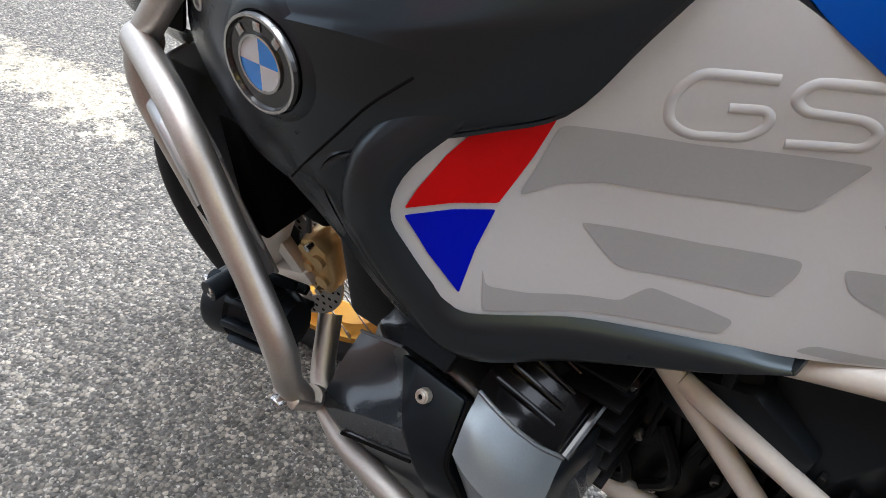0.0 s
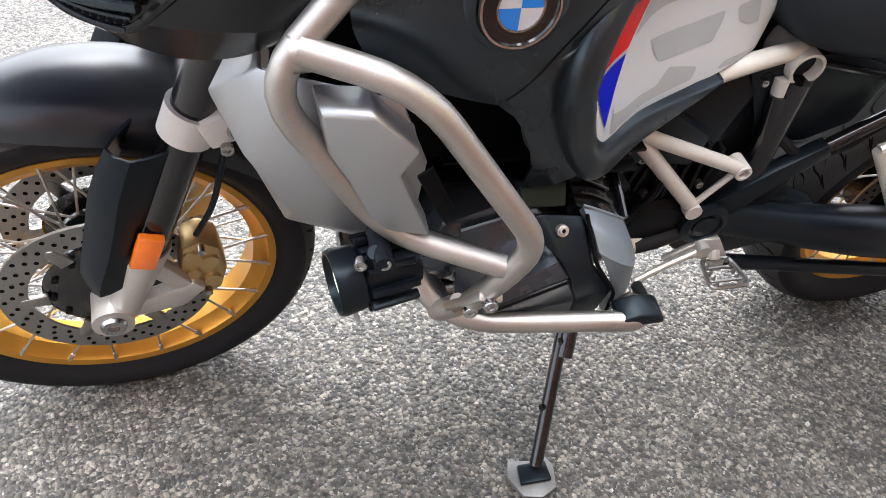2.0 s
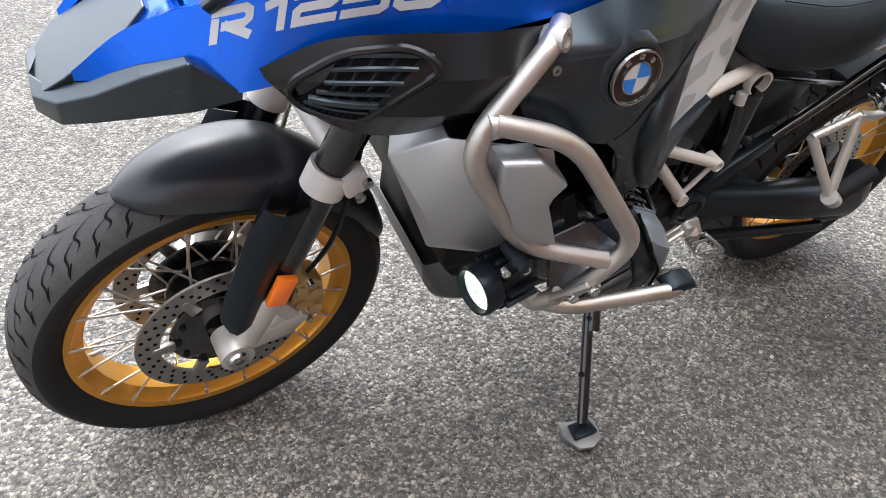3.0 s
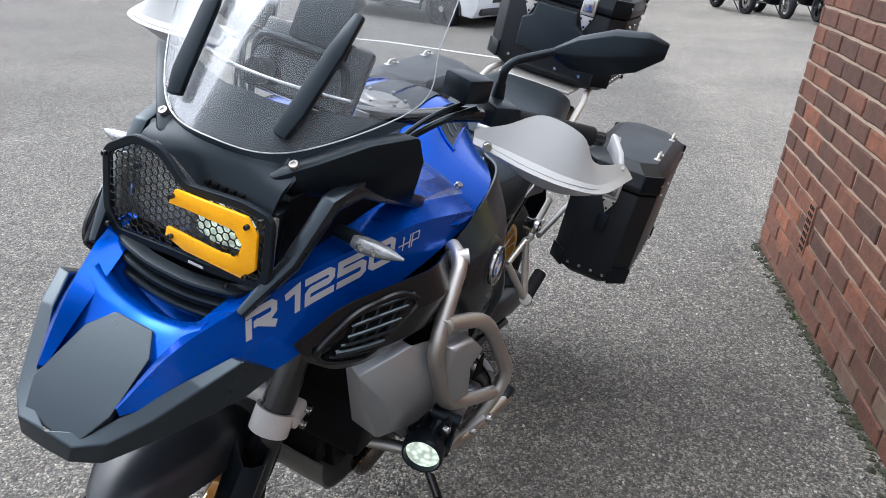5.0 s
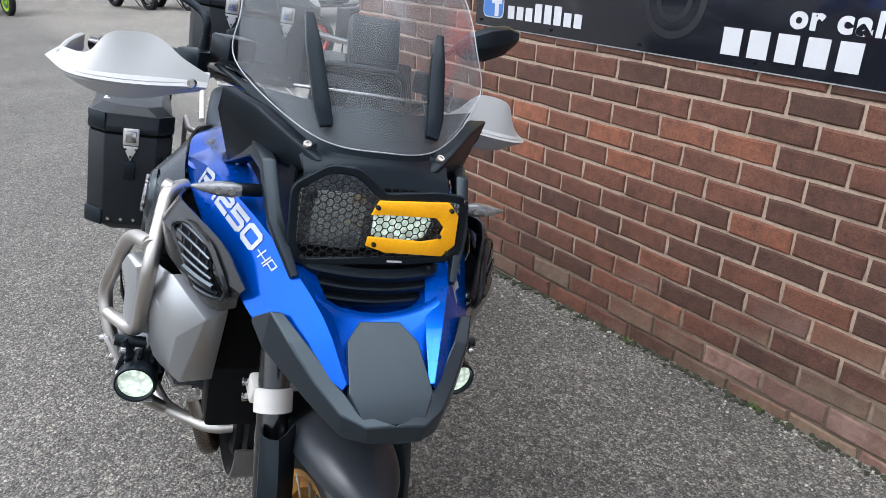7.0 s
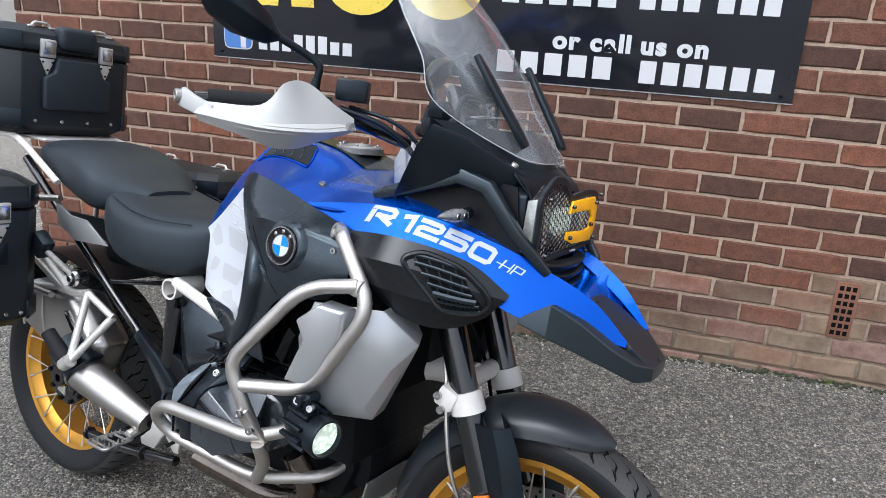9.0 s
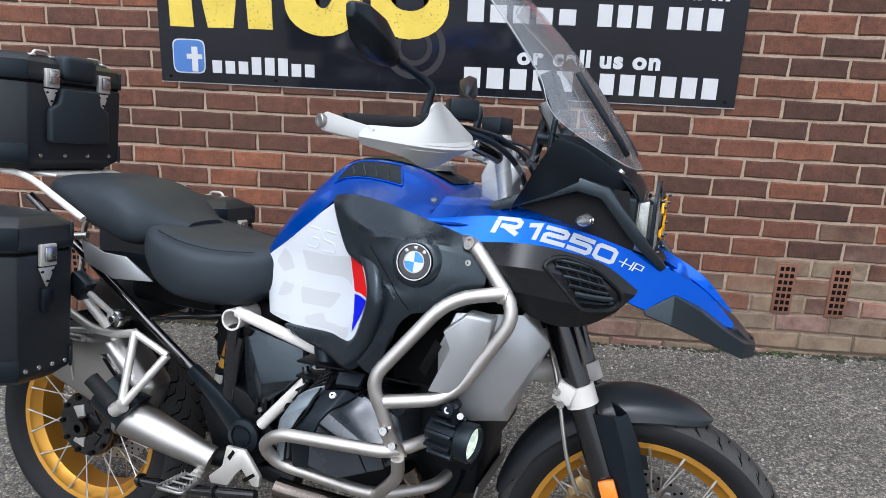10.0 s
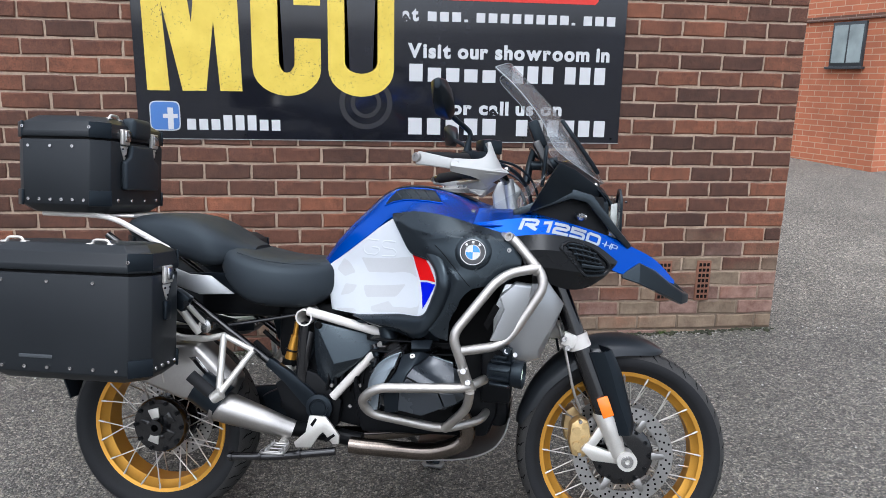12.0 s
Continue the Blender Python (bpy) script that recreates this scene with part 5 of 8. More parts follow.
for s in (1, -1):
    side = (lambda n: n) if s > 0 else mirrored
    tank_net, white_net, side_net, scoop_net, beak_net = side(TANK), side(WHITE_NET), side(SIDE_NET), side(SCOOP_NET), side(BEAK_NET)
    tank = part("tank_cover", patch(tank_net, 30, 14, 0.004), BLUE, bike, "metallic blue tank cover")
    part("tank_vent", decal(tank_net, [(0.53, 0.66), (0.62, 0.36), (0.77, 0.36), (0.81, 0.68)], 0.002), BLACK, tank, "black louvred vent")
    rim_uv = [(0.52, 0.68), (0.615, 0.34), (0.775, 0.34), (0.82, 0.70)]
    vent_rim = []
    for a, b in zip(rim_uv, rim_uv[1:] + rim_uv[:1]):
        for j in range(5):
            q, n = skin(tank_net, a[0] + (b[0] - a[0]) * j / 5, a[1] + (b[1] - a[1]) * j / 5)
            vent_rim.append(q + n * 0.002)
    part("vent_rim", tube(vent_rim, 0.0018, 0.004, 8, True), BLUE, tank)
    for k in range(4):
        u = 0.60 + k * 0.043
        line = [skin(tank_net, u + 0.03 * j / 4, 0.40 + 0.24 * j / 4) for j in range(5)]
        part("louvre", band([q + n * 0.002 for q, n in line], 0.003, 0.005, 0.001), MATT, tank)
    part("tank_pad", decal(tank_net, [(0.40, 0.0), (0.42, 0.15), (0.98, 0.26), (1.0, 0.0)], 0.003), BLACK, tank, "black tank top cover")
    panel = part("tank_side_panel", patch(white_net, 34, 40, 0.004), WHITE, bike, "white tank side panel with grey, red and blue decals")
    tree = BVHTree.FromPolygons([v.co.copy() for v in panel.data.vertices], [tuple(f.vertices) for f in panel.data.polygons])

    def on_panel(x, z, lift=0.0, tree=tree, s=s):
        """The place on the white panel's outer face at x and z seen from the side."""
        hit, nor, _, _ = tree.ray_cast(Vector((x, s, z)), Vector((0, -s, 0)))
        if hit is None:
            hit, nor, _, _ = tree.find_nearest(Vector((x, 0.2 * s, z)))
        return hit + (nor if nor.y * s > 0 else -nor) * lift

    def stick(outline, lift, corner=0.006):
        """A cut film laid on the white panel."""
        b = bmesh.new()
        b.faces.new([b.verts.new((q.x, 0, q.z)) for q in rounded([(x, 0, z) for x, z in outline], corner, True)])
        bmesh.ops.triangulate(b, faces=b.faces[:])
        for _ in range(4):
            long = [e for e in b.edges if e.calc_length() > 0.012]
            if not long:
                break
            bmesh.ops.subdivide_edges(b, edges=long, cuts=1)
            bmesh.ops.triangulate(b, faces=[f for f in b.faces if len(f.verts) > 3])
        for v in b.verts:
            v.co = on_panel(v.co.x, v.co.z, lift)
        return b

    part("red_decal", stick([(0.896, 0.947), (0.872, 0.943), (0.885, 0.906), (0.9015, 0.8665), (0.925, 0.869), (0.952, 0.867), (0.945, 0.884), (0.931, 0.91), (0.915, 0.931)], 0.0012, 0.002), RED, panel)
    part("blue_decal", stick([(0.952, 0.861), (0.926, 0.8635), (0.9025, 0.861), (0.910, 0.828), (0.915, 0.787), (0.936, 0.825)], 0.0012, 0.002), DEEPBLUE, panel)
    for outline in ([(0.872, 0.932), (0.794, 0.919), (0.694, 0.914), (0.721, 0.8715), (0.803, 0.877), (0.845, 0.8835), (0.869, 0.882), (0.891, 0.871)],
                    [(0.853, 0.848), (0.774, 0.836), (0.709, 0.831), (0.709, 0.817), (0.719, 0.795), (0.821, 0.808), (0.833, 0.821)],
                    [(0.684, 0.829), (0.641, 0.830), (0.626, 0.792), (0.655, 0.798), (0.674, 0.809)],
                    [(0.676, 0.867), (0.654, 0.896), (0.633, 0.909), (0.609, 0.872), (0.637, 0.851)],
                    [(0.904, 0.81), (0.9, 0.792), (0.874, 0.783), (0.842, 0.781), (0.812, 0.777), (0.798, 0.793), (0.735, 0.769), (0.741, 0.754), (0.774, 0.757), (0.835, 0.765), (0.871, 0.765), (0.899, 0.767)],
                    [(0.69, 0.749), (0.679, 0.757), (0.612, 0.751), (0.615, 0.745), (0.661, 0.745)]):
        part("grey_decal", stick(outline, 0.0006), DECAL if s > 0 else WASHEDDECAL, panel)
    for line in ([(0.762, 0.970), (0.805, 0.972), (0.816, 0.955), (0.815, 0.936), (0.803, 0.926), (0.770, 0.926), (0.76, 0.937), (0.762, 0.948), (0.784, 0.948)],
                 [(0.703, 0.970), (0.744, 0.970), (0.752, 0.959), (0.744, 0.949), (0.708, 0.947), (0.699, 0.938), (0.705, 0.926), (0.748, 0.924)]):
        turned = line if s > 0 else [(1.516 - x, z) for x, z in line]
        path = [on_panel(q.x, q.z, -0.0052 if s > 0 else -0.0058) for q in rounded([(x, 0, z) for x, z in turned], 0.008)]
        part("embossed_stroke", tube(path, 0.0066, 0.001, 12), WHITE, panel)
    rim_rows = [[(x - dx * 0.005, (y - 0.004) * s, z - dz * 0.005) for x, y, z, dx, dz in RIM], [(x + dx * 0.002, (y + 0.007) * s, z + dz * 0.002) for x, y, z, dx, dz in RIM], [(x + dx * 0.014, (y + 0.012) * s, z + dz * 0.014) for x, y, z, dx, dz in RIM], [(x + dx * 0.03, (y + 0.011) * s, z + dz * 0.03) for x, y, z, dx, dz in RIM], [(x + dx * 0.044, (y - 0.014) * s, z + dz * 0.044) for x, y, z, dx, dz in RIM]]
    part("panel_rim", patch(rim_rows, 13, 44, 0.004), MATT, bike, "matt black rim round the white panel")
    fairing = part("side_fairing", cut_away(patch(side_net, 34, 30, 0.004), OUTLET), MATT, bike, "matt dark grey side fairing with an open air outlet")
    part("fairing_brow", patch(side(SIDE_TOP), 14, 30, 0.004), MATT, fairing)
    edge = [SIDE_TOP[0][0], SIDE_TOP[1][0], SIDE_TOP[2][0], SIDE_NET[1][0], (0.905, 0.272, 0.934), SIDE_NET[2][0]]
    part("fairing_return", patch(side([[(x, y - 0.001, z) for x, y, z in edge], [(x + 0.006, y - 0.04, z + 0.004) for x, y, z in edge]]), 5, 24, 0.003), MATT, fairing)
    part("fairing_chamfer", patch(side([r + [(r[2][0] + 0.02, r[2][1] - 0.006, r[2][2] + 0.002)] for r in CHAMFER_NET]), 34, 14, 0.003), MATT, fairing)
    shell = BVHTree.FromPolygons([v.co.copy() for v in fairing.data.vertices], [tuple(f.vertices) for f in fairing.data.polygons])
    line = []
    for k in range(13):
        q = spot([(0.945, 0, 0.972), (0.972, 0, 0.949), (0.999, 0, 0.919), (1.05, 0, 0.862)], k / 12)
        hit = shell.ray_cast(Vector((q.x, s, q.z)), Vector((0, -s, 0)))[0]
        if hit is not None:
            line.append(hit)
    part("fairing_seam", tube(line, 0.0011, 0.002, 6), DARK, fairing)
    part("lower_fairing", patch(side(LOWER_NET), 10, 24, 0.004), MATT, bike)
    # badge: plain ring and quarters
    c = Vector((1.057, 0.331 if s > 0 else -0.336, 0.958))
    nor = Vector((-0.02, s, 0.12)).normalized()
    bm_axis = Matrix.Translation(c) @ nor.to_track_quat("Z", "Y").to_matrix().to_4x4()
    badge = part("badge", lathe([(0.041, -0.012), (0.041, 0.0), (0.040, 0.0025), (0.038, 0.003), (0.0365, 0.001), (0.0, 0.001)], bm_axis @ Matrix.Scale(0.87, 4), 48), GLOSSBLACK, bike, "round black badge with blue and white quarters")
    part("badge_mount", lathe([(0.060, -0.016), (0.054, -0.008), (0.048, -0.004), (0.043, -0.003), (0.041, -0.006)], bm_axis @ Matrix.Scale(0.87, 4), 48), MATT, fairing)
    part("badge_rim", lathe([(0.0385, 0.001), (0.0385, 0.0042), (0.041, 0.0042), (0.0415, 0.0)], bm_axis @ Matrix.Scale(0.87, 4), 48), CHROME, badge)
    part("badge_ring", lathe([(0.0225, 0.001), (0.0225, 0.0032), (0.0245, 0.0032), (0.0245, 0.001)], bm_axis @ Matrix.Scale(0.87, 4), 48), CHROME, badge)
    for k in range(4):
        b = bmesh.new()
        v0 = b.verts.new((0, 0, 0.0024))
        arc = [b.verts.new((0.0225 * math.cos(radians(90 * k + 15 * i)), 0.0225 * math.sin(radians(90 * k + 15 * i)), 0.0022)) for i in range(7)]
        for p, q in zip(arc, arc[1:]):
            b.faces.new((v0, p, q))
        part("badge_quarter", move(b, bm_axis @ Matrix.Scale(0.87, 4)), (SKYBLUE if k % 2 == (0 if s < 0 else 0) else WHITE), badge)
    for k in (-1, 0, 1):
        part("badge_mark", move(block(-0.004, 0.004, 0.027, 0.035, 0.001, 0.0022, 0.0005), bm_axis @ Matrix.Scale(0.87, 4) @ Matrix.Rotation(radians(k * 42), 4, "Z")), CHROME, badge)
    bolt((1.155, 0.304 * s, 0.965), (0.1, s, 0.1), 0.0065, DISC, fairing)
    bolt((0.88, 0.262 * s, 0.725), (0, s, 0), 0.006, DARKMETAL, fairing)
    # air scoop with louvred vent
    scoop = part("air_scoop", patch(scoop_net, 28, 30, 0.004, True), SATINBLACK, bike, "satin black air scoop with vent grille", 18)
    # Opening isn't cut: a near-black film on the scoop paints its shade.
    part("vent_shade_film", decal(scoop_net, [(0.14, 0.40), (0.14, 0.70), (0.66, 0.90), (0.70, 0.62)], 0.0016, 20, True), DARK, scoop)
    ring = []
    for u, v in ((0.25, 0.35), (0.09, 0.46), (0.11, 0.69), (0.30, 0.87), (0.54, 0.93), (0.76, 0.87), (0.73, 0.62)):
        p, n = skin(scoop_net, u, v, True)
        ring.append(p + n * 0.004)
    part("vent_frame", tube(ring, 0.0055, 0.02, 8, True), SATINBLACK, scoop)
    lo, hi = (Vector((0.16, 0.39)), Vector((0.70, 0.62))), (Vector((0.13, 0.70)), Vector((0.70, 0.88)))
    def rail(f, g, lift):
        q = lo[0].lerp(lo[1], f).lerp(hi[0].lerp(hi[1], f), g)
        p, n = skin(scoop_net, q.x, q.y, True)
        return p + n * lift

    for f, r, lift in ((0.0, 0.004, 0.004), (0.17, 0.0036, 0.005), (0.34, 0.0036, 0.005), (0.51, 0.0036, 0.005), (0.68, 0.0062, 0.007), (0.84, 0.003, 0.004), (1.0, 0.0035, 0.004)):
        part("vent_slat", tube([rail(f, j / 5, lift) for j in range(6)], r * 0.85, 0.01, 6), MATT, scoop)
    for k, (f0, f1, count) in enumerate(((0.0, 0.17, 4), (0.17, 0.34, 4), (0.34, 0.51, 4), (0.51, 0.68, 4), (0.68, 0.84, 9), (0.84, 1.0, 9))):
        for j in range(count):
            g = (j + (0.7 if k % 2 else 0.35)) / count
            part("vent_web", tube([rail(f0, g, 0.002), rail(f1, g - 0.03, 0.002)], 0.0022 if count == 4 else 0.0012, seg=6), BLACK, scoop)
    bolt((1.40, 0.216 * s, 0.908), (0.5, s, -0.1), 0.008, CHROME, scoop)
    # blue beak side with model number
    beak = part("beak_side", patch(beak_net, 13, 40, 0.004, True), BLUE, bike, "metallic blue beak side panel with silver lettering")

    def on_beak(v0, v1, w, h, net=beak_net):
        def place(x, y, lift):
            v = v0 + (v1 - v0) * x / w
            top, low = skin(net, 0.5, v, True)[0], skin(net, 1.0, v, True)[0]
            f = 0.27 - (y - h / 2) / (top - low).length
            p, n = skin(net, 0.5 + 0.5 * min(max(f, 0.02), 0.98), v, True)
            return p + n * (0.0012 + lift)
        return place

    v0, v1, w0, w1 = (0.685, 0.275, 0.262, 0.165) if s > 0 else (0.155, 0.53, 0.545, 0.66)
    model_number("R1250", 0.036, 0.245, 0.0092, beak, on_beak(v0, v1, 0.25, 0.036))
    model_number("HP", 0.02, 0.03, 0.0022, beak, on_beak(w0, w1, 0.05, 0.024))
    # wing-shaped radiator cover
    F = lambda pts: [(x, y * s, z) for x, y, z in pts]
    cover = part("radiator_cover", sheet(F([(1.268, 0.288, 0.877), (1.315, 0.230, 0.812), (1.25, 0.260, 0.653), (1.243, 0.281, 0.682), (1.256, 0.302, 0.804), (1.288, 0.274, 0.766), (1.15, 0.340, 0.874), (1.12, 0.340, 0.80), (1.12, 0.322, 0.70), (1.186, 0.306, 0.676), (1.18, 0.290, 0.650),
         (1.262, 0.205, 0.885), (1.296, 0.19, 0.822), (1.235, 0.20, 0.65), (1.21, 0.322, 0.80), (1.20, 0.330, 0.84)]),
         [(6, 15, 14, 7), (6, 0, 4, 15), (15, 4, 14), (0, 1, 5, 4), (4, 5, 3), (4, 3, 9, 14), (7, 14, 9, 8), (1, 2, 3, 5), (2, 10, 9, 3), (8, 9, 10), (0, 11, 12, 1), (1, 12, 13, 2)], 0.005, 0.007), SILVER, bike, "silver-grey faceted radiator side cover", 40)
    plate = [(1.222, 0.872), (1.177, 0.879), (1.136, 0.843), (1.149, 0.806), (1.112, 0.718), (1.166, 0.714), (1.195, 0.785), (1.214, 0.82)]
    out_y = lambda x, z: 0.369 - (x - 1.136) * 0.33 - (0.843 - z) * 0.12
    cx, cz = 1.168, 0.80
    grow = lambda k, dy: [(cx + (x - cx) * k, (out_y(x, z) + dy) * s, cz + (z - cz) * k) for x, z in plate]
    part("cover_plate", bev(loft([grow(1.04, -0.035), grow(1.0, -0.005), grow(0.95, 0.002)]), 0.003, 12), SILVER, cover, "raised silver cover plate", 30)
    # Near-black sheet laid on the plate paints the shade of an opening.
    part("plate_shade_sheet", sheet(F([(1.137, 0.3705, 0.812), (1.124, 0.372, 0.824), (1.096, 0.37, 0.765), (1.106, 0.362, 0.748)]), [(0, 1, 2, 3)], 0.003), DARK, cover, "near-black sheet for the shade in the cover's rear opening")

def valley_z(x, y):
    """The hollow of the beak: a floor that dips before a raised lip, its flanks curving up."""
    flank = 0.07 * (abs(y) / 0.098) ** 2.2
    if x < 1.51:
        return 0.905 - (x - 1.455) * 0.25 + flank
    return 0.926 - max(0.0, x - 1.545) * 0.86 + flank * max(0.0, 0.55 - (x - 1.51) * 4.5)


part("beak_valley", patch([[(x, y * (1.0 if x < 1.6 else 0.8), valley_z(x, y)) for x in (1.44, 1.48, 1.504, 1.516, 1.545, 1.59, 1.645)] for y in (-0.098, -0.075, -0.05, 0.0, 0.05, 0.075, 0.098)], 22, 30, 0.004), BLUE, bike, "metallic blue hollow centre of the beak")
plate_pts = [(1.553, -0.032, 0.93), (1.553, 0.032, 0.93), (1.583, 0.056, 0.912), (1.655, 0.064, 0.866), (1.688, 0.044, 0.834), (1.688, -0.044, 0.834), (1.655, -0.064, 0.866), (1.583, -0.056, 0.912)]
part("beak_plate", sheet(plate_pts, [(0, 1, 2, 7), (7, 2, 3, 6), (6, 3, 4, 5)], 0.012, 0.002), MATT, bike, "black plastic beak centre plate", 12)
LIP = ((1.478, (0.162, 0.90), (0.181, 0.898), (0.179, 0.888), (0.158, 0.886)), (1.53, (0.143, 0.931), (0.163, 0.933), (0.169, 0.872), (0.13, 0.868)), (1.58, (0.117, 0.910), (0.141, 0.907), (0.138, 0.85), (0.10, 0.845)),
       (1.63, (0.078, 0.872), (0.108, 0.868), (0.106, 0.828), (0.08, 0.82)), (1.67, (0.05, 0.846), (0.078, 0.842), (0.072, 0.806), (0.04, 0.80)), (1.694, (-0.004, 0.836), (0.045, 0.834), (0.04, 0.808), (-0.004, 0.805)))
sides("beak_lip", lambda: bev(loft([[(x, y, z) for y, z in q] for x, *q in LIP]), 0.0025, 15), MATT, bike, "black faceted beak lip", 14)

# headlight, stone guard and amber covers
hl = part("headlight", bev(loft([[(x, y * k, 1.06 + (z - 1.06) * k) for y, z in ((-0.125, 1.0), (-0.06, 0.985), (0.06, 0.985), (0.125, 1.01), (0.125, 1.10), (0.06, 1.108), (0.0, 1.10), (-0.045, 1.128), (-0.09, 1.13), (-0.125, 1.105))] for x, k in ((1.30, 0.8), (1.40, 1.0), (1.437, 0.98))]), 0.004, 40), BLACK, bike, "lit headlight behind a black hexagon stone guard with amber cover")
part("reflector_bowl", prism([(-0.105, 1.01), (-0.02, 1.0), (-0.012, 1.09), (-0.05, 1.115), (-0.095, 1.112)], 1.434, 1.442, 0.003, "x"), SMOKED, hl, "dark smoked reflector")
part("lit_led", prism([(0.0, 1.03), (0.03, 1.022), (0.09, 1.03), (0.098, 1.062), (0.085, 1.078), (0.02, 1.082), (0.0, 1.07)], 1.436, 1.446, 0.003, "x"), LAMP, hl, "glowing white daytime lamp")
head_lens = part("head_lens", prism([(-0.122, 1.012), (-0.06, 1.01), (0.06, 1.012), (0.122, 1.022), (0.122, 1.098), (0.06, 1.106), (0.0, 1.098), (-0.045, 1.126), (-0.088, 1.128), (-0.122, 1.103)], 1.449, 1.4505, 0.0, "x"), SCREEN, hl)
head_lens.visible_shadow = False
sides("lens_flank", lambda: prism([(1.440, 1.006), (1.462, 1.0), (1.462, 1.105), (1.443, 1.10)], 0.1235, 0.131, 0.002), LITLENS, hl, "clear lens edge in opaque pale grey for its lit look")
GUARD = [(-0.136, 1.108), (-0.088, 1.14), (-0.046, 1.138), (0.0, 1.102), (0.09, 1.112), (0.136, 1.108), (0.140, 1.026), (0.132, 1.012), (0.05, 1.002), (-0.011, 1.0), (-0.115, 0.992), (-0.132, 1.02)]


def frame_plate(outline, grow, shrink):
    """A flat plate with a rounded outline that leaves its middle open."""
    ring = [Vector((0, q.y, q.z)) for q in rounded([(0, y, z) for y, z in outline], 0.012, True)]
    n = len(ring)
    rails = []
    for k, q in enumerate(ring):
        d = (ring[(k + 1) % n] - ring[k - 1]).normalized()
        o = Vector((0, d.z, -d.y))
        o = o if o.dot(q - Vector((0, 0, 1.06))) > 0 else -o
        rails.append([q + o * a + Vector((x, 0, 0)) for a, x in ((-shrink, 1.469), (-shrink, 1.475), (-shrink + 0.0015, 1.4765), (grow - 0.0015, 1.4765), (grow, 1.475), (grow, 1.469))])
    bm = bmesh.new()
    vs = [[bm.verts.new(p) for p in r] for r in rails]
    for k in range(n):
        a, b = vs[k], vs[(k + 1) % n]
        for j in range(6):
            bm.faces.new((a[j], a[(j + 1) % 6], b[(j + 1) % 6], b[j]))
    bmesh.ops.recalc_face_normals(bm, faces=bm.faces)
    return bm


guard = part("guard_frame", frame_plate(GUARD, 0.008, 0.005), BLACK, hl, "black stone guard frame")


hexes, HR = [], 0.0069
for i in range(-14, 15):
    for j in range(-12, 13):
        cy, cz = i * HR * 1.5, 1.065 + (j + (0.5 if i % 2 else 0)) * HR * 1.732
        ring = [(cy + HR * math.cos(radians(60 * k)), cz + HR * math.sin(radians(60 * k))) for k in range(6)]
        for k in range(3):
            a, b = ring[k], ring[k + 1]
            if inside(*a, GUARD) and inside(*b, GUARD):
                hexes.append(tube([(1.474, a[0], a[1]), (1.474, b[0], b[1])], 0.001, seg=4))
tagged(part("guard_mesh", join(*hexes), GLOSSBLACK, hl, smooth=0), kind="stuff")
COVER = [(-0.008, 1.100), (0.108, 1.106), (0.127, 1.085), (0.130, 1.036), (0.110, 1.015), (0.013, 1.016), (-0.02, 1.026), (-0.018, 1.041), (0.072, 1.038), (0.100, 1.044), (0.105, 1.064), (0.090, 1.079), (0.010, 1.078), (-0.018, 1.076)]
bm = bmesh.new()
f0 = [bm.verts.new((1.484, y, z)) for y, z in COVER]
for q in ((0, 1, 11, 12), (0, 12, 13), (1, 2, 10, 11), (2, 3, 10), (3, 4, 9, 10), (4, 5, 8, 9), (5, 6, 7, 8)):
    bm.faces.new([f0[i] for i in q])
bmesh.ops.recalc_face_normals(bm, faces=bm.faces)
part("amber_cover", bev(solid(bm, 0.006), 0.0015, 40), YELLOWLAMP, hl, "translucent amber light cover")
for y, z in ((-0.010, 1.09), (-0.008, 1.03), (0.112, 1.094), (0.118, 1.022), (0.098, 1.05), (-0.118, 1.005), (0.09, 0.996), (-0.128, 1.108), (0.132, 1.11)):
    bolt((1.487, y, z), (1, 0, 0), 0.0038, GLOSSBLACK, hl, h=0.003)
part("guard_mark", block(1.479, 1.481, 0.02, 0.045, 0.9995, 1.0025), SIGNWHITE, hl)
for k in range(3):
    w = 0.116 - 0.009 * k
    arc = [(-w, 1.462 + 0.006 * k), (-w * 0.86, 1.482 + 0.004 * k), (-w * 0.4, 1.494), (0.0, 1.496), (w * 0.4, 1.494), (w * 0.86, 1.482 + 0.004 * k), (w, 1.462 + 0.006 * k)]
    zz = lambda y: 0.993 - 0.021 * k - 0.008 * (1 - (y / w) ** 2)
    part("front_louvre", patch([[(x - 0.016, y, zz(y) + 0.002) for y, x in arc], [(x + 0.002, y, zz(y) - 0.005) for y, x in arc], [(x - 0.004, y, zz(y) - 0.018) for y, x in arc]], 8, 24, 0.004), BLACK, bike, "black front louvre")
# Near-black slab fills the space behind the louvres with painted shade.
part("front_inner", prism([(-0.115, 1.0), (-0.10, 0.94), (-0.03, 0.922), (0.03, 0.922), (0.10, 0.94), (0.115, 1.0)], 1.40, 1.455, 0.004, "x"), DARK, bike)

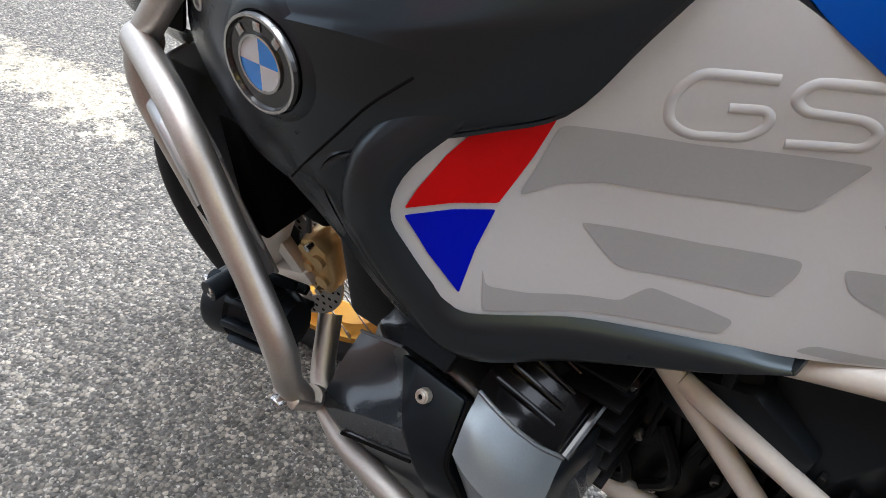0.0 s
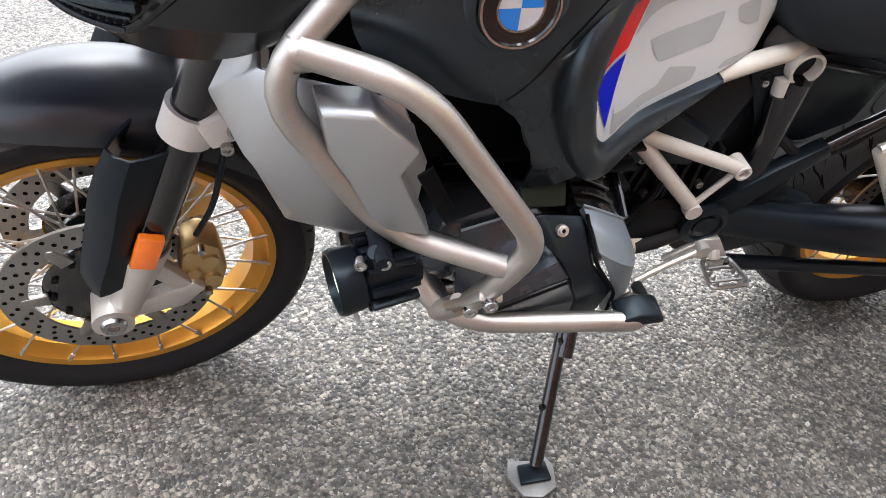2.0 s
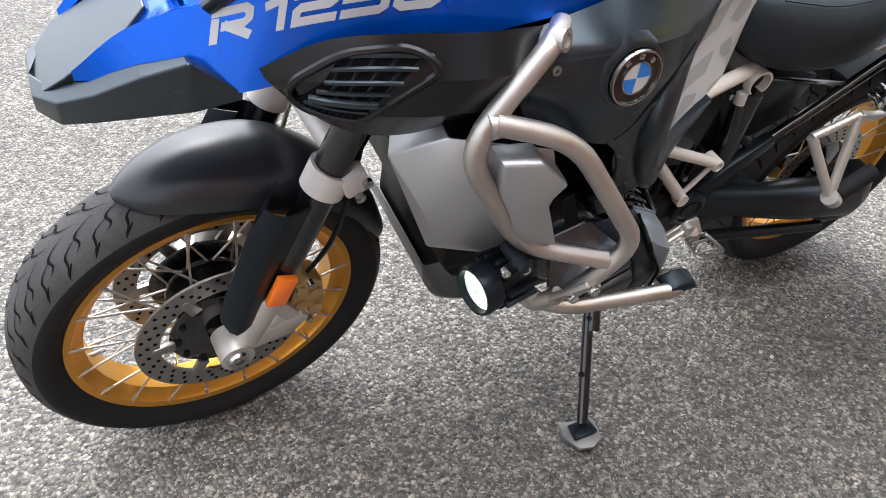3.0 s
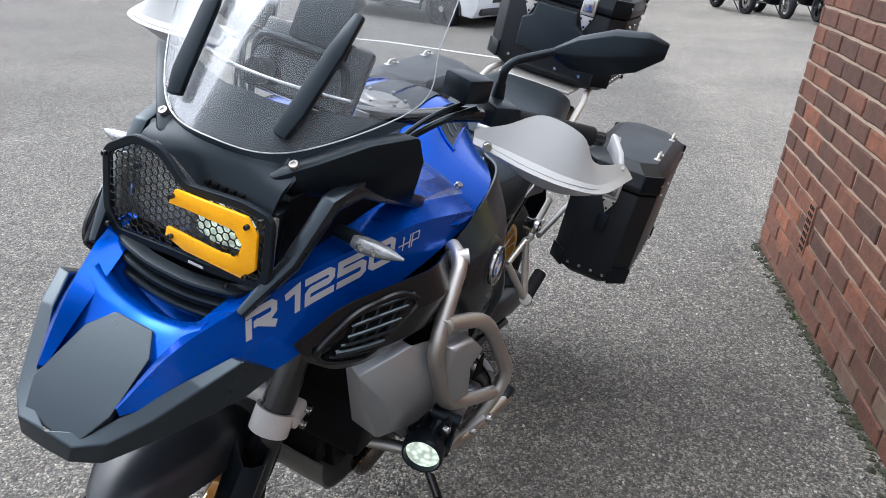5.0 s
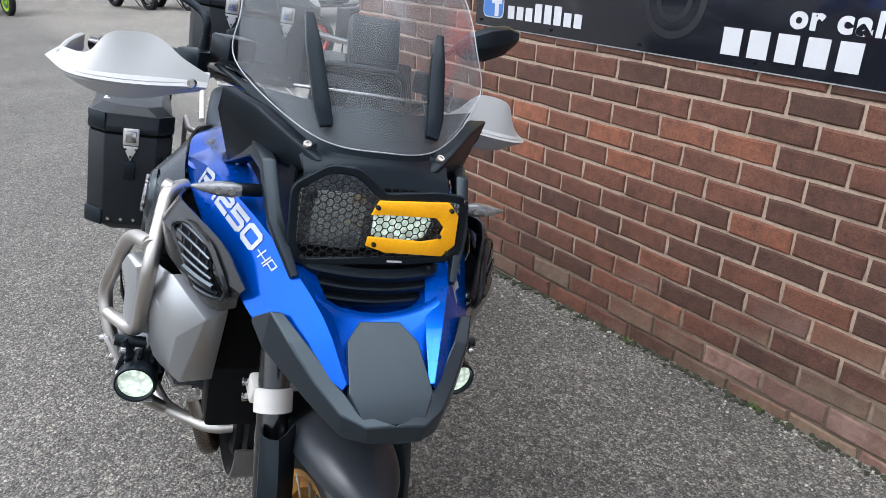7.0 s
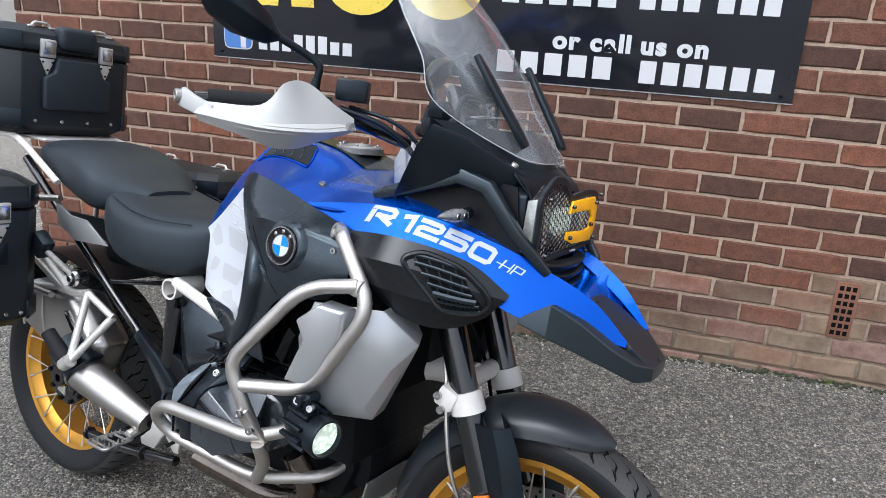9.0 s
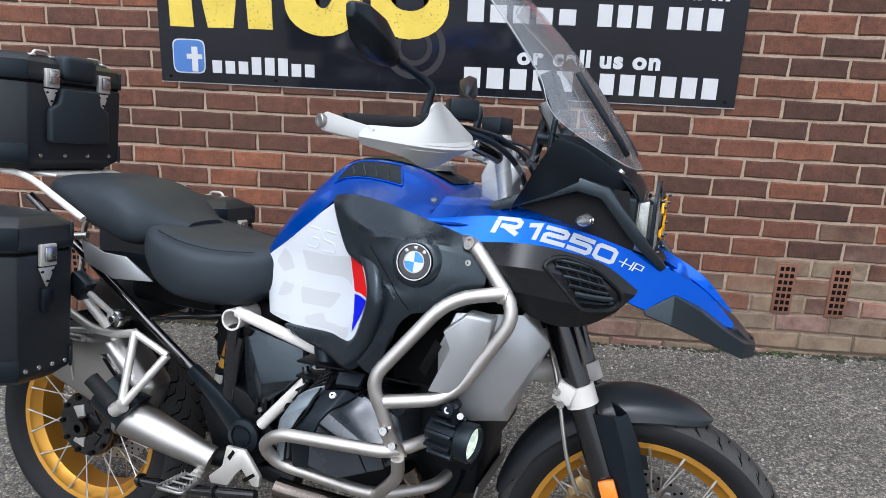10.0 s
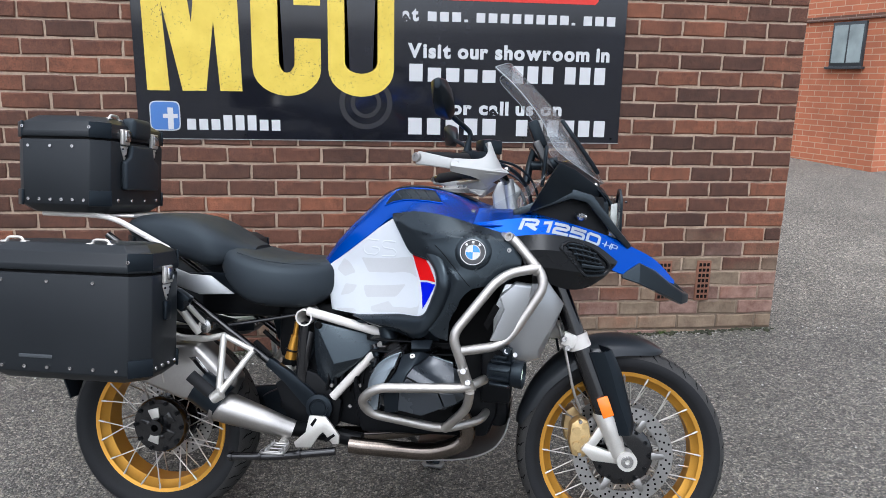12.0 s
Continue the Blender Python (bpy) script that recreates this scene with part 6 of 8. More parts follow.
# cowl round the headlight
for s in (1, -1):
    part("cowl_arm", band([(1.16, 0.205 * s, 1.065), (1.25, 0.19 * s, 1.10), (1.322, 0.175 * s, 1.128), (1.378, 0.165 * s, 1.115), (1.44, 0.155 * s, 1.04), (1.502, 0.128 * s, 0.975)], [0.016, 0.02, 0.024, 0.024, 0.022, 0.012], [0.02, 0.028, 0.03, 0.027, 0.024, 0.016], 0.004), MATT, bike, "matt black cowl arm beside the headlight")
    wing_o = [(1.288, 0.236, 1.216), (1.262, 0.24, 1.172), (1.20, 0.208, 1.068), (1.275, 0.192, 1.098), (1.345, 0.168, 1.116), (1.40, 0.124, 1.112), (1.425, 0.098, 1.14), (1.385, 0.142, 1.166), (1.335, 0.19, 1.198)]
    wing_i = [(x - 0.006, y - 0.035, z - 0.004) for x, y, z in wing_o]
    part("cowl_wing", bev(loft([[(x, y * s, z) for x, y, z in wing_i], [(x, y * s, z) for x, y, z in wing_o]]), 0.006, 25), BLACK, bike, "smooth black cowl wing below the screen", 30)
    part("cowl_inner", sheet([(1.16, 0.18 * s, 1.06), (1.30, 0.14 * s, 1.13), (1.42, 0.13 * s, 1.12), (1.44, 0.13 * s, 1.0), (1.30, 0.16 * s, 1.02)], [(0, 1, 4), (1, 2, 3, 4)], 0.004), DARKMETAL, bike)
    part("deflector", sheet([(1.06, 0.215 * s, 1.062), (1.17, 0.21 * s, 1.07), (1.25, 0.20 * s, 1.18), (1.20, 0.225 * s, 1.145), (1.08, 0.245 * s, 1.072)], [(0, 1, 4), (1, 2, 3, 4)], 0.003), SCREEN, bike, "clear wind deflector")
    bolt((1.045, 0.222 * s, 1.068), (0, s * 0.5, 1), 0.007, CHROME, bike, "deflector_bolt", 0.004)
    cb = part("cowl_bracket", sheet([(1.378, 0.085 * s, 1.165), (1.405, 0.125 * s, 1.14), (1.455, 0.108 * s, 1.085), (1.45, 0.098 * s, 1.085)], [(0, 1, 2, 3)], 0.004, 0.001), BLACK, bike)
    bolt((1.398, 0.112 * s, 1.156), (0.6, 0, 0.8), 0.007, STEEL, cb)
    ind = part("front_indicator", tube([(1.345, 0.165 * s, 1.062), (1.35, 0.205 * s, 1.062)], 0.011, seg=14), BLACK, bike, "clear front indicator on a short black stalk")
    part("indicator_lens", loft([[(1.356 + rx * math.cos(a) - 0.10 * (y - 0.2), y * s, 1.062 + rz * math.sin(a)) for a in (2 * math.pi * k / 16 for k in range(16))] for y, rx, rz in ((0.198, 0.009, 0.010), (0.212, 0.013, 0.013), (0.232, 0.014, 0.012), (0.254, 0.011, 0.008), (0.275, 0.002, 0.002))]), SMOKEDLENS, ind, "smoked clear indicator lens")
    for y in (0.214, 0.234):
        part("indicator_bulb", lathe([(0.0, 0.002), (0.006, 0.001), (0.0065, -0.004)], Matrix.Translation((1.3685 - 0.10 * (y - 0.2), y * s, 1.062)) @ Matrix.Rotation(radians(90), 4, "Y"), 14), CHROME, ind)
part("nose_panel", patch([[(1.385 + 0.04 * (1 - (y / 0.12) ** 2), y, 1.152), (1.41 + 0.025 * (1 - (y / 0.12) ** 2), y, 1.14), (1.432 + 0.008 * (1 - (y / 0.12) ** 2), y, 1.126), (1.448, y, 1.100)] for y in (-0.12, -0.06, 0.0, 0.06, 0.12)], 16, 10, 0.004), BLACK, bike, "black nose panel with small louvres")
part("screen_carrier", patch([[(1.272, y * 1.72, 1.222) if abs(y) > 0.11 else (1.372 - abs(y) * 0.35, y, 1.222 - abs(y) * 0.1), (1.34 if abs(y) > 0.11 else 1.412 - abs(y) * 0.25, y * (1.25 if abs(y) > 0.11 else 1), 1.172), (1.39 + 0.03 * (1 - (y / 0.12) ** 2), y, 1.147)] for y in (-0.12, -0.07, 0.0, 0.07, 0.12)], 20, 10, 0.004), BLACK, bike, "dark carrier panel behind the screen")
# Chrome tube paints the light on the carrier's curved top edge.
part("carrier_lit_edge", tube([(1.30, -0.125, 1.232), (1.335, -0.07, 1.237), (1.35, 0.0, 1.239), (1.335, 0.07, 1.237), (1.30, 0.125, 1.232)], 0.0032, 0.05, 10), CHROME, bike, "thin bright tube for the lit carrier edge behind the screen")
for k in range(5):
    part("nose_slot", block(1.443, 1.450, 0.01 + k * 0.014, 0.018 + k * 0.014, 1.104, 1.112, 0.001), DARK, bike)
part("dash_back", sheet([(1.22, -0.13, 1.08), (1.22, 0.13, 1.08), (1.33, 0.13, 1.13), (1.33, -0.13, 1.13)], [(0, 1, 2, 3)], 0.006), BLACK, bike)

# windscreen with struts
scr = [[(1.278, -0.215, 1.25), (1.398, -0.108, 1.174), (1.431, 0.0, 1.164), (1.398, 0.108, 1.174), (1.278, 0.215, 1.25)],
       [(1.235, -0.212, 1.33), (1.308, -0.12, 1.30), (1.345, 0.0, 1.295), (1.308, 0.12, 1.30), (1.235, 0.212, 1.33)],
       [(1.165, -0.195, 1.42), (1.222, -0.105, 1.41), (1.25, 0.0, 1.41), (1.222, 0.105, 1.41), (1.165, 0.195, 1.42)],
       [(1.09, -0.135, 1.497), (1.122, -0.075, 1.518), (1.135, 0.0, 1.525), (1.122, 0.075, 1.518), (1.09, 0.135, 1.497)]]
screen = part("windscreen", patch(scr, 24, 30, 0.004), SCREEN, bike, "tall clear windscreen with black side struts")
screen.visible_shadow = False
for s in (1, -1):
    part("screen_strut", band([(1.405, 0.088 * s, 1.19), (1.385, 0.095 * s, 1.22), (1.325, 0.106 * s, 1.30), (1.29, 0.113 * s, 1.347)], [0.022, 0.028, 0.026, 0.014], 0.012), BLACK, screen, "black windscreen strut")
edge = [r[0] for r in scr[::-1]] + scr[0][1:] + [r[4] for r in scr[1:]] + scr[3][3:0:-1]
part("screen_edge", tube([spot(edge + [edge[0]], k / 119) for k in range(119)], 0.0011, 0.001, 6, True), SCREENEDGE, screen, "polished clear screen edge")
part("screen_mount", tube([(1.24, -0.085, 1.15), (1.25, -0.08, 1.27), (1.25, 0.08, 1.27), (1.24, 0.085, 1.15)], 0.006, 0.03, 10), BLACK, bike)

# handlebar, grips, hand guards, mirrors
for s in (1, -1):
    part("handlebar", st(tube([(1.13, 0.0, 1.15), (1.12, 0.10 * s, 1.165), (1.04, 0.23 * s, 1.205), (0.885, 0.425 * s, 1.19)], 0.0135, 0.06, 14)), GLOSSBLACK, bike, "black handlebar")
    part("grip", st(tube([(1.0, 0.28 * s, 1.203), (0.90, 0.406 * s, 1.192)], 0.018, seg=18)), RUBBER, bike, "black rubber grip")
    part("switch_block", st(bev(move(block(-0.028, 0.028, -0.03, 0.03, -0.024, 0.024), Matrix.Translation((1.02, 0.252 * s, 1.205)) @ Matrix.Rotation(radians(-40 * s), 4, "Z")), 0.008)), BLACK, bike, "black switch block")
    part("reservoir", st(bev(move(block(-0.03, 0.03, -0.03, 0.03, -0.02, 0.022), Matrix.Translation((1.065, 0.20 * s, 1.245)) @ Matrix.Rotation(radians(-25 * s), 4, "Z")), 0.006)), BLACK, bike, "black fluid reservoir")
    part("lever", st(tube([(1.07, 0.235 * s, 1.19), (1.05, 0.30 * s, 1.185), (0.965, 0.42 * s, 1.175)], 0.006, 0.03, 10)), ALU, bike, "silver hand lever")
    GUARDN = [[(1.100, 0.240, 1.194), (1.084, 0.285, 1.214), (1.060, 0.335, 1.243), (1.066, 0.405, 1.236), (1.045, 0.438, 1.194), (0.972, 0.48, 1.187)],
              [(1.104, 0.243, 1.182), (1.10, 0.29, 1.180), (1.10, 0.345, 1.176), (1.09, 0.41, 1.170), (1.055, 0.46, 1.166), (0.965, 0.495, 1.174)],
              [(1.112, 0.246, 1.174), (1.116, 0.29, 1.170), (1.120, 0.348, 1.164), (1.108, 0.415, 1.159), (1.068, 0.470, 1.158), (0.966, 0.503, 1.166)],
              [(1.094, 0.256, 1.162), (1.075, 0.30, 1.146), (1.064, 0.355, 1.128), (1.052, 0.41, 1.126), (1.03, 0.46, 1.140), (0.964, 0.488, 1.154)]]
    hg = part("hand_guard", st(patch(GUARDN if s > 0 else mirrored(GUARDN), 16, 31, 0.009, True)), HANDWHITE, bike, "white plastic hand guard", 16)
    part("guard_arm", st(band([(0.985, 0.481 * s, 1.170), (0.93, 0.468 * s, 1.18), (0.875, 0.442 * s, 1.19)], 0.012, [0.026, 0.03, 0.036], 0.006)), HANDWHITE, hg)
    bolt(STEER @ Vector((0.875, 0.452 * s, 1.19)), (-0.5, s, 0), 0.012, DISC, hg)
    bolt(STEER @ Vector((1.116, 0.272 * s, 1.178)), (0.9, s * 0.4, 0), 0.008, CHROME, hg)
    mir = part("mirror", st(bev(loft([[(0.955 - 0.03 * f + tx, (0.298 + 0.178 * f) * s, 1.322 + 0.055 * f + tz) for tx, tz in ((-0.024 * k, -0.038 * k), (0.010 * k, -0.042 * k), (0.026 * k, -0.008 * k), (0.018 * k, 0.03 * k), (-0.008 * k, 0.038 * k), (-0.03 * k, 0.025 * k))] for f, k in ((0.0, 0.2), (0.2, 0.72), (0.5, 1.0), (0.8, 0.85), (1.0, 0.35))]), 0.009, 20)), BLACK, bike, "black wing mirror on a bent stem")
    part("mirror_stem", st(tube([(1.0, 0.24 * s, 1.225), (1.012, 0.24 * s, 1.282), (0.995, 0.25 * s, 1.296), (0.952, 0.305 * s, 1.324)], 0.0075, 0.018, 12)), BLACK, mir)
    part("stem_foot", st(tube([(0.998, 0.24 * s, 1.21), (1.006, 0.24 * s, 1.256)], 0.013, seg=14, r1=0.009)), BLACK, mir)
    part("cable", st(tube([(1.05, 0.22 * s, 1.21), (1.14, 0.18 * s, 1.19), (1.20, 0.12 * s, 1.12), (1.20, 0.08 * s, 1.02)], 0.006, 0.06, 8)), BLACK, bike)
    part("cable", st(tube([(1.06, 0.20 * s, 1.215), (1.16, 0.17 * s, 1.20), (1.22, 0.13 * s, 1.13), (1.22, 0.06 * s, 1.02)], 0.004, 0.06, 8)), BLACK, bike)
part("riser_casting", st(bev(prism([(1.095, 1.05), (1.165, 1.05), (1.16, 1.10), (1.175, 1.135), (1.15, 1.16), (1.10, 1.158), (1.085, 1.12)], -0.05, 0.05), 0.008)), SILVER, bike, "cast silver handlebar clamp")
part("bar_riser", st(join(*[tube([(1.15, y, 1.06), (1.13, y, 1.165)], 0.017, seg=18) for y in (-0.055, 0.055)])), SILVER, bike, "silver handlebar risers")
part("top_yoke", st(bev(prism([(1.10, -0.12), (1.14, -0.14), (1.24, -0.13), (1.27, -0.06), (1.27, 0.06), (1.24, 0.13), (1.14, 0.14), (1.10, 0.12)], 1.035, 1.065, 0.0, "z"), 0.006)), ALU, bike, "silver top yoke")
part("dash_screen", st(bev(move(block(-0.012, 0.012, -0.09, 0.09, -0.055, 0.055), Matrix.Translation((1.235, 0, 1.235)) @ Matrix.Rotation(radians(-28), 4, "Y")), 0.006)), GLOSSBLACK, bike, "black display in front of the handlebar")

cap = part("filler_cap", lathe([(0.0, 0.012), (0.03, 0.012), (0.034, 0.008), (0.052, 0.007), (0.056, 0.003), (0.056, -0.01)], Matrix.Translation((0.955, 0, 1.130)) @ Matrix.Rotation(radians(-3), 4, "Y"), 40), SUMPGREY, bike, "round silver filler cap")
for k in range(6):
    bolt((0.955 + 0.045 * math.cos(k * 1.047), 0.045 * math.sin(k * 1.047), 1.1375), (0, 0, 1), 0.004, CHROME, cap)

part("device_mount", join(bev(move(block(-0.018, 0.018, -0.045, 0.045, -0.045, 0.045), Matrix.Translation((1.22, 0.02, 1.312)) @ Matrix.Rotation(radians(-24), 4, "Y")), 0.008), tube([(1.213, 0.02, 1.27), (1.20, 0.02, 1.225), (1.19, 0.0, 1.16)], 0.012, 0.02, 12), tube([(1.205, -0.03, 1.213), (1.235, -0.03, 1.213)], 0.014, seg=14), tube([(1.285, -0.05, 1.22), (1.235, -0.05, 1.213)], 0.02, seg=14)), BLACK, bike, "black device cradle behind the screen")
for s in (1, -1):
    side = (lambda n: n) if s > 0 else mirrored
    part("tank_front", patch(side([TANK[5], [(1.10, 0.0, 1.08), (1.10, 0.10, 1.074), (1.108, 0.18, 1.068), (1.11, 0.262, 1.03)], [(1.17, 0.0, 1.06), (1.17, 0.09, 1.055), (1.17, 0.16, 1.05), (1.17, 0.235, 1.035)]]), 10, 12, 0.004), BLUE, bike, "metallic blue panel ahead of the tank")

# seats
def seat(stations, name, label):
    rings = []
    for x, top, hw, low in stations:
        ring = []
        for k in range(24):
            a = 2 * math.pi * k / 24
            cy, cz = math.cos(a), math.sin(a)
            y = hw * math.copysign(abs(cy) ** 0.45, cy)
            mid = (top + low) / 2
            z = mid + (top - low) / 2 * math.copysign(abs(cz) ** 0.45, cz) - (0.012 if cz > 0 else 0) * (abs(cy) ** 2)
            ring.append((x, y, z))
        rings.append(ring)
    dense = [spline([r[k] for r in rings], 22) for k in range(24)]
    return part(name, loft([[dense[k][i] for k in range(24)] for i in range(22)]), VINYL, bike, label)


rider = seat(((0.222, 0.932, 0.10, 0.885), (0.262, 0.938, 0.15, 0.815), (0.33, 0.922, 0.175, 0.757), (0.43, 0.903, 0.175, 0.742), (0.53, 0.900, 0.145, 0.748), (0.592, 0.893, 0.105, 0.79), (0.612, 0.868, 0.07, 0.83)), "rider_seat", "dark grey vinyl rider seat")
pillion = seat(((-0.10, 1.002, 0.09, 0.98), (-0.06, 1.020, 0.135, 0.945), (0.04, 1.030, 0.15, 0.905), (0.14, 1.018, 0.162, 0.875), (0.215, 0.985, 0.165, 0.862), (0.275, 0.952, 0.13, 0.88), (0.33, 0.932, 0.08, 0.895)), "pillion_seat", "dark grey vinyl passenger seat")
for s in (1, -1):
    part("seat_seam", tube([(0.30, 0.150 * s, 0.916), (0.38, 0.160 * s, 0.896), (0.47, 0.152 * s, 0.886), (0.56, 0.118 * s, 0.888)], 0.0015, 0.03, 6), BLACK, rider)
    part("tail_cover", sheet([(0.07, 0.165 * s, 0.872), (0.16, 0.182 * s, 0.846), (0.228, 0.178 * s, 0.843), (0.30, 0.163 * s, 0.786), (0.195, 0.187 * s, 0.784), (0.10, 0.178 * s, 0.812)], [(0, 1, 4, 5), (1, 2, 3, 4)], 0.008, 0.003), SILVER, bike, "silver tail side cover")
    part("under_seat", sheet([(0.27, 0.15 * s, 0.85), (0.58, 0.11 * s, 0.82), (0.52, 0.11 * s, 0.77), (0.14, 0.13 * s, 0.79), (0.05, 0.14 * s, 0.84)], [(0, 1, 2, 3, 4)], 0.006, 0.002), BLACK, bike)

# ---- motorcycle: crash bars, lamps, footrests ----
BR = 0.0135
for s in (1, -1):
    Y = lambda pts: [(x, y * s, z) for x, y, z in pts]
    upper = part("crash_bar", tube(Y([(1.135, 0.268, 1.0), (1.165, 0.30, 0.998), (1.266, 0.325, 0.885), (1.152, 0.335, 0.703), (1.035, 0.39, 0.692)]), BR, 0.05, 18), STEEL, bike, "brushed stainless steel crash bar")
    part("crash_bar_loop", tube(Y([(1.235, 0.326, 0.92), (1.14, 0.358, 0.903), (1.012, 0.40, 0.735), (1.035, 0.392, 0.675), (1.055, 0.368, 0.605)]), BR, 0.055, 18), STEEL, upper)
    part("bar_end", lathe([(0.0, 0.004), (0.0085, 0.004), (0.0085, 0.012), (0.0135, 0.012), (0.0135, -0.004)], Matrix.Translation((1.158, 0.296 * s, 1.0)) @ Vector((-0.6, s, 0.35)).to_track_quat("Z", "Y").to_matrix().to_4x4(), 20), STEEL, upper)
    part("bar_bracket", band(Y([(1.043, 0.392, 0.645), (1.052, 0.372, 0.61), (1.066, 0.352, 0.575)]), 0.012, 0.03), STEEL, upper)
    for p in ((1.046, 0.40, 0.64), (1.058, 0.38, 0.605)):
        bolt((p[0], p[1] * s, p[2]), (0, s, 0.2), 0.0085, CHROME, upper)
    part("weld", tube(Y([(1.225, 0.322, 0.916), (1.242, 0.322, 0.914)]), 0.0165, seg=16), STEEL, upper)
low_r = [(1.10, -0.31, 0.60), (1.052, -0.368, 0.585), (0.80, -0.37, 0.572), (0.752, -0.352, 0.53), (0.775, -0.325, 0.485), (0.98, -0.268, 0.435), (1.085, -0.17, 0.44), (1.10, -0.10, 0.46)]
lower = part("lower_crash_bar", tube(low_r, BR, 0.05, 18), STEEL, bike, "brushed stainless steel lower crash bar")
part("bar_strut", tube([(1.062, -0.36, 0.575), (1.055, -0.33, 0.52), (0.985, -0.272, 0.438)], BR, 0.03, 16), STEEL, lower)
low_l = [(1.115, 0.27, 0.60), (1.085, 0.325, 0.548), (1.03, 0.352, 0.536), (0.83, 0.385, 0.545), (0.805, 0.36, 0.535), (0.83, 0.30, 0.49)]
lower = part("lower_crash_bar", tube(low_l, BR, 0.04, 18), STEEL, bike, "brushed stainless steel lower crash bar")
part("bar_strut", tube([(1.062, 0.355, 0.585), (1.08, 0.335, 0.545), (1.05, 0.27, 0.48), (1.09, 0.10, 0.455)], BR, 0.03, 16), STEEL, lower)
part("bar_cap", bev(loft([[(x, y, z) for x, y, z in ((x0, 0.352, 0.546), (x0, 0.394, 0.546), (x0, 0.390, zt), (x0, 0.358, zt + 0.004))] for x0, zt in ((0.797, 0.552), (0.806, 0.558), (0.832, 0.562), (0.850, 0.557), (0.858, 0.552))]), 0.006), BLACK, lower, "black rubber pad on the bar")

for s in (1, -1):
    c = Vector((1.204, 0.335 * s, 0.624))
    m = Matrix.Translation(c) @ Vector((1, 0.18 * s, -0.06)).to_track_quat("Z", "Y").to_matrix().to_4x4()
    lamp = part("spot_lamp", lathe([(0.0, -0.095), (0.024, -0.095), (0.031, -0.08), (0.033, -0.03), (0.037, -0.026), (0.039, -0.002), (0.037, 0.004), (0.0335, 0.004), (0.032, -0.006)], m, 36), BLACK, bike, "lit round spot lamp with a black finned body")
    for k in range(10):
        part("lamp_fin", move(block(-0.004, 0.004, 0.033, 0.044, -0.085, -0.03, 0.002), m @ Matrix.Rotation(2 * math.pi * k / 10, 4, "Z")), BLACK, lamp)
    part("lamp_glass", lathe([(0.0, -0.002), (0.02, -0.003), (0.033, -0.006)], m, 32), LAMP, lamp, "glowing lamp glass")
    part("lamp_mark", move(block(0.012, 0.03, -0.004, 0.002, 0, 0.002), m @ Matrix.Translation((0, -0.044, -0.015)) @ Matrix.Rotation(radians(90), 4, "X")), SIGNWHITE, lamp)
    br = part("lamp_bracket", join(tube([(1.168, 0.345 * s, 0.665), (1.168, 0.36 * s, 0.70)], 0.008, seg=12), tube([(1.16, 0.32 * s, 0.69), (1.16, 0.375 * s, 0.695)], 0.011, seg=12)), BLACK, bike)
    bolt((1.160, 0.37 * s, 0.695), (0.2, s, 0.2), 0.008, CHROME, br)
    bolt((1.182, 0.36 * s, 0.684), (0.2, s, 0.2), 0.007, CHROME, br)

# stand foot, pegs, levers
part("stand_foot", move(prism([(-0.04, -0.012), (-0.03, -0.034), (-0.012, -0.026), (0.012, -0.03), (0.036, -0.034), (0.046, -0.004), (0.03, 0.036), (0.0, 0.044), (-0.03, 0.03)], -0.005, 0.005, 0.002, "z"), Matrix.Translation((0.868, 0.385, 0.093)) @ Matrix.Rotation(radians(9), 4, "X")), SUMPGREY, stand, "silver enlarged stand foot")
part("stand_pad", move(prism([(-0.025, -0.018), (0.025, -0.018), (0.03, 0.018), (-0.025, 0.018)], 0.006, 0.014, 0.002, "z"), Matrix.Translation((0.868, 0.385, 0.093)) @ Matrix.Rotation(radians(9), 4, "X")), BLACK, stand)
for k, (x, y, z) in enumerate(((0.79, 0.225, 0.255), (0.83, 0.30, 0.175))):
    part("stand_lug", tube([(x, y, z), (x + 0.018, y + 0.004, z + 0.004)], 0.006, seg=8), GLOSSBLACK, stand)


def peg(s, x, y, z, l=0.09):
    base = part("footrest", join(tube([(x, 0.13 * s, z + 0.03), (x, 0.16 * s, z + 0.01), (x, y * s, z)], 0.012, 0.02, 10)), ALU, bike, "serrated steel footrest")
    part("peg_frame", move(tube([(0, 0, 0), (0.055, 0, 0), (0.065, l * s, 0), (-0.01, l * s, 0)], 0.004, 0.015, 8, True), Matrix.Translation((x - 0.03, y * s, z))), DISC, base)
    for i in range(7 if l > 0.08 else 5):
        for j in range(2):
            part("peg_tooth", move(lathe([(0.0, 0.012), (0.003, 0.002), (0.004, -0.004)], None, 6), Matrix.Translation((x - 0.022 + j * 0.045, (y + 0.008 + i * 0.0125) * s, z + 0.003))), DISC, base)
    for i in range(3 if l > 0.08 else 2):
        part("peg_bar", tube([(x - 0.028, (y + 0.02 + i * 0.028) * s, z), (x + 0.03, (y + 0.02 + i * 0.028) * s, z)], 0.003, seg=6), DISC, base)


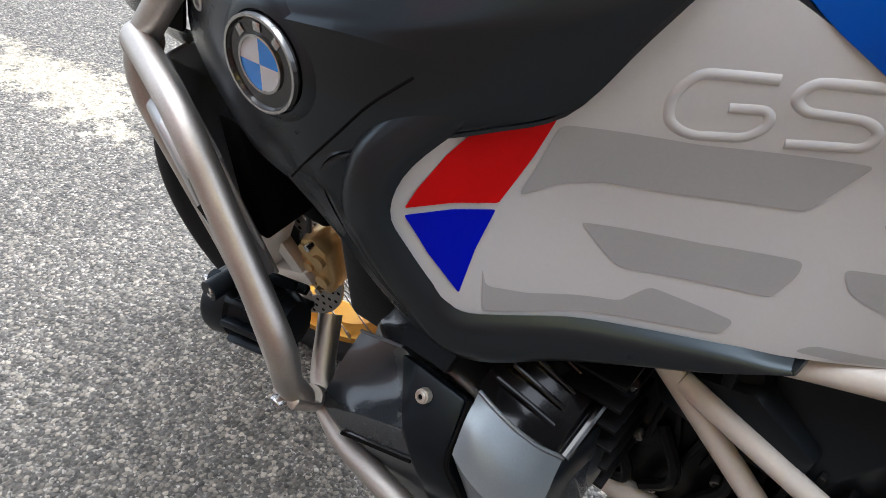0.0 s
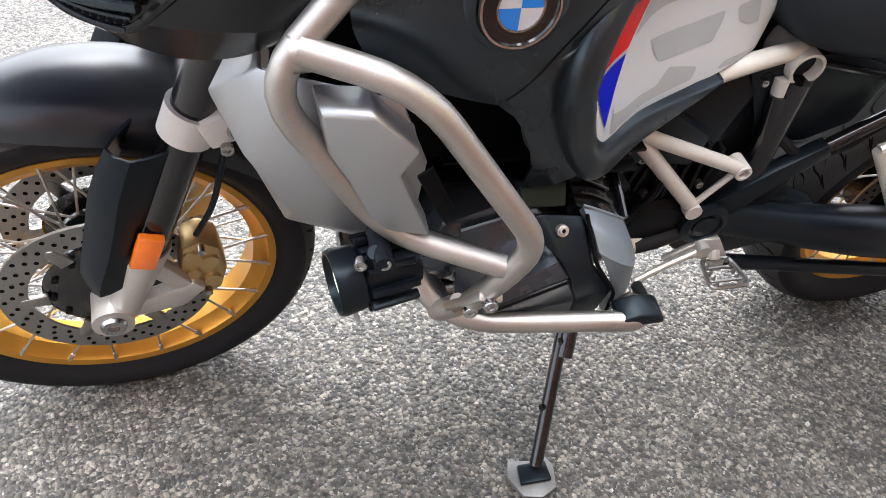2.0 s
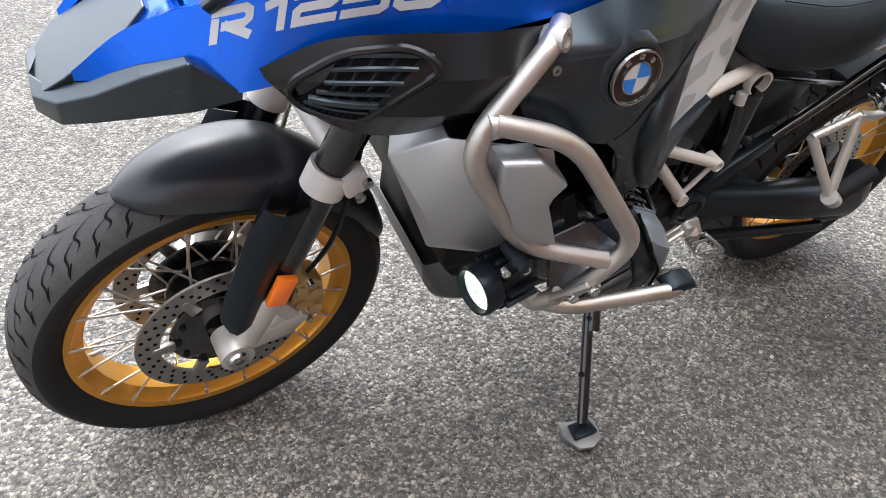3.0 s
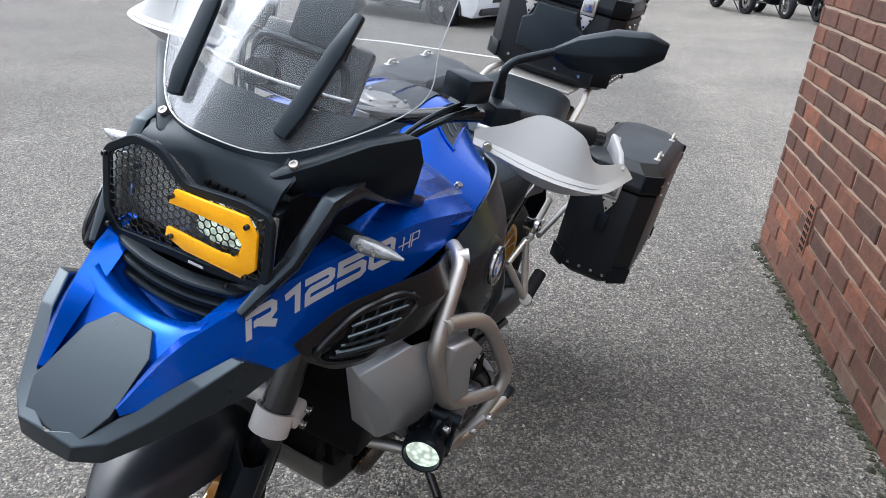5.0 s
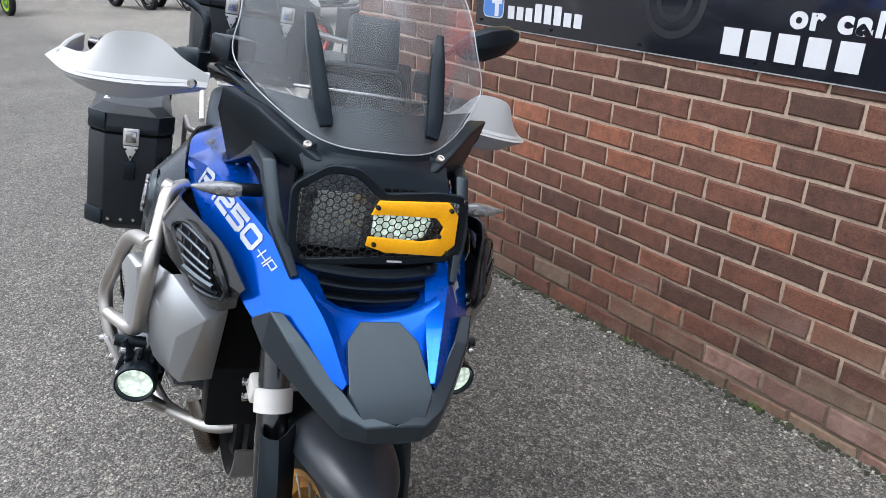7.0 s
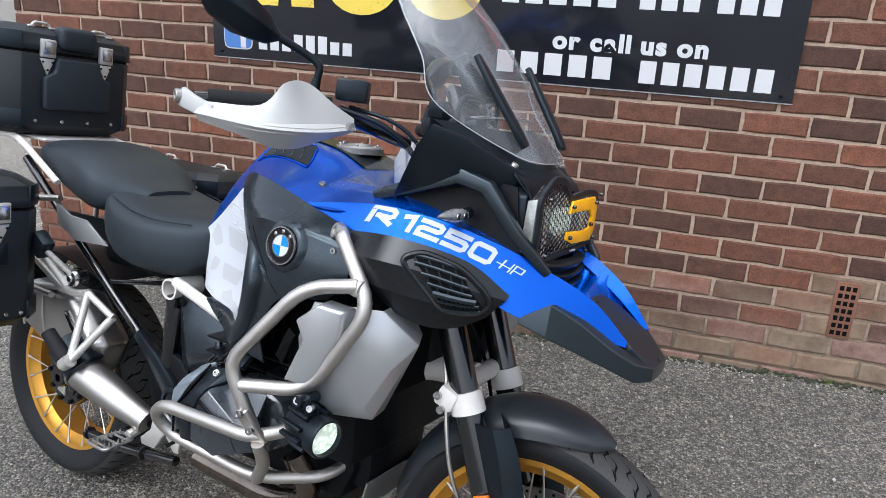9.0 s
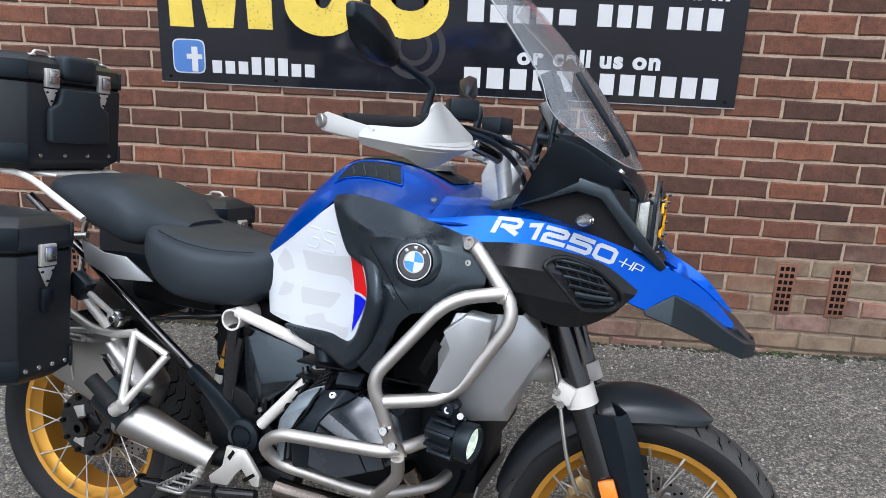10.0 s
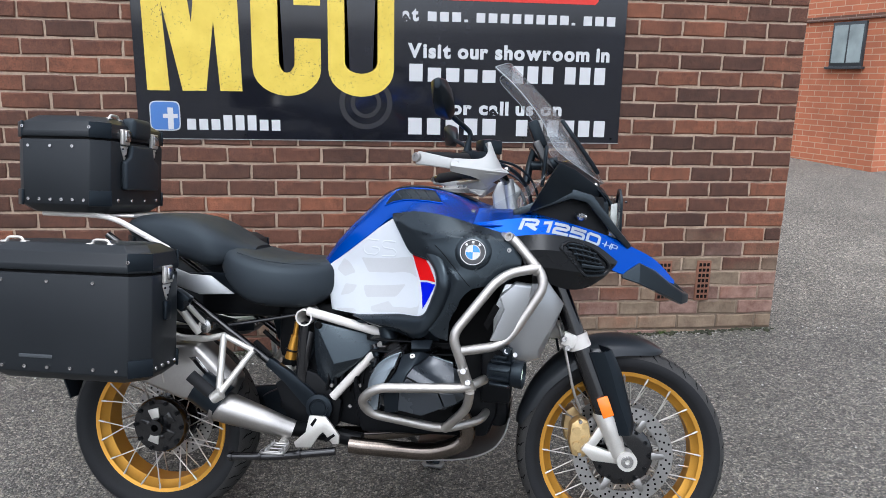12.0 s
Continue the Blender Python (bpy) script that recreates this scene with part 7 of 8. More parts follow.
peg(-1, 0.475, 0.205, 0.335)
peg(1, 0.53, 0.168, 0.362, 0.062)
PLATE_L = [(0.628, 0.368), (0.60, 0.388), (0.565, 0.412), (0.535, 0.41), (0.50, 0.36), (0.492, 0.318), (0.515, 0.318), (0.535, 0.35), (0.565, 0.366), (0.60, 0.362)]
for s in (1, -1):
    part("footrest_plate", prism(PLATE_L if s > 0 else [(0.556, 0.425), (0.606, 0.425), (0.622, 0.408), (0.652, 0.368), (0.650, 0.342), (0.632, 0.340), (0.600, 0.376), (0.586, 0.362), (0.562, 0.325), (0.514, 0.322), (0.508, 0.338), (0.545, 0.372)], min(0.155 * s, 0.165 * s) if s > 0 else -0.195, max(0.155 * s, 0.165 * s) if s > 0 else -0.184, 0.002), ALU, bike, "cast silver footrest plate")
    # pillion brackets of cast bars
    joint = Vector((0.288, 0.25 * s, 0.488))
    pil = part("pillion_bracket", join(tube([(0.282, 0.20 * s, 0.665), joint], 0.0105, seg=12), tube([(0.372, 0.19 * s, 0.617), joint], 0.0105, seg=12), tube([(0.282, 0.20 * s, 0.662), (0.372, 0.19 * s, 0.617)], 0.009, seg=12),
                                       tube([(0.0, 0.175 * s, 0.695), (0.132, 0.18 * s, 0.643), (0.225, 0.20 * s, 0.648), (0.285, 0.20 * s, 0.663)], 0.010, 0.02, 12), tube([(0.0, 0.175 * s, 0.618), (0.132, 0.18 * s, 0.64)], 0.009, seg=12), tube([(0.272, 0.255 * s, 0.478), (0.299, 0.255 * s, 0.496)], 0.018, seg=16)), ALU, bike, "cast silver passenger footrest bracket")
    part("pillion_peg", tube([(0.265, 0.25 * s, 0.492), (0.20, 0.255 * s, 0.545)], 0.019, seg=12), RUBBER, pil, "folded black rubber passenger footrest")
    part("bracket_knob", lathe([(0.0, 0.02), (0.008, 0.02), (0.01, 0.016), (0.02, 0.014), (0.023, 0.006), (0.023, -0.004), (0.018, -0.012), (0.018, -0.03), (0.0, -0.03)], Matrix.Translation((0.225, 0.20 * s, 0.69)) @ Matrix.Rotation(radians(-90 * s), 4, "X"), 24), CHROME, pil)
rack = part("rack_block", bev(move(block(-0.028, 0.028, -0.018, 0.018, -0.026, 0.026), Matrix.Translation((0.172, -0.262, 0.776)) @ Matrix.Rotation(radians(32), 4, "Y")), 0.006), BLACK, bike, "black pannier rack joint")
part("rack_tube", tube([(0.155, -0.255, 0.765), (0.178, -0.235, 0.72), (0.205, -0.21, 0.668)], 0.0115, 0.03, 14), ALU, rack, "silver pannier rack tube")
part("rack_tube", tube([(0.19, -0.262, 0.765), (0.225, -0.205, 0.695)], 0.0075, seg=12), ALU, rack)
bolt((0.196, -0.276, 0.768), (0.2, -1, 0.1), 0.009, DARKMETAL, rack)
part("gear_lever", join(tube([(0.568, 0.172, 0.396), (0.63, 0.18, 0.376), (0.686, 0.19, 0.354)], 0.0065, 0.03, 10), tube([(0.568, 0.16, 0.396), (0.568, 0.18, 0.396)], 0.013, seg=14), tube([(0.686, 0.186, 0.354), (0.688, 0.235, 0.36)], 0.005, seg=10)), ALU, bike, "silver gear lever")
part("lever_rubber", tube([(0.687, 0.20, 0.356), (0.688, 0.243, 0.361)], 0.010, seg=12), RUBBER, bike)
pedal = part("brake_pedal", join(tube([(0.30, -0.20, 0.281), (0.45, -0.20, 0.291), (0.64, -0.19, 0.318)], 0.0125, 0.03, 14), *[tube([(x - 0.004, -0.20, 0.281 + (x - 0.30) * 0.1), (x + 0.004, -0.20, 0.282 + (x - 0.30) * 0.1)], 0.017, seg=16) for x in (0.31, 0.405, 0.53)]), GLOSSBLACK, bike, "black tubular lever below the footrest")
for x0, x1, z0 in ((0.560, 0.575, 0.398), (0.604, 0.634, 0.352)):
    part("plate_slot", prism([(x0, z0), (x0 + 0.008, z0 - 0.006), (x1 + 0.006, z0 + 0.016), (x1, z0 + 0.022)], -0.1965, -0.1945), DARK, bike)
part("frame_lower_tube", tube([(0.62, 0.14, 0.40), (0.84, 0.145, 0.405)], 0.015, seg=14), WHITEFRAME, bike, "off-white lower frame tube")
part("wiring_loom", tube([(0.90, -0.15, 0.72), (0.70, -0.14, 0.72), (0.55, -0.10, 0.66), (0.50, -0.1, 0.5)], 0.008, 0.05, 8), BLACK, bike)
for s in (1, -1):
    for k in range(3):
        part("engine_hose", tube([(0.72 + 0.05 * k, 0.135 * s, 0.60 - 0.05 * k), (0.68 + 0.05 * k, 0.15 * s, 0.54 - 0.05 * k), (0.72 + 0.05 * k, 0.14 * s, 0.45 - 0.02 * k)], 0.007, 0.04, 8), DARKMETAL, bike)
    part("black_tube", tube([(0.515, 0.118 * s, 0.70), (0.505, 0.12 * s, 0.50)], 0.02, seg=14), GLOSSBLACK, bike)
# luggage rack
for s in (1, -1):
    part("rack_rail", tube([(0.085, 0.17 * s, 0.92), (-0.09, 0.165 * s, 1.006), (-0.16, 0.15 * s, 1.018), (-0.36, 0.14 * s, 1.02)], 0.009, 0.04, 12), WHITEFRAME, bike, "pale painted luggage rack rail")
    part("pannier_rail", tube([(0.10, 0.17 * s, 0.88), (-0.05, 0.20 * s, 0.86), (-0.28, 0.20 * s, 0.86), (-0.30, 0.20 * s, 0.62), (0.12, 0.20 * s, 0.62)], 0.009, 0.04, 12), STEEL, bike, "steel pannier rail")
part("rack_plate", block(-0.34, -0.06, -0.12, 0.12, 1.012, 1.022, 0.004), ALU, bike, "silver luggage rack plate")

# ---- luggage: aluminium cases ----
def case(name, label, w, d, h, lid, cx, cy, cz, turn=0.0, yaw=0.0):
    """A riveted case with chamfered edges: w along, d across, h high; lid: height of the split from the top."""
    t = thing(name, label, "luggage case", BIKE @ pose(cx, cy, cz, turn, 0, yaw))
    c, e = 0.045, 0.035
    ring = lambda z, k=0.0: [(-w / 2 + c + k, -d / 2 + k, z), (w / 2 - c - k, -d / 2 + k, z), (w / 2 - k, -d / 2 + c + k, z), (w / 2 - k, d / 2 - c - k, z), (w / 2 - c - k, d / 2 - k, z), (-w / 2 + c + k, d / 2 - k, z), (-w / 2 + k, d / 2 - c - k, z), (-w / 2 + k, -d / 2 + c + k, z)]
    part("case_body", bev(loft([ring(0, 0.03), ring(0.025, 0.002), ring(h - lid - 0.008, 0.0)]), 0.004, 25), CASE, t)
    part("case_seal", loft([ring(h - lid - 0.008, 0.004), ring(h - lid, 0.004)]), DARK, t)
    part("lid", bev(loft([ring(h - lid, -0.002), ring(h - lid + 0.018, -0.002), ring(h - lid + 0.022, 0.0), ring(h - 0.022, 0.004), ring(h, 0.034)]), 0.004, 20), CASE, t, "black lid")
    for sx in (-1, 1):
        for sy in (-1, 1):
            x, y = sx * (w / 2 - c / 2), sy * (d / 2 - c / 2)
            part("corner_piece", move(block(-0.034, 0.034, -0.004, 0.004, 0.0, 0.05, 0.003), Matrix.Translation((x, y, 0.02)) @ Matrix.Rotation(radians(45 * -sx * sy), 4, "Z")), BLACK, t)
            part("corner_piece", move(block(-0.034, 0.034, -0.004, 0.004, -0.05, 0.0, 0.003), Matrix.Translation((x, y, h - 0.02)) @ Matrix.Rotation(radians(45 * -sx * sy), 4, "Z")), BLACK, t)
    for k in range(6):
        f = -0.5 + (k + 0.5) / 6
        for sy in (-1, 1):
            for z in (0.04, h - lid - 0.03):
                if z > 0.1 and k % 2:
                    continue
                bolt((f * (w - 2 * c), sy * d / 2, z), (0, sy, 0), 0.0055, CHROME, t, "rivet", 0.003)
    for k in range(4):
        f = -0.5 + (k + 0.5) / 4
        for sx in (-1, 1):
            bolt((sx * w / 2, f * (d - 2 * c), 0.04), (sx, 0, 0), 0.0055, CHROME, t, "rivet", 0.003)
    for sx in (-1, 1):
        for sy in (-1, 1):
            bolt((sx * (w / 2 - c), sy * d / 2, h - lid + 0.03), (0, sy, 0), 0.0055, CHROME, t, "rivet", 0.003)
    return t


def latch(t, x, y, z, turn=0.0):
    m = Matrix.Translation((x, y, z)) @ Matrix.Rotation(radians(turn), 4, "Z")
    la = part("latch", move(join(block(0, 0.012, -0.022, 0.022, -0.015, 0.035, 0.003), prism([(-0.022, -0.018), (0.022, -0.018), (0.0, -0.065)], 0.0, 0.006, 0.002, "x")), m), ALU, t, "silver case latch")
    part("latch_clip", move(block(0.012, 0.02, -0.015, 0.015, -0.005, 0.03, 0.003), m), CHROME, t)
    for yy, zz in ((-0.014, -0.028), (0.014, -0.028), (0.0, -0.05)):
        p = m @ Vector((0.007, yy, zz))
        bolt(p, m.to_3x3() @ Vector((1, 0, 0)), 0.003, DARKMETAL, t, "rivet", 0.002)


def handle(t, x, y, z, turn=0.0, l=0.055):
    m = Matrix.Translation((x, y, z)) @ Matrix.Rotation(radians(turn), 4, "Z")
    part("strap_eye", move(join(tube([(-l / 2, 0, 0), (-l / 2 + 0.008, 0, 0.012), (l / 2 - 0.008, 0, 0.012), (l / 2, 0, 0)], 0.004, 0.008, 8), block(-l / 2 - 0.012, -l / 2 + 0.006, -0.009, 0.009, -0.003, 0.003, 0.002), block(l / 2 - 0.006, l / 2 + 0.012, -0.009, 0.009, -0.003, 0.003, 0.002)), m), ALU, t, "silver strap eye")


top = case("top_case", "black aluminium top case with silver latches on the rear rack", 0.315, 0.41, 0.305, 0.068, -0.272, 0.0, 1.026)
latch(top, 0.1575, -0.09, 0.235)
latch(top, 0.1575, 0.09, 0.235)
part("back_pad", prism([(-0.102, 0.075), (0.102, 0.075), (0.104, 0.165), (0.072, 0.182), (0.066, 0.222), (-0.066, 0.222), (-0.072, 0.182), (-0.104, 0.165)], 0.155, 0.178, 0.008, "x", 3), VINYL, top, "black padded backrest")
part("lid_pad", block(0.125, 0.178, -0.058, 0.058, 0.243, 0.312, 0.018, 4), VINYL, top, "black padded upper backrest")
for sy in (-1, 1):
    handle(top, 0.125, 0.09 * sy, 0.302, 90)
for sy, nm in ((-1, "pannier"), (1, "pannier")):
    pan = case(nm, "black aluminium pannier with silver latches on its rail", 0.50, 0.235, 0.385, 0.075, -0.07, 0.372 * sy, 0.565, 0, 0)
    latch(pan, 0.25, 0.0, 0.29)
    part("case_lock", block(0.25, 0.262, -0.016, 0.016, 0.17, 0.225, 0.004), BLACK, pan)
    for x in (-0.16, 0.10):
        handle(pan, x, sy * 0.075, 0.384)
    part("emblem_bar", block(-0.12, -0.02, sy * 0.1175 - 0.001, sy * 0.1175 + 0.001, 0.065, 0.075, 0.0005), CASELIT, pan)

# ---- sign: applied lettering, bars for names, numbers and addresses ----
FACE = WALL_Y - 0.0124


def on_sign(x, z):
    return pose(x, FACE, z, 90, 0, 0)


def film(name, outline, material, lift=0.0):
    return part(name, prism(outline, FACE - 0.0012 - lift, FACE + 0.0002 - lift), material, sign, smooth=0)


letters("Visit our showroom in", 0.092, SIGNWHITE, sign, on_sign(0.624, 1.434), 0.0042, 1.0, 0.0008, width=1.03)
letters("or call us on", 0.088, SIGNWHITE, sign, on_sign(0.843, 1.162), 0.0042, 1.0, 0.0008, width=0.578)
letters("at", 0.085, SIGNWHITE, sign, on_sign(0.597, 1.607), 0.0042, 1.0, 0.0008, width=0.085)
# names, numbers and addresses stand as plain bars
for x0, x1, z0, high, shape in ((0.72, 1.68, 1.605, 0.062, "lll.llllllll.lll"), (0.633, 1.09, 1.318, 0.084, "HhhLl"), (1.15, 1.38, 1.318, 0.084, "HHH"), (1.42, 1.65, 1.318, 0.084, "HHH"), (0.63, 1.10, 1.058, 0.082, "HHHHH"), (1.18, 1.668, 1.055, 0.082, "HHHHHH"), (-0.44, 0.018, 1.068, 0.072, "lllHHHll")):
    step = (x1 - x0) / len(shape)
    for k, c in enumerate(shape):
        tall = high * {"H": 1.0, "h": 0.8, "L": 0.75, "l": 0.72, ".": 0.2}[c]
        w = step * (0.3 if c == "." else 0.72)
        film("text_bar", [(x0 + k * step, z0), (x0 + k * step + w, z0), (x0 + k * step + w, z0 + tall), (x0 + k * step, z0 + tall)], SIGNWHITE)
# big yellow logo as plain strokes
film("logo_stroke", [(-0.615, 1.252), (-0.512, 1.252), (-0.531, 1.66), (-0.452, 1.252), (-0.342, 1.254), (-0.296, 1.58), (-0.277, 1.254), (-0.173, 1.254), (-0.19, 2.02), (-0.34, 2.02), (-0.398, 1.565), (-0.45, 2.02), (-0.625, 2.02)], SIGNYELLOW)


def cup(x0, x1, inner, zlow, ztop, right_top):
    """A stroke that runs down, round a rounded foot and up again."""
    c, r = (x0 + x1) / 2, (x1 - x0) / 2
    out = [(x0, ztop)] + [(c - r * math.cos(a), zlow + 0.13 - 0.13 * math.sin(a)) for a in (math.pi * k / 12 for k in range(13))] + [(x1, right_top)]
    q = r - inner
    back = [(x1 - inner, right_top)] + [(c + q * math.cos(a), zlow + 0.165 - 0.055 * math.sin(a)) for a in (math.pi * k / 8 for k in range(9))] + [(x0 + inner, ztop)]
    bm = bmesh.new()
    y0, y1 = FACE - 0.0012, FACE + 0.0002
    pts = out + back
    lo, n = [bm.verts.new((x, y0, z)) for x, z in pts], len(pts)
    bm.faces.new(lo)
    bmesh.ops.triangulate(bm, faces=bm.faces[:])
    return part("logo_stroke", bm, SIGNYELLOW, sign, smooth=0)


cup(-0.122, 0.204, 0.125, 1.236, 2.02, 1.508)
cup(0.238, 0.557, 0.08, 1.238, 2.02, 2.02)
film("logo_stroke", [(0.079, 1.66), (0.204, 1.66), (0.204, 2.02), (-0.122, 2.02), (-0.122, 1.90), (0.079, 1.90)], SIGNYELLOW, 0.0016)
film("red_band", [(0.62, 1.705), (1.555, 1.705), (1.57, 1.72), (1.57, 1.95), (0.62, 1.95)], SIGNRED)
sq = [(-0.612 + 0.142 * (0.5 + 0.5 * math.copysign(abs(math.cos(a)) ** 0.35, math.cos(a))), 1.062 + 0.141 * (0.5 + 0.5 * math.copysign(abs(math.sin(a)) ** 0.35, math.sin(a)))) for a in (2 * math.pi * k / 40 for k in range(40))]
film("logo_square", sq, SIGNWHITE)
film("logo_square", [(-0.541 + (x + 0.541) * 0.93, 1.1325 + (z - 1.1325) * 0.93) for x, z in sq], SIGNBLUE, 0.0014)
film("logo_bar", [(-0.528, 1.07), (-0.502, 1.07), (-0.502, 1.172), (-0.528, 1.172)], SIGNWHITE, 0.0028)
film("logo_bar", [(-0.55, 1.122), (-0.482, 1.122), (-0.482, 1.142), (-0.55, 1.142)], SIGNWHITE, 0.0032)
# faint printed wheel behind the lettering
wheel_print = lathe([(0.055, 0), (0.075, 0)], Matrix.Translation((0.42, FACE - 0.0006, 1.21)) @ Matrix.Rotation(radians(90), 4, "X"), 40)
part("printed_ring", wheel_print, surface("dark_grey_print", (0.028, 0.028, 0.032), 0.15), sign, smooth=0)
part("printed_ring", lathe([(0.105, 0), (0.13, 0)], Matrix.Translation((0.42, FACE - 0.0006, 1.21)) @ Matrix.Rotation(radians(90), 4, "X"), 40), bpy.data.materials["dark_grey_print"], sign, smooth=0)
for k in range(6):
    x = SX0 + 0.04 + k * (SX1 - SX0 - 0.08) / 5
    bolt((x, FACE, SZ0 + 0.022), (0, -1, 0), 0.006, DARKMETAL, sign, "sign_screw", 0.003)
part("sign_edge", block(SX0 - 0.003, SX1 + 0.003, WALL_Y - 0.008, WALL_Y - 0.003, SZ0 - 0.004, SZ0 + 0.0), SIGNWHITE, sign)

# ---- air bricks ----
VENT = surface("terracotta_vent", (0.17, 0.075, 0.045), 0.85, 0, 300, 0.5, 0.2, 14)
for x0, z0 in ((2.0, 0.165), (2.225, 0.165), (-1.18, 0.11)):
    v = thing("air_brick", "terracotta air brick with square holes set in the wall", "air brick", group="air bricks in the wall")
    w, h = 0.082, 0.225
    part("vent_body", block(x0, x0 + w, WALL_Y - 0.010, WALL_Y + 0.03, z0, z0 + h, 0.003), VENT, v)
    for i in range(3):
        for j in range(7):
            part("vent_hole", block(x0 + 0.012 + i * 0.022, x0 + 0.027 + i * 0.022, WALL_Y - 0.0112, WALL_Y - 0.0098, z0 + 0.013 + j * 0.03, z0 + 0.031 + j * 0.03), DARK, v)

# ---- moss and grit where wall meets asphalt ----
MOSS = surface("moss_and_weeds", (0.03, 0.033, 0.016), 0.95, 0, 400, 0.6, 0.5, 25)
rnd = random.Random(5)
clumps = []
for i in range(760):
    x = rnd.uniform(WALL_X0, WALL_X1)
    y = WALL_Y - 0.006 - abs(rnd.gauss(0, 0.018))
    r = rnd.uniform(0.003, 0.013) * (1.5 if rnd.random() < 0.08 else 1)
    b = bmesh.new()
    bmesh.ops.create_icosphere(b, subdivisions=1, radius=r)
    for q in b.verts:
        q.co *= rnd.uniform(0.6, 1.3)
        q.co.z *= 0.6
    clumps.append(move(b, Matrix.Translation((x, y, ground_z(x, y) + r * 0.2))))
tagged(part("moss_strip", join(*clumps), MOSS), "dark green moss and grit along the foot of the wall", "moss", kind="stuff")
for x, n in ((0.45, 5), (-0.9, 5), (1.02, 4), (2.05, 3)):
    blades = []
    for i in range(n * 4):
        a, l = rnd.uniform(0, 6.28), rnd.uniform(0.015, 0.04)
        p = Vector((x + rnd.uniform(-0.02, 0.02), WALL_Y - 0.02 + rnd.uniform(-0.01, 0.005), 0))
        p.z = ground_z(p.x, p.y)
        q = p + Vector((math.cos(a) * l * 0.7, -abs(math.sin(a)) * l * 0.7, l))
        blades.append(tube([p, q], 0.0022, seg=4, r1=0.0004))
    tagged(part("weed_tuft", join(*blades), surface("green_weed", (0.09, 0.14, 0.03), 0.6)), "small green weed growing at the wall foot", "weed", group="weeds at the wall")

# loose pale stones lying about
PEBBLE = surface("pale_stone", (0.4, 0.39, 0.37), 0.8, 0, 200, 0.3, 0.3, 30)
stones = []
for i in range(420):
    x, y = rnd.uniform(-2, 3.4), rnd.uniform(-1.4, 1.22)
    if rnd.random() < 0.4:
        y = WALL_Y - abs(rnd.gauss(0.03, 0.1))
        x = rnd.uniform(-1.7, 4.2)
    r = rnd.uniform(0.002, 0.0055)
    b = bmesh.new()
    bmesh.ops.create_icosphere(b, subdivisions=1, radius=r)
    for q in b.verts:
        q.co *= rnd.uniform(0.7, 1.25)
    stones.append(move(b, Matrix.Translation((x, min(y, WALL_Y - 0.02), ground_z(x, y) + r * 0.35))))
tagged(part("loose_grit", join(*stones), PEBBLE, smooth=0), "scattered pale loose grit on the asphalt", "grit", kind="stuff")


# ---- neighbouring building ----
def far_brick(name, c1, c2, mortar):
    m = Nodes(name)
    b = m.add("TexBrick", Color1=(*c1, 1), Color2=(*c2, 1), Mortar=(*mortar, 1), Scale=1.0, Mortar_Size=0.006, Bias=0.0, Brick_Width=0.225, Row_Height=0.075)
    mp = m.add("Mapping")
    mp.inputs["Rotation"].default_value = (radians(90), 0, 0)
    geo = m.add("TexCoord")
    sep, com = m.add("SeparateXYZ"), m.add("CombineXYZ")
    m.link(geo.outputs["Object"], sep.inputs[0])
    m.link(m.math("ADD", sep.outputs["X"], sep.outputs["Y"]), com.inputs[0])
    m.link(sep.outputs["Z"], com.inputs[1])
    m.link(com.outputs[0], b.inputs["Vector"])
    tone = m.ramp(m.noise(1.4, 5.0), [(0.3, 0.8), (0.7, 1.15)])
    m.put("Base Color", m.mix(1.0, b.outputs["Color"], tone, "MULTIPLY"))
    m.put("Roughness", 0.85)
    m.bump(b.outputs["Fac"], 0.5, -0.006)
    return m.mat


ORANGEBRICK = far_brick("orange_brick", (0.5, 0.165, 0.08), (0.42, 0.138, 0.07), (0.5, 0.32, 0.21))
BROWNBRICK = far_brick("brown_brick", (0.16, 0.075, 0.05), (0.12, 0.06, 0.042), (0.25, 0.19, 0.15))
REDBRICK = far_brick("reddish_brown_brick", (0.125, 0.047, 0.031), (0.10, 0.04, 0.028), (0.36, 0.28, 0.22))
ROOFFELT = surface("grey_roof_felt", (0.11, 0.11, 0.115), 0.85, 0, 200, 0.4, 0.2, 3)
tagged(part("wall_east", block(WALL_X1 - 0.11, WALL_X1 - 0.002, WALL_Y + 0.115, WALL_Y + 6.0, -0.5, WALL_TOP), REDBRICK, smooth=0), "reddish brown brick return wall", "wall", kind="structure")
tagged(part("wall_west", block(WALL_X0 + 0.002, WALL_X0 + 0.11, WALL_Y + 0.115, WALL_Y + 6.0, -0.5, WALL_TOP), REDBRICK, smooth=0), "reddish brown brick return wall", "wall", kind="structure")
tagged(part("wall_back", block(WALL_X0 + 0.115, WALL_X1 - 0.115, WALL_Y + 5.9, WALL_Y + 6.0, -0.5, WALL_TOP), REDBRICK, smooth=0), "reddish brown brick back wall", "wall", kind="structure")
tagged(part("roof", block(WALL_X0 - 0.02, WALL_X1 + 0.02, WALL_Y - 0.02, WALL_Y + 6.02, WALL_TOP + 0.002, WALL_TOP + 0.09, 0.01), ROOFFELT), "flat grey felt roof with a plain edge", "roof", kind="structure")
UPVC = surface("dark_window_frame", (0.04, 0.045, 0.05), 0.4)
PANE = surface("window_glass", (0.28, 0.33, 0.33), 0.06, 0, 3, 0, 0.3, 2, 0.6)
house = thing("orange_brick_building", "orange brick building with a dark framed window and gutter", "building", pose(6.69, 5.95, 0, 0, 0, 14))
part("wall_face", block(0, 6, 0.0, 2.16, -0.3, 2.16), ORANGEBRICK, house, smooth=0)
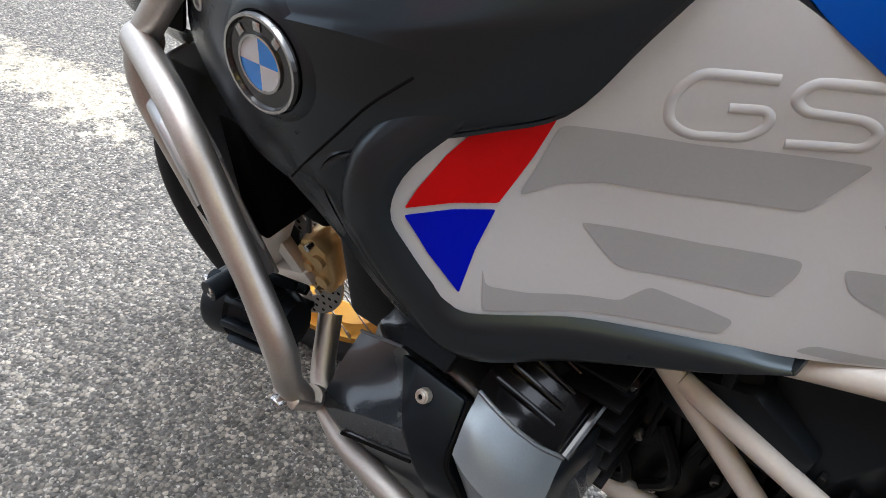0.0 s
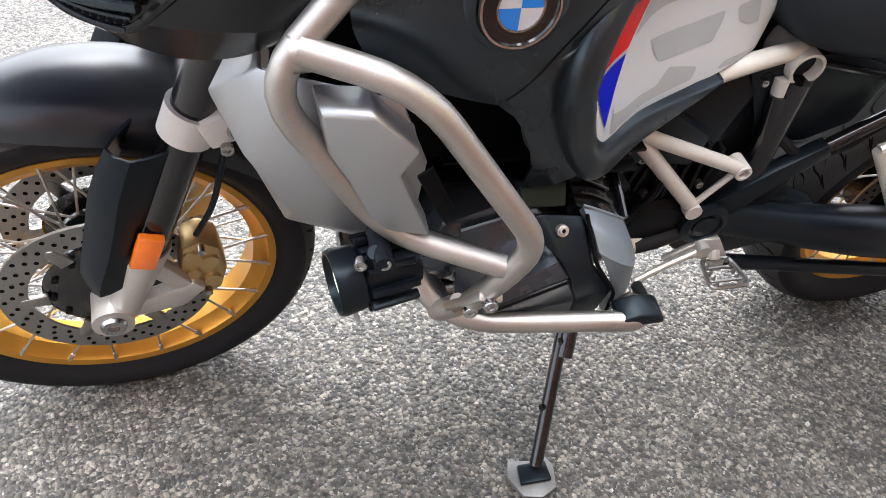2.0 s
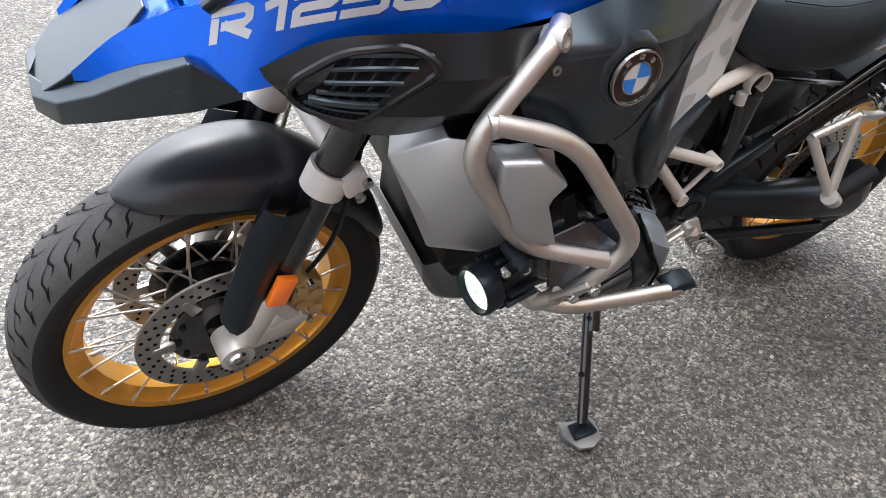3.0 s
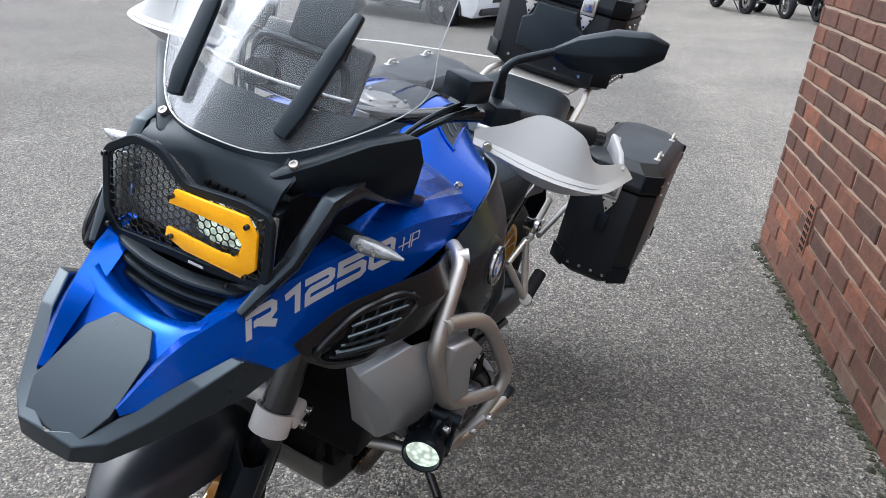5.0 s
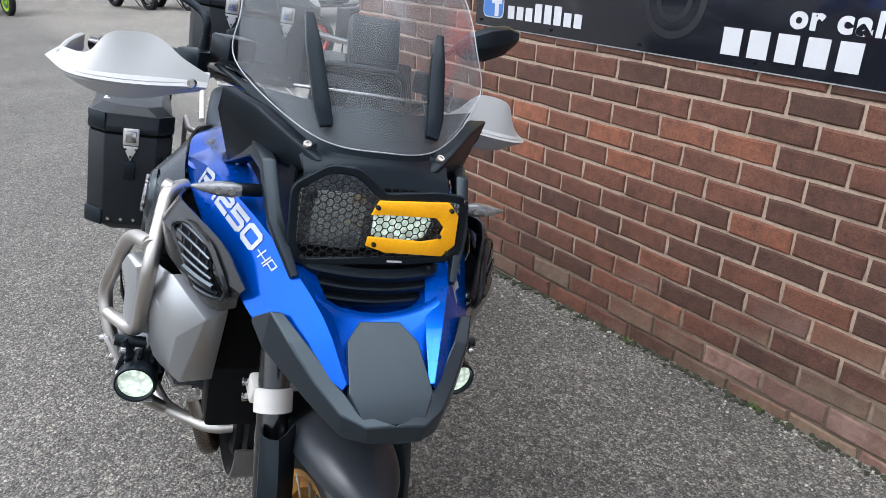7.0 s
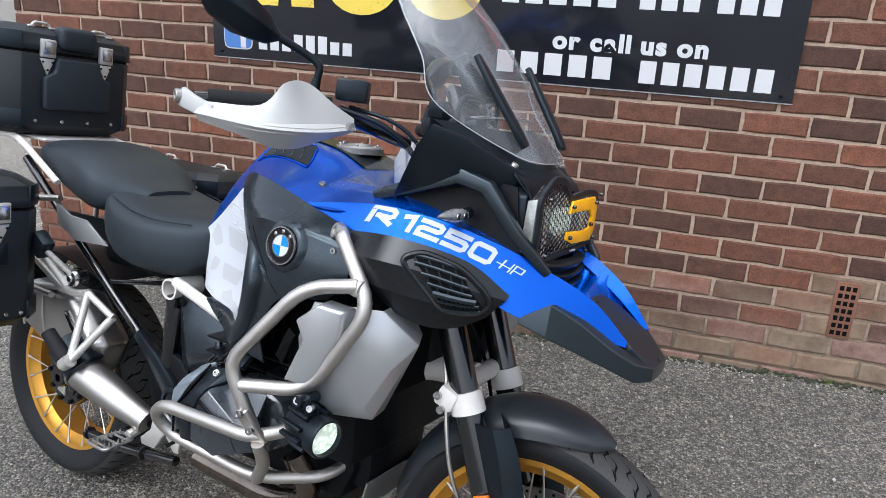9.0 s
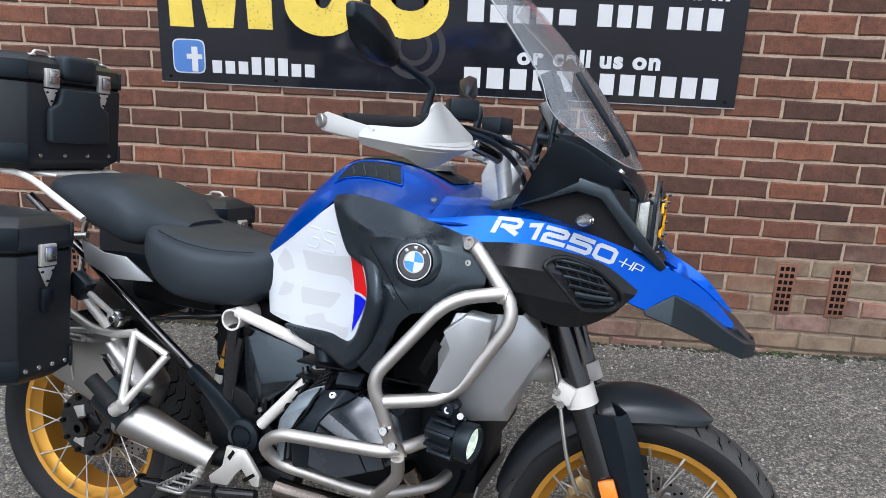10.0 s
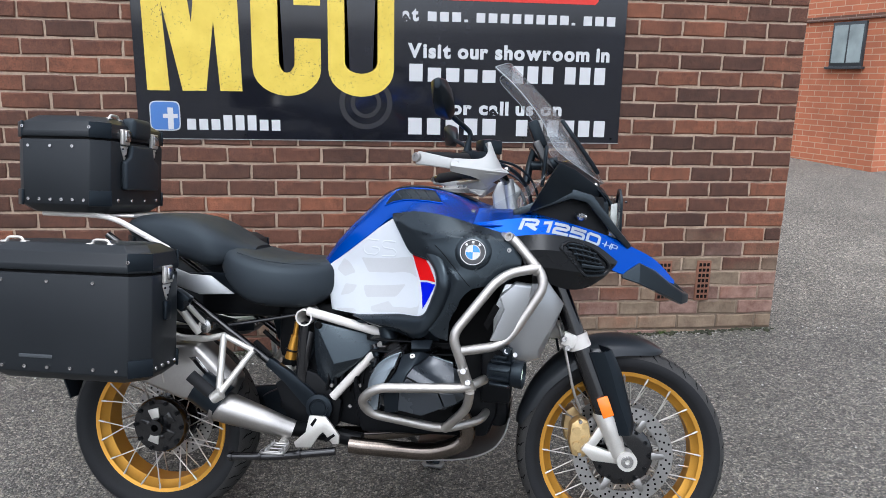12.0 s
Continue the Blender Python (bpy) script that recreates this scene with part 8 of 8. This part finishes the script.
part("upper_wall", block(-0.02, 6, -0.02, 2.22, 2.2, 5.5), ORANGEBRICK, house, smooth=0)
part("string_course", block(-0.04, 6, -0.04, 2.24, 2.15, 2.21, 0.005), BROWNBRICK, house, smooth=0)
part("recessed_wall", block(0.35, 6, 2.16, 7.0, -0.3, 5.5), ORANGEBRICK, house, smooth=0)
win = part("window", block(-0.03, 0.05, 0.33, 0.82, 1.58, 2.13, 0.006), UPVC, house, "dark framed two-pane window")
for y0, y1 in ((0.36, 0.56), (0.585, 0.79)):
    part("pane", block(-0.034, -0.028, y0, y1, 1.63, 2.09), PANE, win)
part("window_sill", block(-0.07, 0.02, 0.30, 0.85, 1.55, 1.582, 0.004), UPVC, house)
part("gutter_pipe", tube([(-0.06, 2.1, 2.28), (-0.06, 1.55, 2.36), (-0.06, 1.5, 2.6), (-0.06, 1.5, 5)], 0.03, 0.08, 10), UPVC, house, "black downpipe")
part("door_recess", block(0.6, 0.9, -0.012, 0.0, 0.0, 2.0), DARK, house)
part("base_strip", block(0.30, 0.36, 2.16, 5.0, 0.36, 0.42, 0.004), SIGNWHITE, house)

yard = thing("yard_building", "long brown brick building across the car park", "building")
part("wall_face", block(-34, -32, -40, 22, -1.6, 6), BROWNBRICK, yard, smooth=0)
for k in range(8):
    part("shop_window", block(-32.02, -31.95, -30 + k * 6, -27 + k * 6, 0.2, 2.6), PANE, yard)

# ---- vehicles across the car park ----
CARWHITE = surface("white_car_paint", (0.75, 0.77, 0.8), 0.18, 0, 300, 0, 0.02, 3, 0.9)
CARDARK = surface("dark_car_paint", (0.02, 0.022, 0.028), 0.15, 0.3, 300, 0, 0.05, 3, 0.9)
GLASSDARK = surface("tinted_glass", (0.02, 0.025, 0.03), 0.05, 0, 300, 0, 0.1, 3, 0.5)
TRIM = surface("black_trim", (0.02, 0.02, 0.022), 0.6)
TAILRED = surface("red_tail_lamp", (0.5, 0.02, 0.02), 0.2, 0, 300, 0, 0.1, 9, 0.6)


def car_wheel(parent, x, y, s, r, name="road_wheel"):
    m = Matrix.Translation((x, y, r)) @ Matrix.Rotation(radians(-90 * s), 4, "X")
    t = part(name, lathe([(r * 0.68, -0.1), (r * 0.94, -0.1), (r, -0.07), (r, 0.07), (r * 0.94, 0.1), (r * 0.68, 0.1)], m, 40, True), RUBBER, parent, "black tyre on a dark alloy wheel")
    part("rim", lathe([(0.0, 0.03), (r * 0.6, 0.03), (r * 0.66, 0.085), (r * 0.70, 0.085), (r * 0.70, -0.09), (0.0, -0.09)], m, 40), GLOSSBLACK, t)
    for k in range(5):
        part("wheel_spoke", move(prism([(0.03, -0.03), (r * 0.66, -0.055), (r * 0.66, 0.055), (0.03, 0.03)], 0.03, 0.075, 0.006, "z"), m @ Matrix.Rotation(2 * math.pi * k / 5, 4, "Z")), DARKMETAL, t)
    part("wheel_cap", lathe([(0.0, 0.085), (0.05, 0.085), (0.06, 0.07)], m, 16), DISC, t)
    return t


def arch(cx, r, n=9):
    return [(cx + r * math.cos(math.pi * k / n), 0.30 + r * math.sin(math.pi * k / n)) for k in range(n + 1)]


def far_car(name, label, paint, m, length, wb, wide, roof, wheel_r=0.36):
    t = thing(name, label, "car", m)
    f, b = length * 0.5, -length * 0.5
    xf, xr = wb / 2 + 0.02, -wb / 2 + 0.02
    lowr = [(f - 0.12, 0.28)] + arch(xf, wheel_r + 0.07) + arch(xr, wheel_r + 0.07) + [(b + 0.1, 0.32)]
    outline = lowr + [(b, 0.55), (b + 0.02, 0.98), (b + 0.18, 1.08), (f - 1.0, 1.02), (f - 0.12, 0.88), (f, 0.70), (f - 0.02, 0.45)]
    part("car_body", prism(outline, -wide / 2, wide / 2, 0.035), paint, t)
    cab = [(b + 0.15, 1.06), (b + 0.35, roof), (b + 0.9, roof + 0.04), (f - 1.85, roof), (f - 1.0, 1.01)]
    part("cabin", prism(cab, -wide / 2 + 0.1, wide / 2 - 0.1, 0.05), GLASSDARK, t)
    part("roof_panel", prism([(b + 0.32, roof - 0.02), (b + 0.9, roof + 0.05), (f - 1.85, roof + 0.01), (f - 1.95, roof - 0.02)], -wide / 2 + 0.12, wide / 2 - 0.12, 0.02), paint, t)
    for s in (-1, 1):
        part("sill_trim", block(-wb / 2 + 0.45, wb / 2 - 0.42, s * wide / 2 - 0.02, s * wide / 2 + 0.012, 0.30, 0.40, 0.01), TRIM, t)
        part("side_strip", block(-wb / 2 + 0.5, wb / 2 - 0.45, s * wide / 2 - 0.005, s * wide / 2 + 0.014, 0.44, 0.475, 0.005), DISC, t)
        part("headlamp", block(f - 0.30, f - 0.03, s * wide / 2 - 0.36, s * wide / 2 - 0.02, 0.66, 0.80, 0.03), LENS, t)
        part("door_gap", block(-0.02, -0.012, s * wide / 2 - 0.002, s * wide / 2 + 0.003, 0.42, 1.0), DARK, t)
        for x in (xf, xr):
            car_wheel(t, x, s * (wide / 2 - 0.11), s, wheel_r)
            tr = [(x + (wheel_r + 0.10) * math.cos(a), s * (wide / 2 + 0.002), 0.30 + (wheel_r + 0.10) * math.sin(a)) for a in (math.pi * k / 12 for k in range(13))]
            part("arch_trim", tube(tr, 0.025, 0.02, 8), TRIM, t)
    part("front_grille", block(f - 0.02, f + 0.012, -0.5, 0.5, 0.55, 0.72, 0.01), TRIM, t)
    part("bumper_vent", block(f - 0.06, f + 0.01, -0.85, 0.85, 0.34, 0.46, 0.02), TRIM, t)
    part("number_plate", block(f + 0.0, f + 0.018, -0.26, 0.26, 0.47, 0.58, 0.004), SIGNWHITE, t)
    return t


def stood(x, y, turn, lift=0.0):
    return pose(x, y, ground_z(x, y) + lift, 0, 0, turn)


far_car("suv", "white five-door sport utility car parked on a marked bay", CARWHITE, stood(-13.2, -3.15, 64), 4.37, 2.68, 1.92, 1.60)
far_car("dark_car", "dark parked hatchback with alloy wheels", CARDARK, stood(-18.6, -6.8, 55), 4.2, 2.6, 1.8, 1.45, 0.32)
far_car("dark_car", "dark parked hatchback with alloy wheels", CARDARK, stood(-21.5, -1.6, 60), 4.2, 2.6, 1.8, 1.45, 0.32)

van = thing("van", "white panel van with black bumper and red tail lamp", "van", stood(-14.6, 6.25, 8))
part("van_body", bev(prism([(-2.4, 0.45), (2.1, 0.45), (2.4, 0.7), (2.35, 1.1), (1.6, 1.95), (1.2, 2.05), (-2.35, 2.05)], -0.95, 0.95, 0.05), 0.01), CARWHITE, van)
part("rear_bumper", block(2.3, 2.55, -0.95, 0.95, 0.38, 0.62, 0.05), TRIM, van)
part("tail_lamp", block(2.36, 2.46, -0.95, -0.80, 0.75, 1.25, 0.02), TAILRED, van)
part("tail_lamp", block(2.36, 2.46, 0.80, 0.95, 0.75, 1.25, 0.02), TAILRED, van)
for s in (-1, 1):
    car_wheel(van, 1.35, 0.84 * s, s, 0.33)
    car_wheel(van, -1.4, 0.84 * s, s, 0.33)


def far_bike(label, m, paint, rim, fairing=True):
    """A parked motorcycle seen from far across the yard."""
    t = thing("parked_motorcycle", label, "motorcycle", m, group="motorcycles across the yard")
    for x, w in ((0.0, 0.16), (1.42, 0.12)):
        mm = Matrix.Translation((x, 0, 0.31)) @ ACROSS
        wh = part("road_wheel", lathe([(0.22, -w / 2), (0.28, -w / 2), (0.31, -w * 0.3), (0.315, 0), (0.31, w * 0.3), (0.28, w / 2), (0.22, w / 2)], mm, 32, True), RUBBER, t)
        part("rim", lathe([(0.195, -0.05), (0.225, -0.055), (0.225, 0.055), (0.195, 0.05)], mm, 32, True), rim, wh)
        for k in range(5):
            part("wheel_spoke", move(block(0.02, 0.20, -0.014, 0.014, -0.02, 0.02, 0.006), mm @ Matrix.Rotation(2 * math.pi * k / 5, 4, "Z")), rim, wh)
        part("brake_disc", lathe([(0.09, -w / 2 + 0.01), (0.15, -w / 2 + 0.01), (0.15, -w / 2 + 0.016), (0.09, -w / 2 + 0.016)], mm, 28, True), DISC, wh)
    part("engine", bev(prism([(0.45, 0.28), (0.95, 0.26), (1.02, 0.5), (0.9, 0.72), (0.5, 0.7)], -0.2, 0.2), 0.03), DARKMETAL, t)
    part("fuel_tank", bev(loft([[(x, hw * math.cos(2 * math.pi * k / 12), z + hz * math.sin(2 * math.pi * k / 12)) for k in range(12)] for x, hw, z, hz in ((0.5, 0.10, 0.82, 0.07), (0.65, 0.17, 0.88, 0.12), (0.85, 0.18, 0.90, 0.13), (1.02, 0.11, 0.88, 0.09))]), 0.01, 50), paint, t)
    part("seat", bev(loft([[(x, hw * math.cos(2 * math.pi * k / 12), z + 0.05 * math.sin(2 * math.pi * k / 12)) for k in range(12)] for x, hw, z in ((-0.25, 0.08, 0.92), (0.0, 0.12, 0.86), (0.3, 0.15, 0.80), (0.55, 0.10, 0.82))]), 0.01, 50), VINYL, t)
    part("tail", prism([(-0.38, 0.88), (-0.3, 0.94), (0.05, 0.82), (0.1, 0.72), (-0.15, 0.78)], -0.09, 0.09, 0.02), paint, t)
    for s in (-1, 1):
        part("fork_leg", tube([(1.42, 0.1 * s, 0.31), (1.16, 0.1 * s, 0.95)], 0.026, seg=12), CHROME, t)
        part("handlebar", tube([(1.12, 0, 1.02), (1.1, 0.2 * s, 1.05), (1.0, 0.36 * s, 1.04)], 0.014, 0.05, 10), BLACK, t)
        part("mirror", bev(block(1.02, 1.05, 0.30 * s - 0.06, 0.30 * s + 0.06, 1.16, 1.23), 0.015), BLACK, t)
        part("mirror_stem", tube([(1.05, 0.26 * s, 1.05), (1.035, 0.3 * s, 1.17)], 0.008, seg=8), BLACK, t)
        if fairing:
            part("side_fairing", sheet([(1.30, 0.12 * s, 0.85), (1.05, 0.22 * s, 0.9), (0.75, 0.22 * s, 0.62), (0.85, 0.18 * s, 0.35), (1.15, 0.2 * s, 0.45)], [(0, 1, 4), (1, 2, 3, 4)], 0.01, 0.004), paint, t)
    part("front_mudguard", patch([[(1.42 + 0.335 * math.cos(radians(a)), y, 0.31 + 0.335 * math.sin(radians(a)) - abs(y) * 0.4) for a in (40, 80, 120, 150)] for y in (-0.07, 0, 0.07)], 7, 12, 0.005), paint, t)
    part("headlamp", bev(loft([[(x, r * math.cos(2 * math.pi * k / 16), 0.93 + r * math.sin(2 * math.pi * k / 16)) for k in range(16)] for x, r in ((1.15, 0.05), (1.22, 0.09), (1.30, 0.085))]), 0.005, 50), CHROME if not fairing else LENS, t)
    part("exhaust_pipe", tube([(0.9, -0.15, 0.3), (0.4, -0.2, 0.28), (-0.15, -0.22, 0.42)], 0.03, 0.1, 14, r1=0.05), CHROME, t)
    part("side_stand", tube([(0.55, 0.1, 0.3), (0.62, 0.28, 0.02)], 0.012, seg=8), BLACK, t)
    return t


SILVERBLUE = surface("pale_blue_paint", (0.18, 0.30, 0.42), 0.25, 0.3, 300, 0, 0.05, 4, 0.8)
TURQ = surface("turquoise_paint", (0.03, 0.35, 0.48), 0.25, 0.1, 300, 0, 0.05, 4, 0.8)
LIME = surface("lime_green_rim", (0.35, 0.6, 0.03), 0.35)
BIKEWHITE = surface("white_bike_paint", (0.7, 0.7, 0.7), 0.25, 0, 300, 0, 0.03, 4, 0.7)
far_bike("black motorcycle parked beside the marked bays", stood(-15.6, -8.6, 35), CARDARK, GLOSSBLACK, False)
far_bike("pale blue and silver touring motorcycle parked in a row", stood(-18.8, 3.5, 20), SILVERBLUE, GLOSSBLACK)
far_bike("chrome and black cruiser motorcycle parked in a row", stood(-18.2, 4.4, 14), CARDARK, CHROME, False)
far_bike("turquoise sports motorcycle parked in a row", stood(-18.6, 5.2, 18), TURQ, GLOSSBLACK)
far_bike("black motorcycle with yellow fork parked alone", stood(-24, 3.2, 20), CARDARK, YELLOWLAMP, False)
far_bike("dark motorcycle with lime green wheels", stood(-18.8, 0.6, 15), CARDARK, LIME)
far_bike("white and red motorcycle parked past the wall", stood(-7.35, 3.55, 95), BIKEWHITE, SIGNRED)
for x, y, mt, lab in ((-29, 4.6, SIGNRED, "red bin far across the yard"), (-29.4, 5.8, SIGNBLUE, "blue bin far across the yard"), (-28.6, 5.2, YELLOWLAMP, "orange bin far across the yard")):
    b = thing("bin", lab, "bin", stood(x, y, 0), "bins across the yard")
    part("bin_body", bev(loft([[(a * k, c * k, z) for a, c in ((-0.3, -0.3), (0.3, -0.3), (0.3, 0.3), (-0.3, 0.3))] for z, k in ((0, 0.8), (0.95, 1.0))]), 0.03), mt, b)
    part("bin_lid", block(-0.33, 0.33, -0.33, 0.33, 0.95, 1.03, 0.03), mt, b)

# ---- bricks, piece by piece ----
half_brick = {}


def brick_mesh(length, x, z, seed, y=WALL_Y):
    """Corners of one brick, slightly uneven, with eased front edges."""
    rnd = random.Random(seed)
    h, e = COURSE - 0.012, 0.004
    j = lambda k=0.0014: rnd.uniform(-k, k)
    out = rnd.uniform(-0.0016, 0.0022)
    x0, x1, z0, z1 = x, x + length - 0.012, z, z + h
    w = x1 - x0
    loop = [(x0, z0), (x0 + w * 0.33, z0), (x0 + w * 0.67, z0), (x1, z0), (x1, (z0 + z1) / 2), (x1, z1), (x0 + w * 0.67, z1), (x0 + w * 0.33, z1), (x0, z1), (x0, (z0 + z1) / 2)]
    loop = [(a + j(0.0024), b + j(0.0024)) for a, b in loop]
    mx, mz = (x0 + x1) / 2, (z0 + z1) / 2
    inner = [(a - math.copysign(min(e + abs(j(0.003)), abs(a - mx)), a - mx), b - math.copysign(min(e + abs(j(0.003)), abs(b - mz)), b - mz)) for a, b in loop]
    face_y = y - 0.003 - out
    pts = [(a, y + 0.02, b) for a, b in loop] + [(a, face_y + e + j(0.001), b) for a, b in loop] + [(a, face_y + j(0.001), b) for a, b in inner]
    faces = [tuple(range(20, 30))]
    for k in range(10):
        n = (k + 1) % 10
        faces += [(k, n, 10 + n, 10 + k), (10 + k, 10 + n, 20 + n, 20 + k)]
    return pts, faces


rest_v, rest_f, made = [], [], 0
k = -15
while True:
    z = LEVEL + k * COURSE + 0.0055
    if z > WALL_TOP - 0.08:
        break
    x = 0.432 + (0 if k % 2 else PITCH / 2) - 12 * PITCH
    while x < WALL_X1 - 0.02:
        x0, x1 = max(x, WALL_X0), min(x + PITCH, WALL_X1 + 0.006)
        if x1 - x0 > 0.05 and not any(abs((x0 + x1) / 2 - ax) < 0.06 + (x1 - x0) / 2 - 0.02 and 0.16 < z + 0.03 < 0.40 for ax in (9.0,)):
            pts, faces = brick_mesh(x1 - x0, x0, z, hash((k, round(x, 3))) & 0xFFFF)
            if made < 300 and -0.25 < z < 1.0 and 0.3 < x < WALL_X1:
                me = bpy.data.meshes.new("brick")
                me.from_pydata(pts, [], faces)
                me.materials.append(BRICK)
                ob = new("brick", me)
                ob.parent = wall
                made += 1
            else:
                o = len(rest_v)
                rest_v += pts
                rest_f += [tuple(o + i for i in f) for f in faces]
        x += PITCH
    k += 1
me = bpy.data.meshes.new("brickwork")
me.from_pydata(rest_v, [], rest_f)
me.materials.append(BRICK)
ob = new("brickwork", me)
ob.parent = wall
tagged(ob, kind="stuff")
